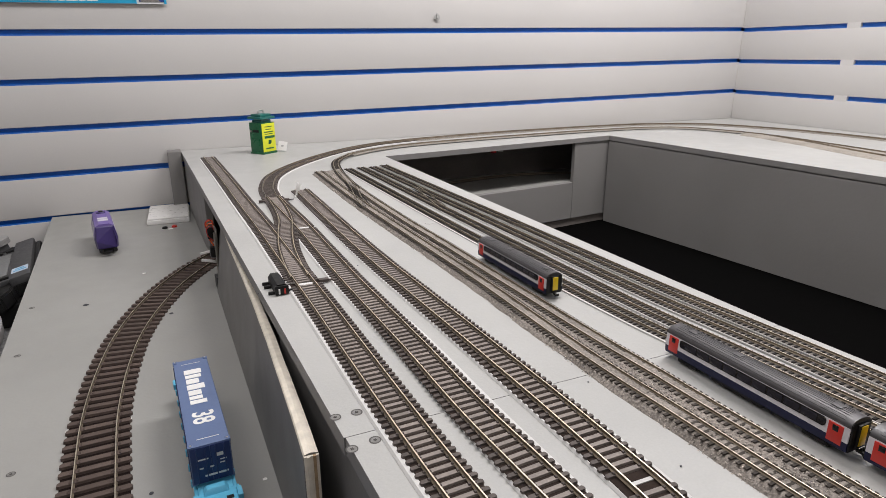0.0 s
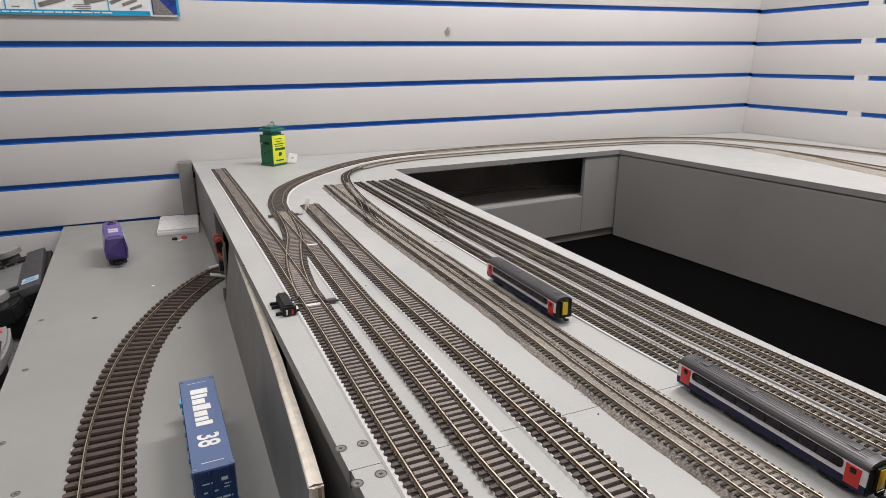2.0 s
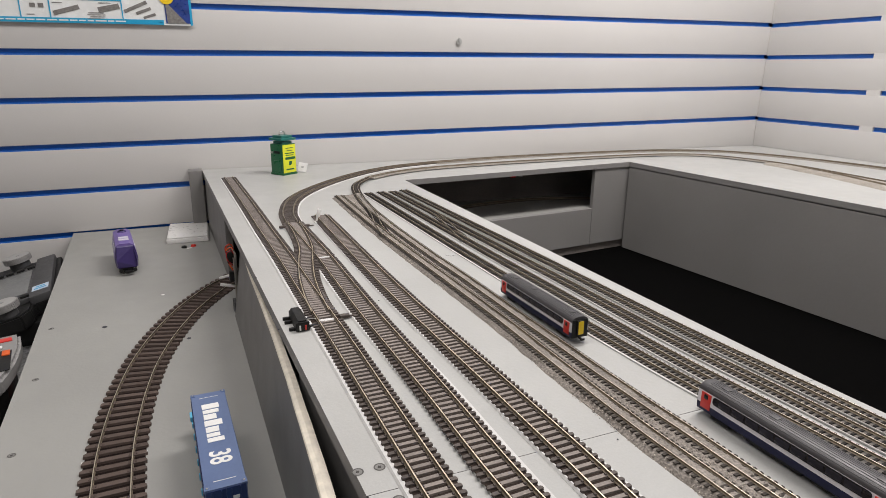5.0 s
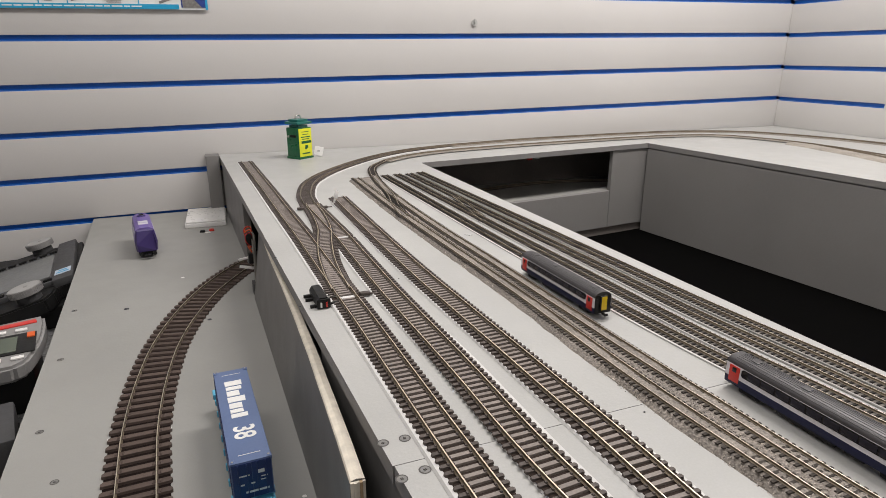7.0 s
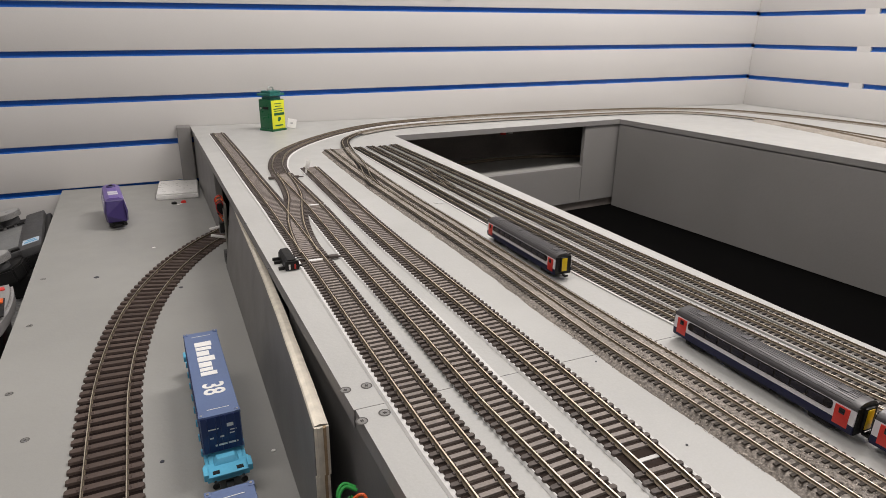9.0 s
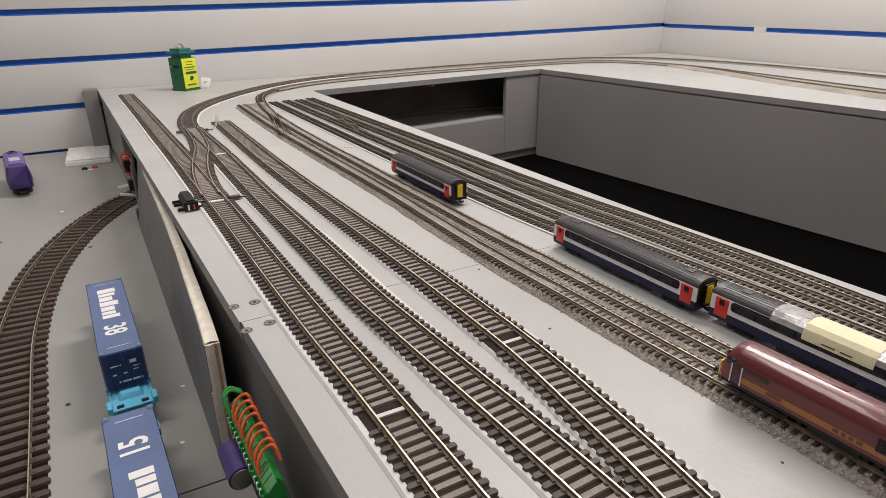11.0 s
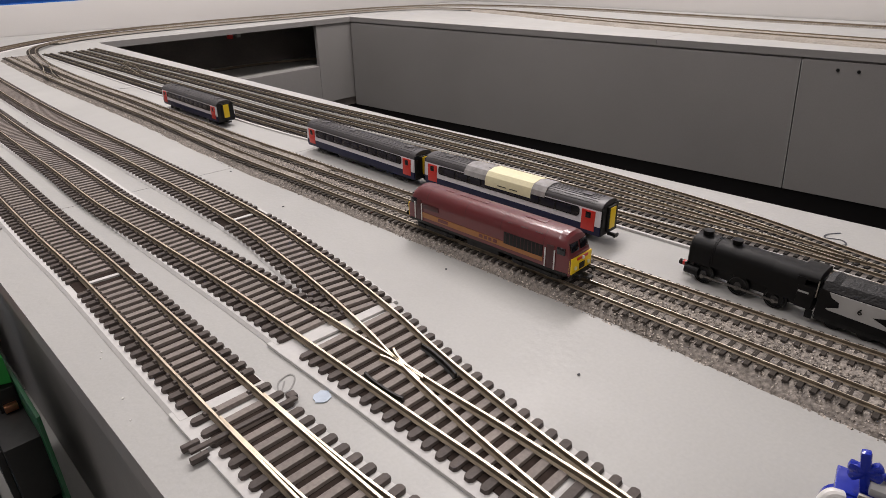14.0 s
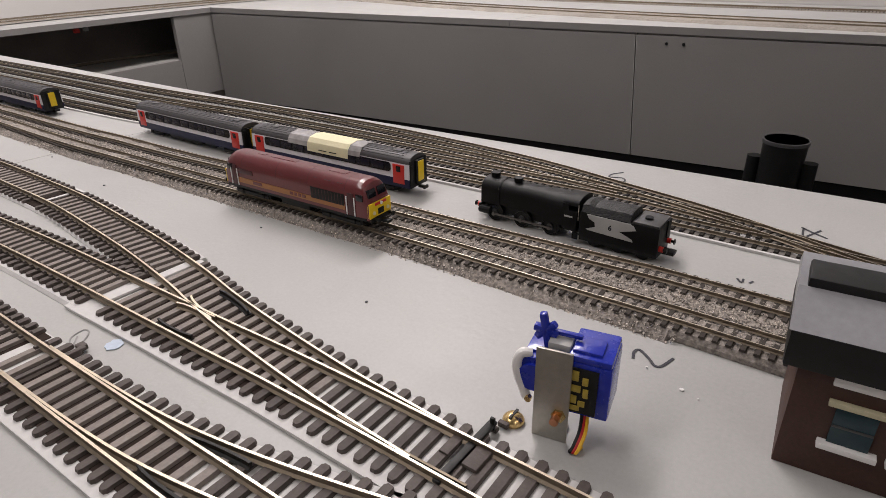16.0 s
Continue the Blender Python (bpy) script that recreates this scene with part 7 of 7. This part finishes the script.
def scrap(x, y, z, r, mat, label, seed):
    rng = random.Random(seed)
    pts = [(x + r * rng.uniform(0.78, 1.1) * math.cos(a), y + r * rng.uniform(0.78, 1.1) * math.sin(a)) for a in (2 * math.pi * i / 16 for i in range(16))]
    tagged(part("paper_scrap", prism(pts, z + 0.0002, z + 0.0005), mat), label, "paper scrap", "paper scraps")


scrap(-0.2485, 0.4345, 0, 0.0038, M_PAPER_BLUE, "torn pale blue paper scrap stuck to the board", 1)
scrap(1.115, 1.589, 0, 0.018, M_PAPER, "torn white paper scrap by the far track", 2)
scrap(1.092, 1.461, 0, 0.018, M_PAPER, "torn white paper scrap by the far track", 3)
scrap(-0.092, 1.150, 0, 0.007, M_PANEL_GREY, "small grey scrap between the tracks", 4)
scrap(-0.196, 1.215, 0, 0.006, M_PANEL_GREY, "small grey scrap between the tracks", 5)
scrap(-0.1480, 0.2480, 0, 0.0008, M_PAPER, "tiny white fleck on the grey board", 6)
for i, (x, y, r) in enumerate(((-0.144, 0.4780, 0.0006), (-0.1515, 0.7160, 0.0007), (-0.1680, 0.3760, 0.0006), (-0.060, 0.7350, 0.0008), (-0.160, 0.62, 0.0007), (-0.340, 0.98, 0.0008), (-0.345, 1.14, 0.0012), (-0.23, 1.02, 0.0007))):
    scrap(x, y, 0, r, M_INK, "tiny dark crumb on the grey board", 20 + i)
for i, (x, y, r) in enumerate(((-0.47, 1.50, 0.003), (-0.45, 0.90, 0.002), (-0.36, 0.88, 0.002), (-0.43, 1.30, 0.003), (-0.37, 0.80, 0.002), (-0.545, 1.385, 0.004))):
    scrap(x, y, LOW, r, M_INK if i % 2 else M_PAPER, "tiny crumb on the grey lower board", 40 + i)
ng = empty("tunnel_signal", Matrix.Translation((0.380, 1.830, -THICK - 0.001)), "small red and white fitting under the board in the tunnel", "fitting")
part("base", boxes(((0, 0, -0.004), (0.040, 0.016, 0.008), 0.001)), M_GREY_PLASTIC, ng)
part("red_block", boxes(((-0.012, -0.004, -0.012), (0.012, 0.010, 0.010), 0.001)), M_RED, ng)
part("white_block", boxes(((0.010, -0.004, -0.011), (0.010, 0.010, 0.008), 0.001)), M_PANEL_GREY, ng)

rng = random.Random(77)
for i in range(4):
    y = 0.36 + 0.20 * rng.random()
    scrap(interp(A_LINE, y) - 0.022 - 0.020 * rng.random() ** 2, y, 0, rng.uniform(0.0002, 0.00045), M_PAPER, "flake of white glue beside the track", 60 + i)
for i in range(5):
    y = 0.20 + 0.22 * rng.random()
    scrap(left_edge(y) + rng.uniform(0.001, 0.006), y, 0, rng.uniform(0.0002, 0.00045), M_PAPER, "flake of white paint on the board edge", 90 + i)
for x, y, r in ((-0.095, 0.257, 0.0012), (-0.116, 0.268, 0.0014), (-0.114, 0.258, 0.0018), (-0.117, 0.249, 0.0014), (-0.143, 0.262, 0.0007), (-0.150, 0.242, 0.0005)):
    scrap(x, y, 0.0002, r * 0.6, M_PAPER, "white fleck beside the ballast", 110 + int(r * 1e4))
for i in range(12):
    y = 0.262 - 0.009 * i
    scrap(-0.1032 + rng.uniform(-0.0010, 0.0012), y, 0.0038, rng.uniform(0.0006, 0.0014), M_PAPER, "fleck of white plaster between the sleepers", 130 + i)
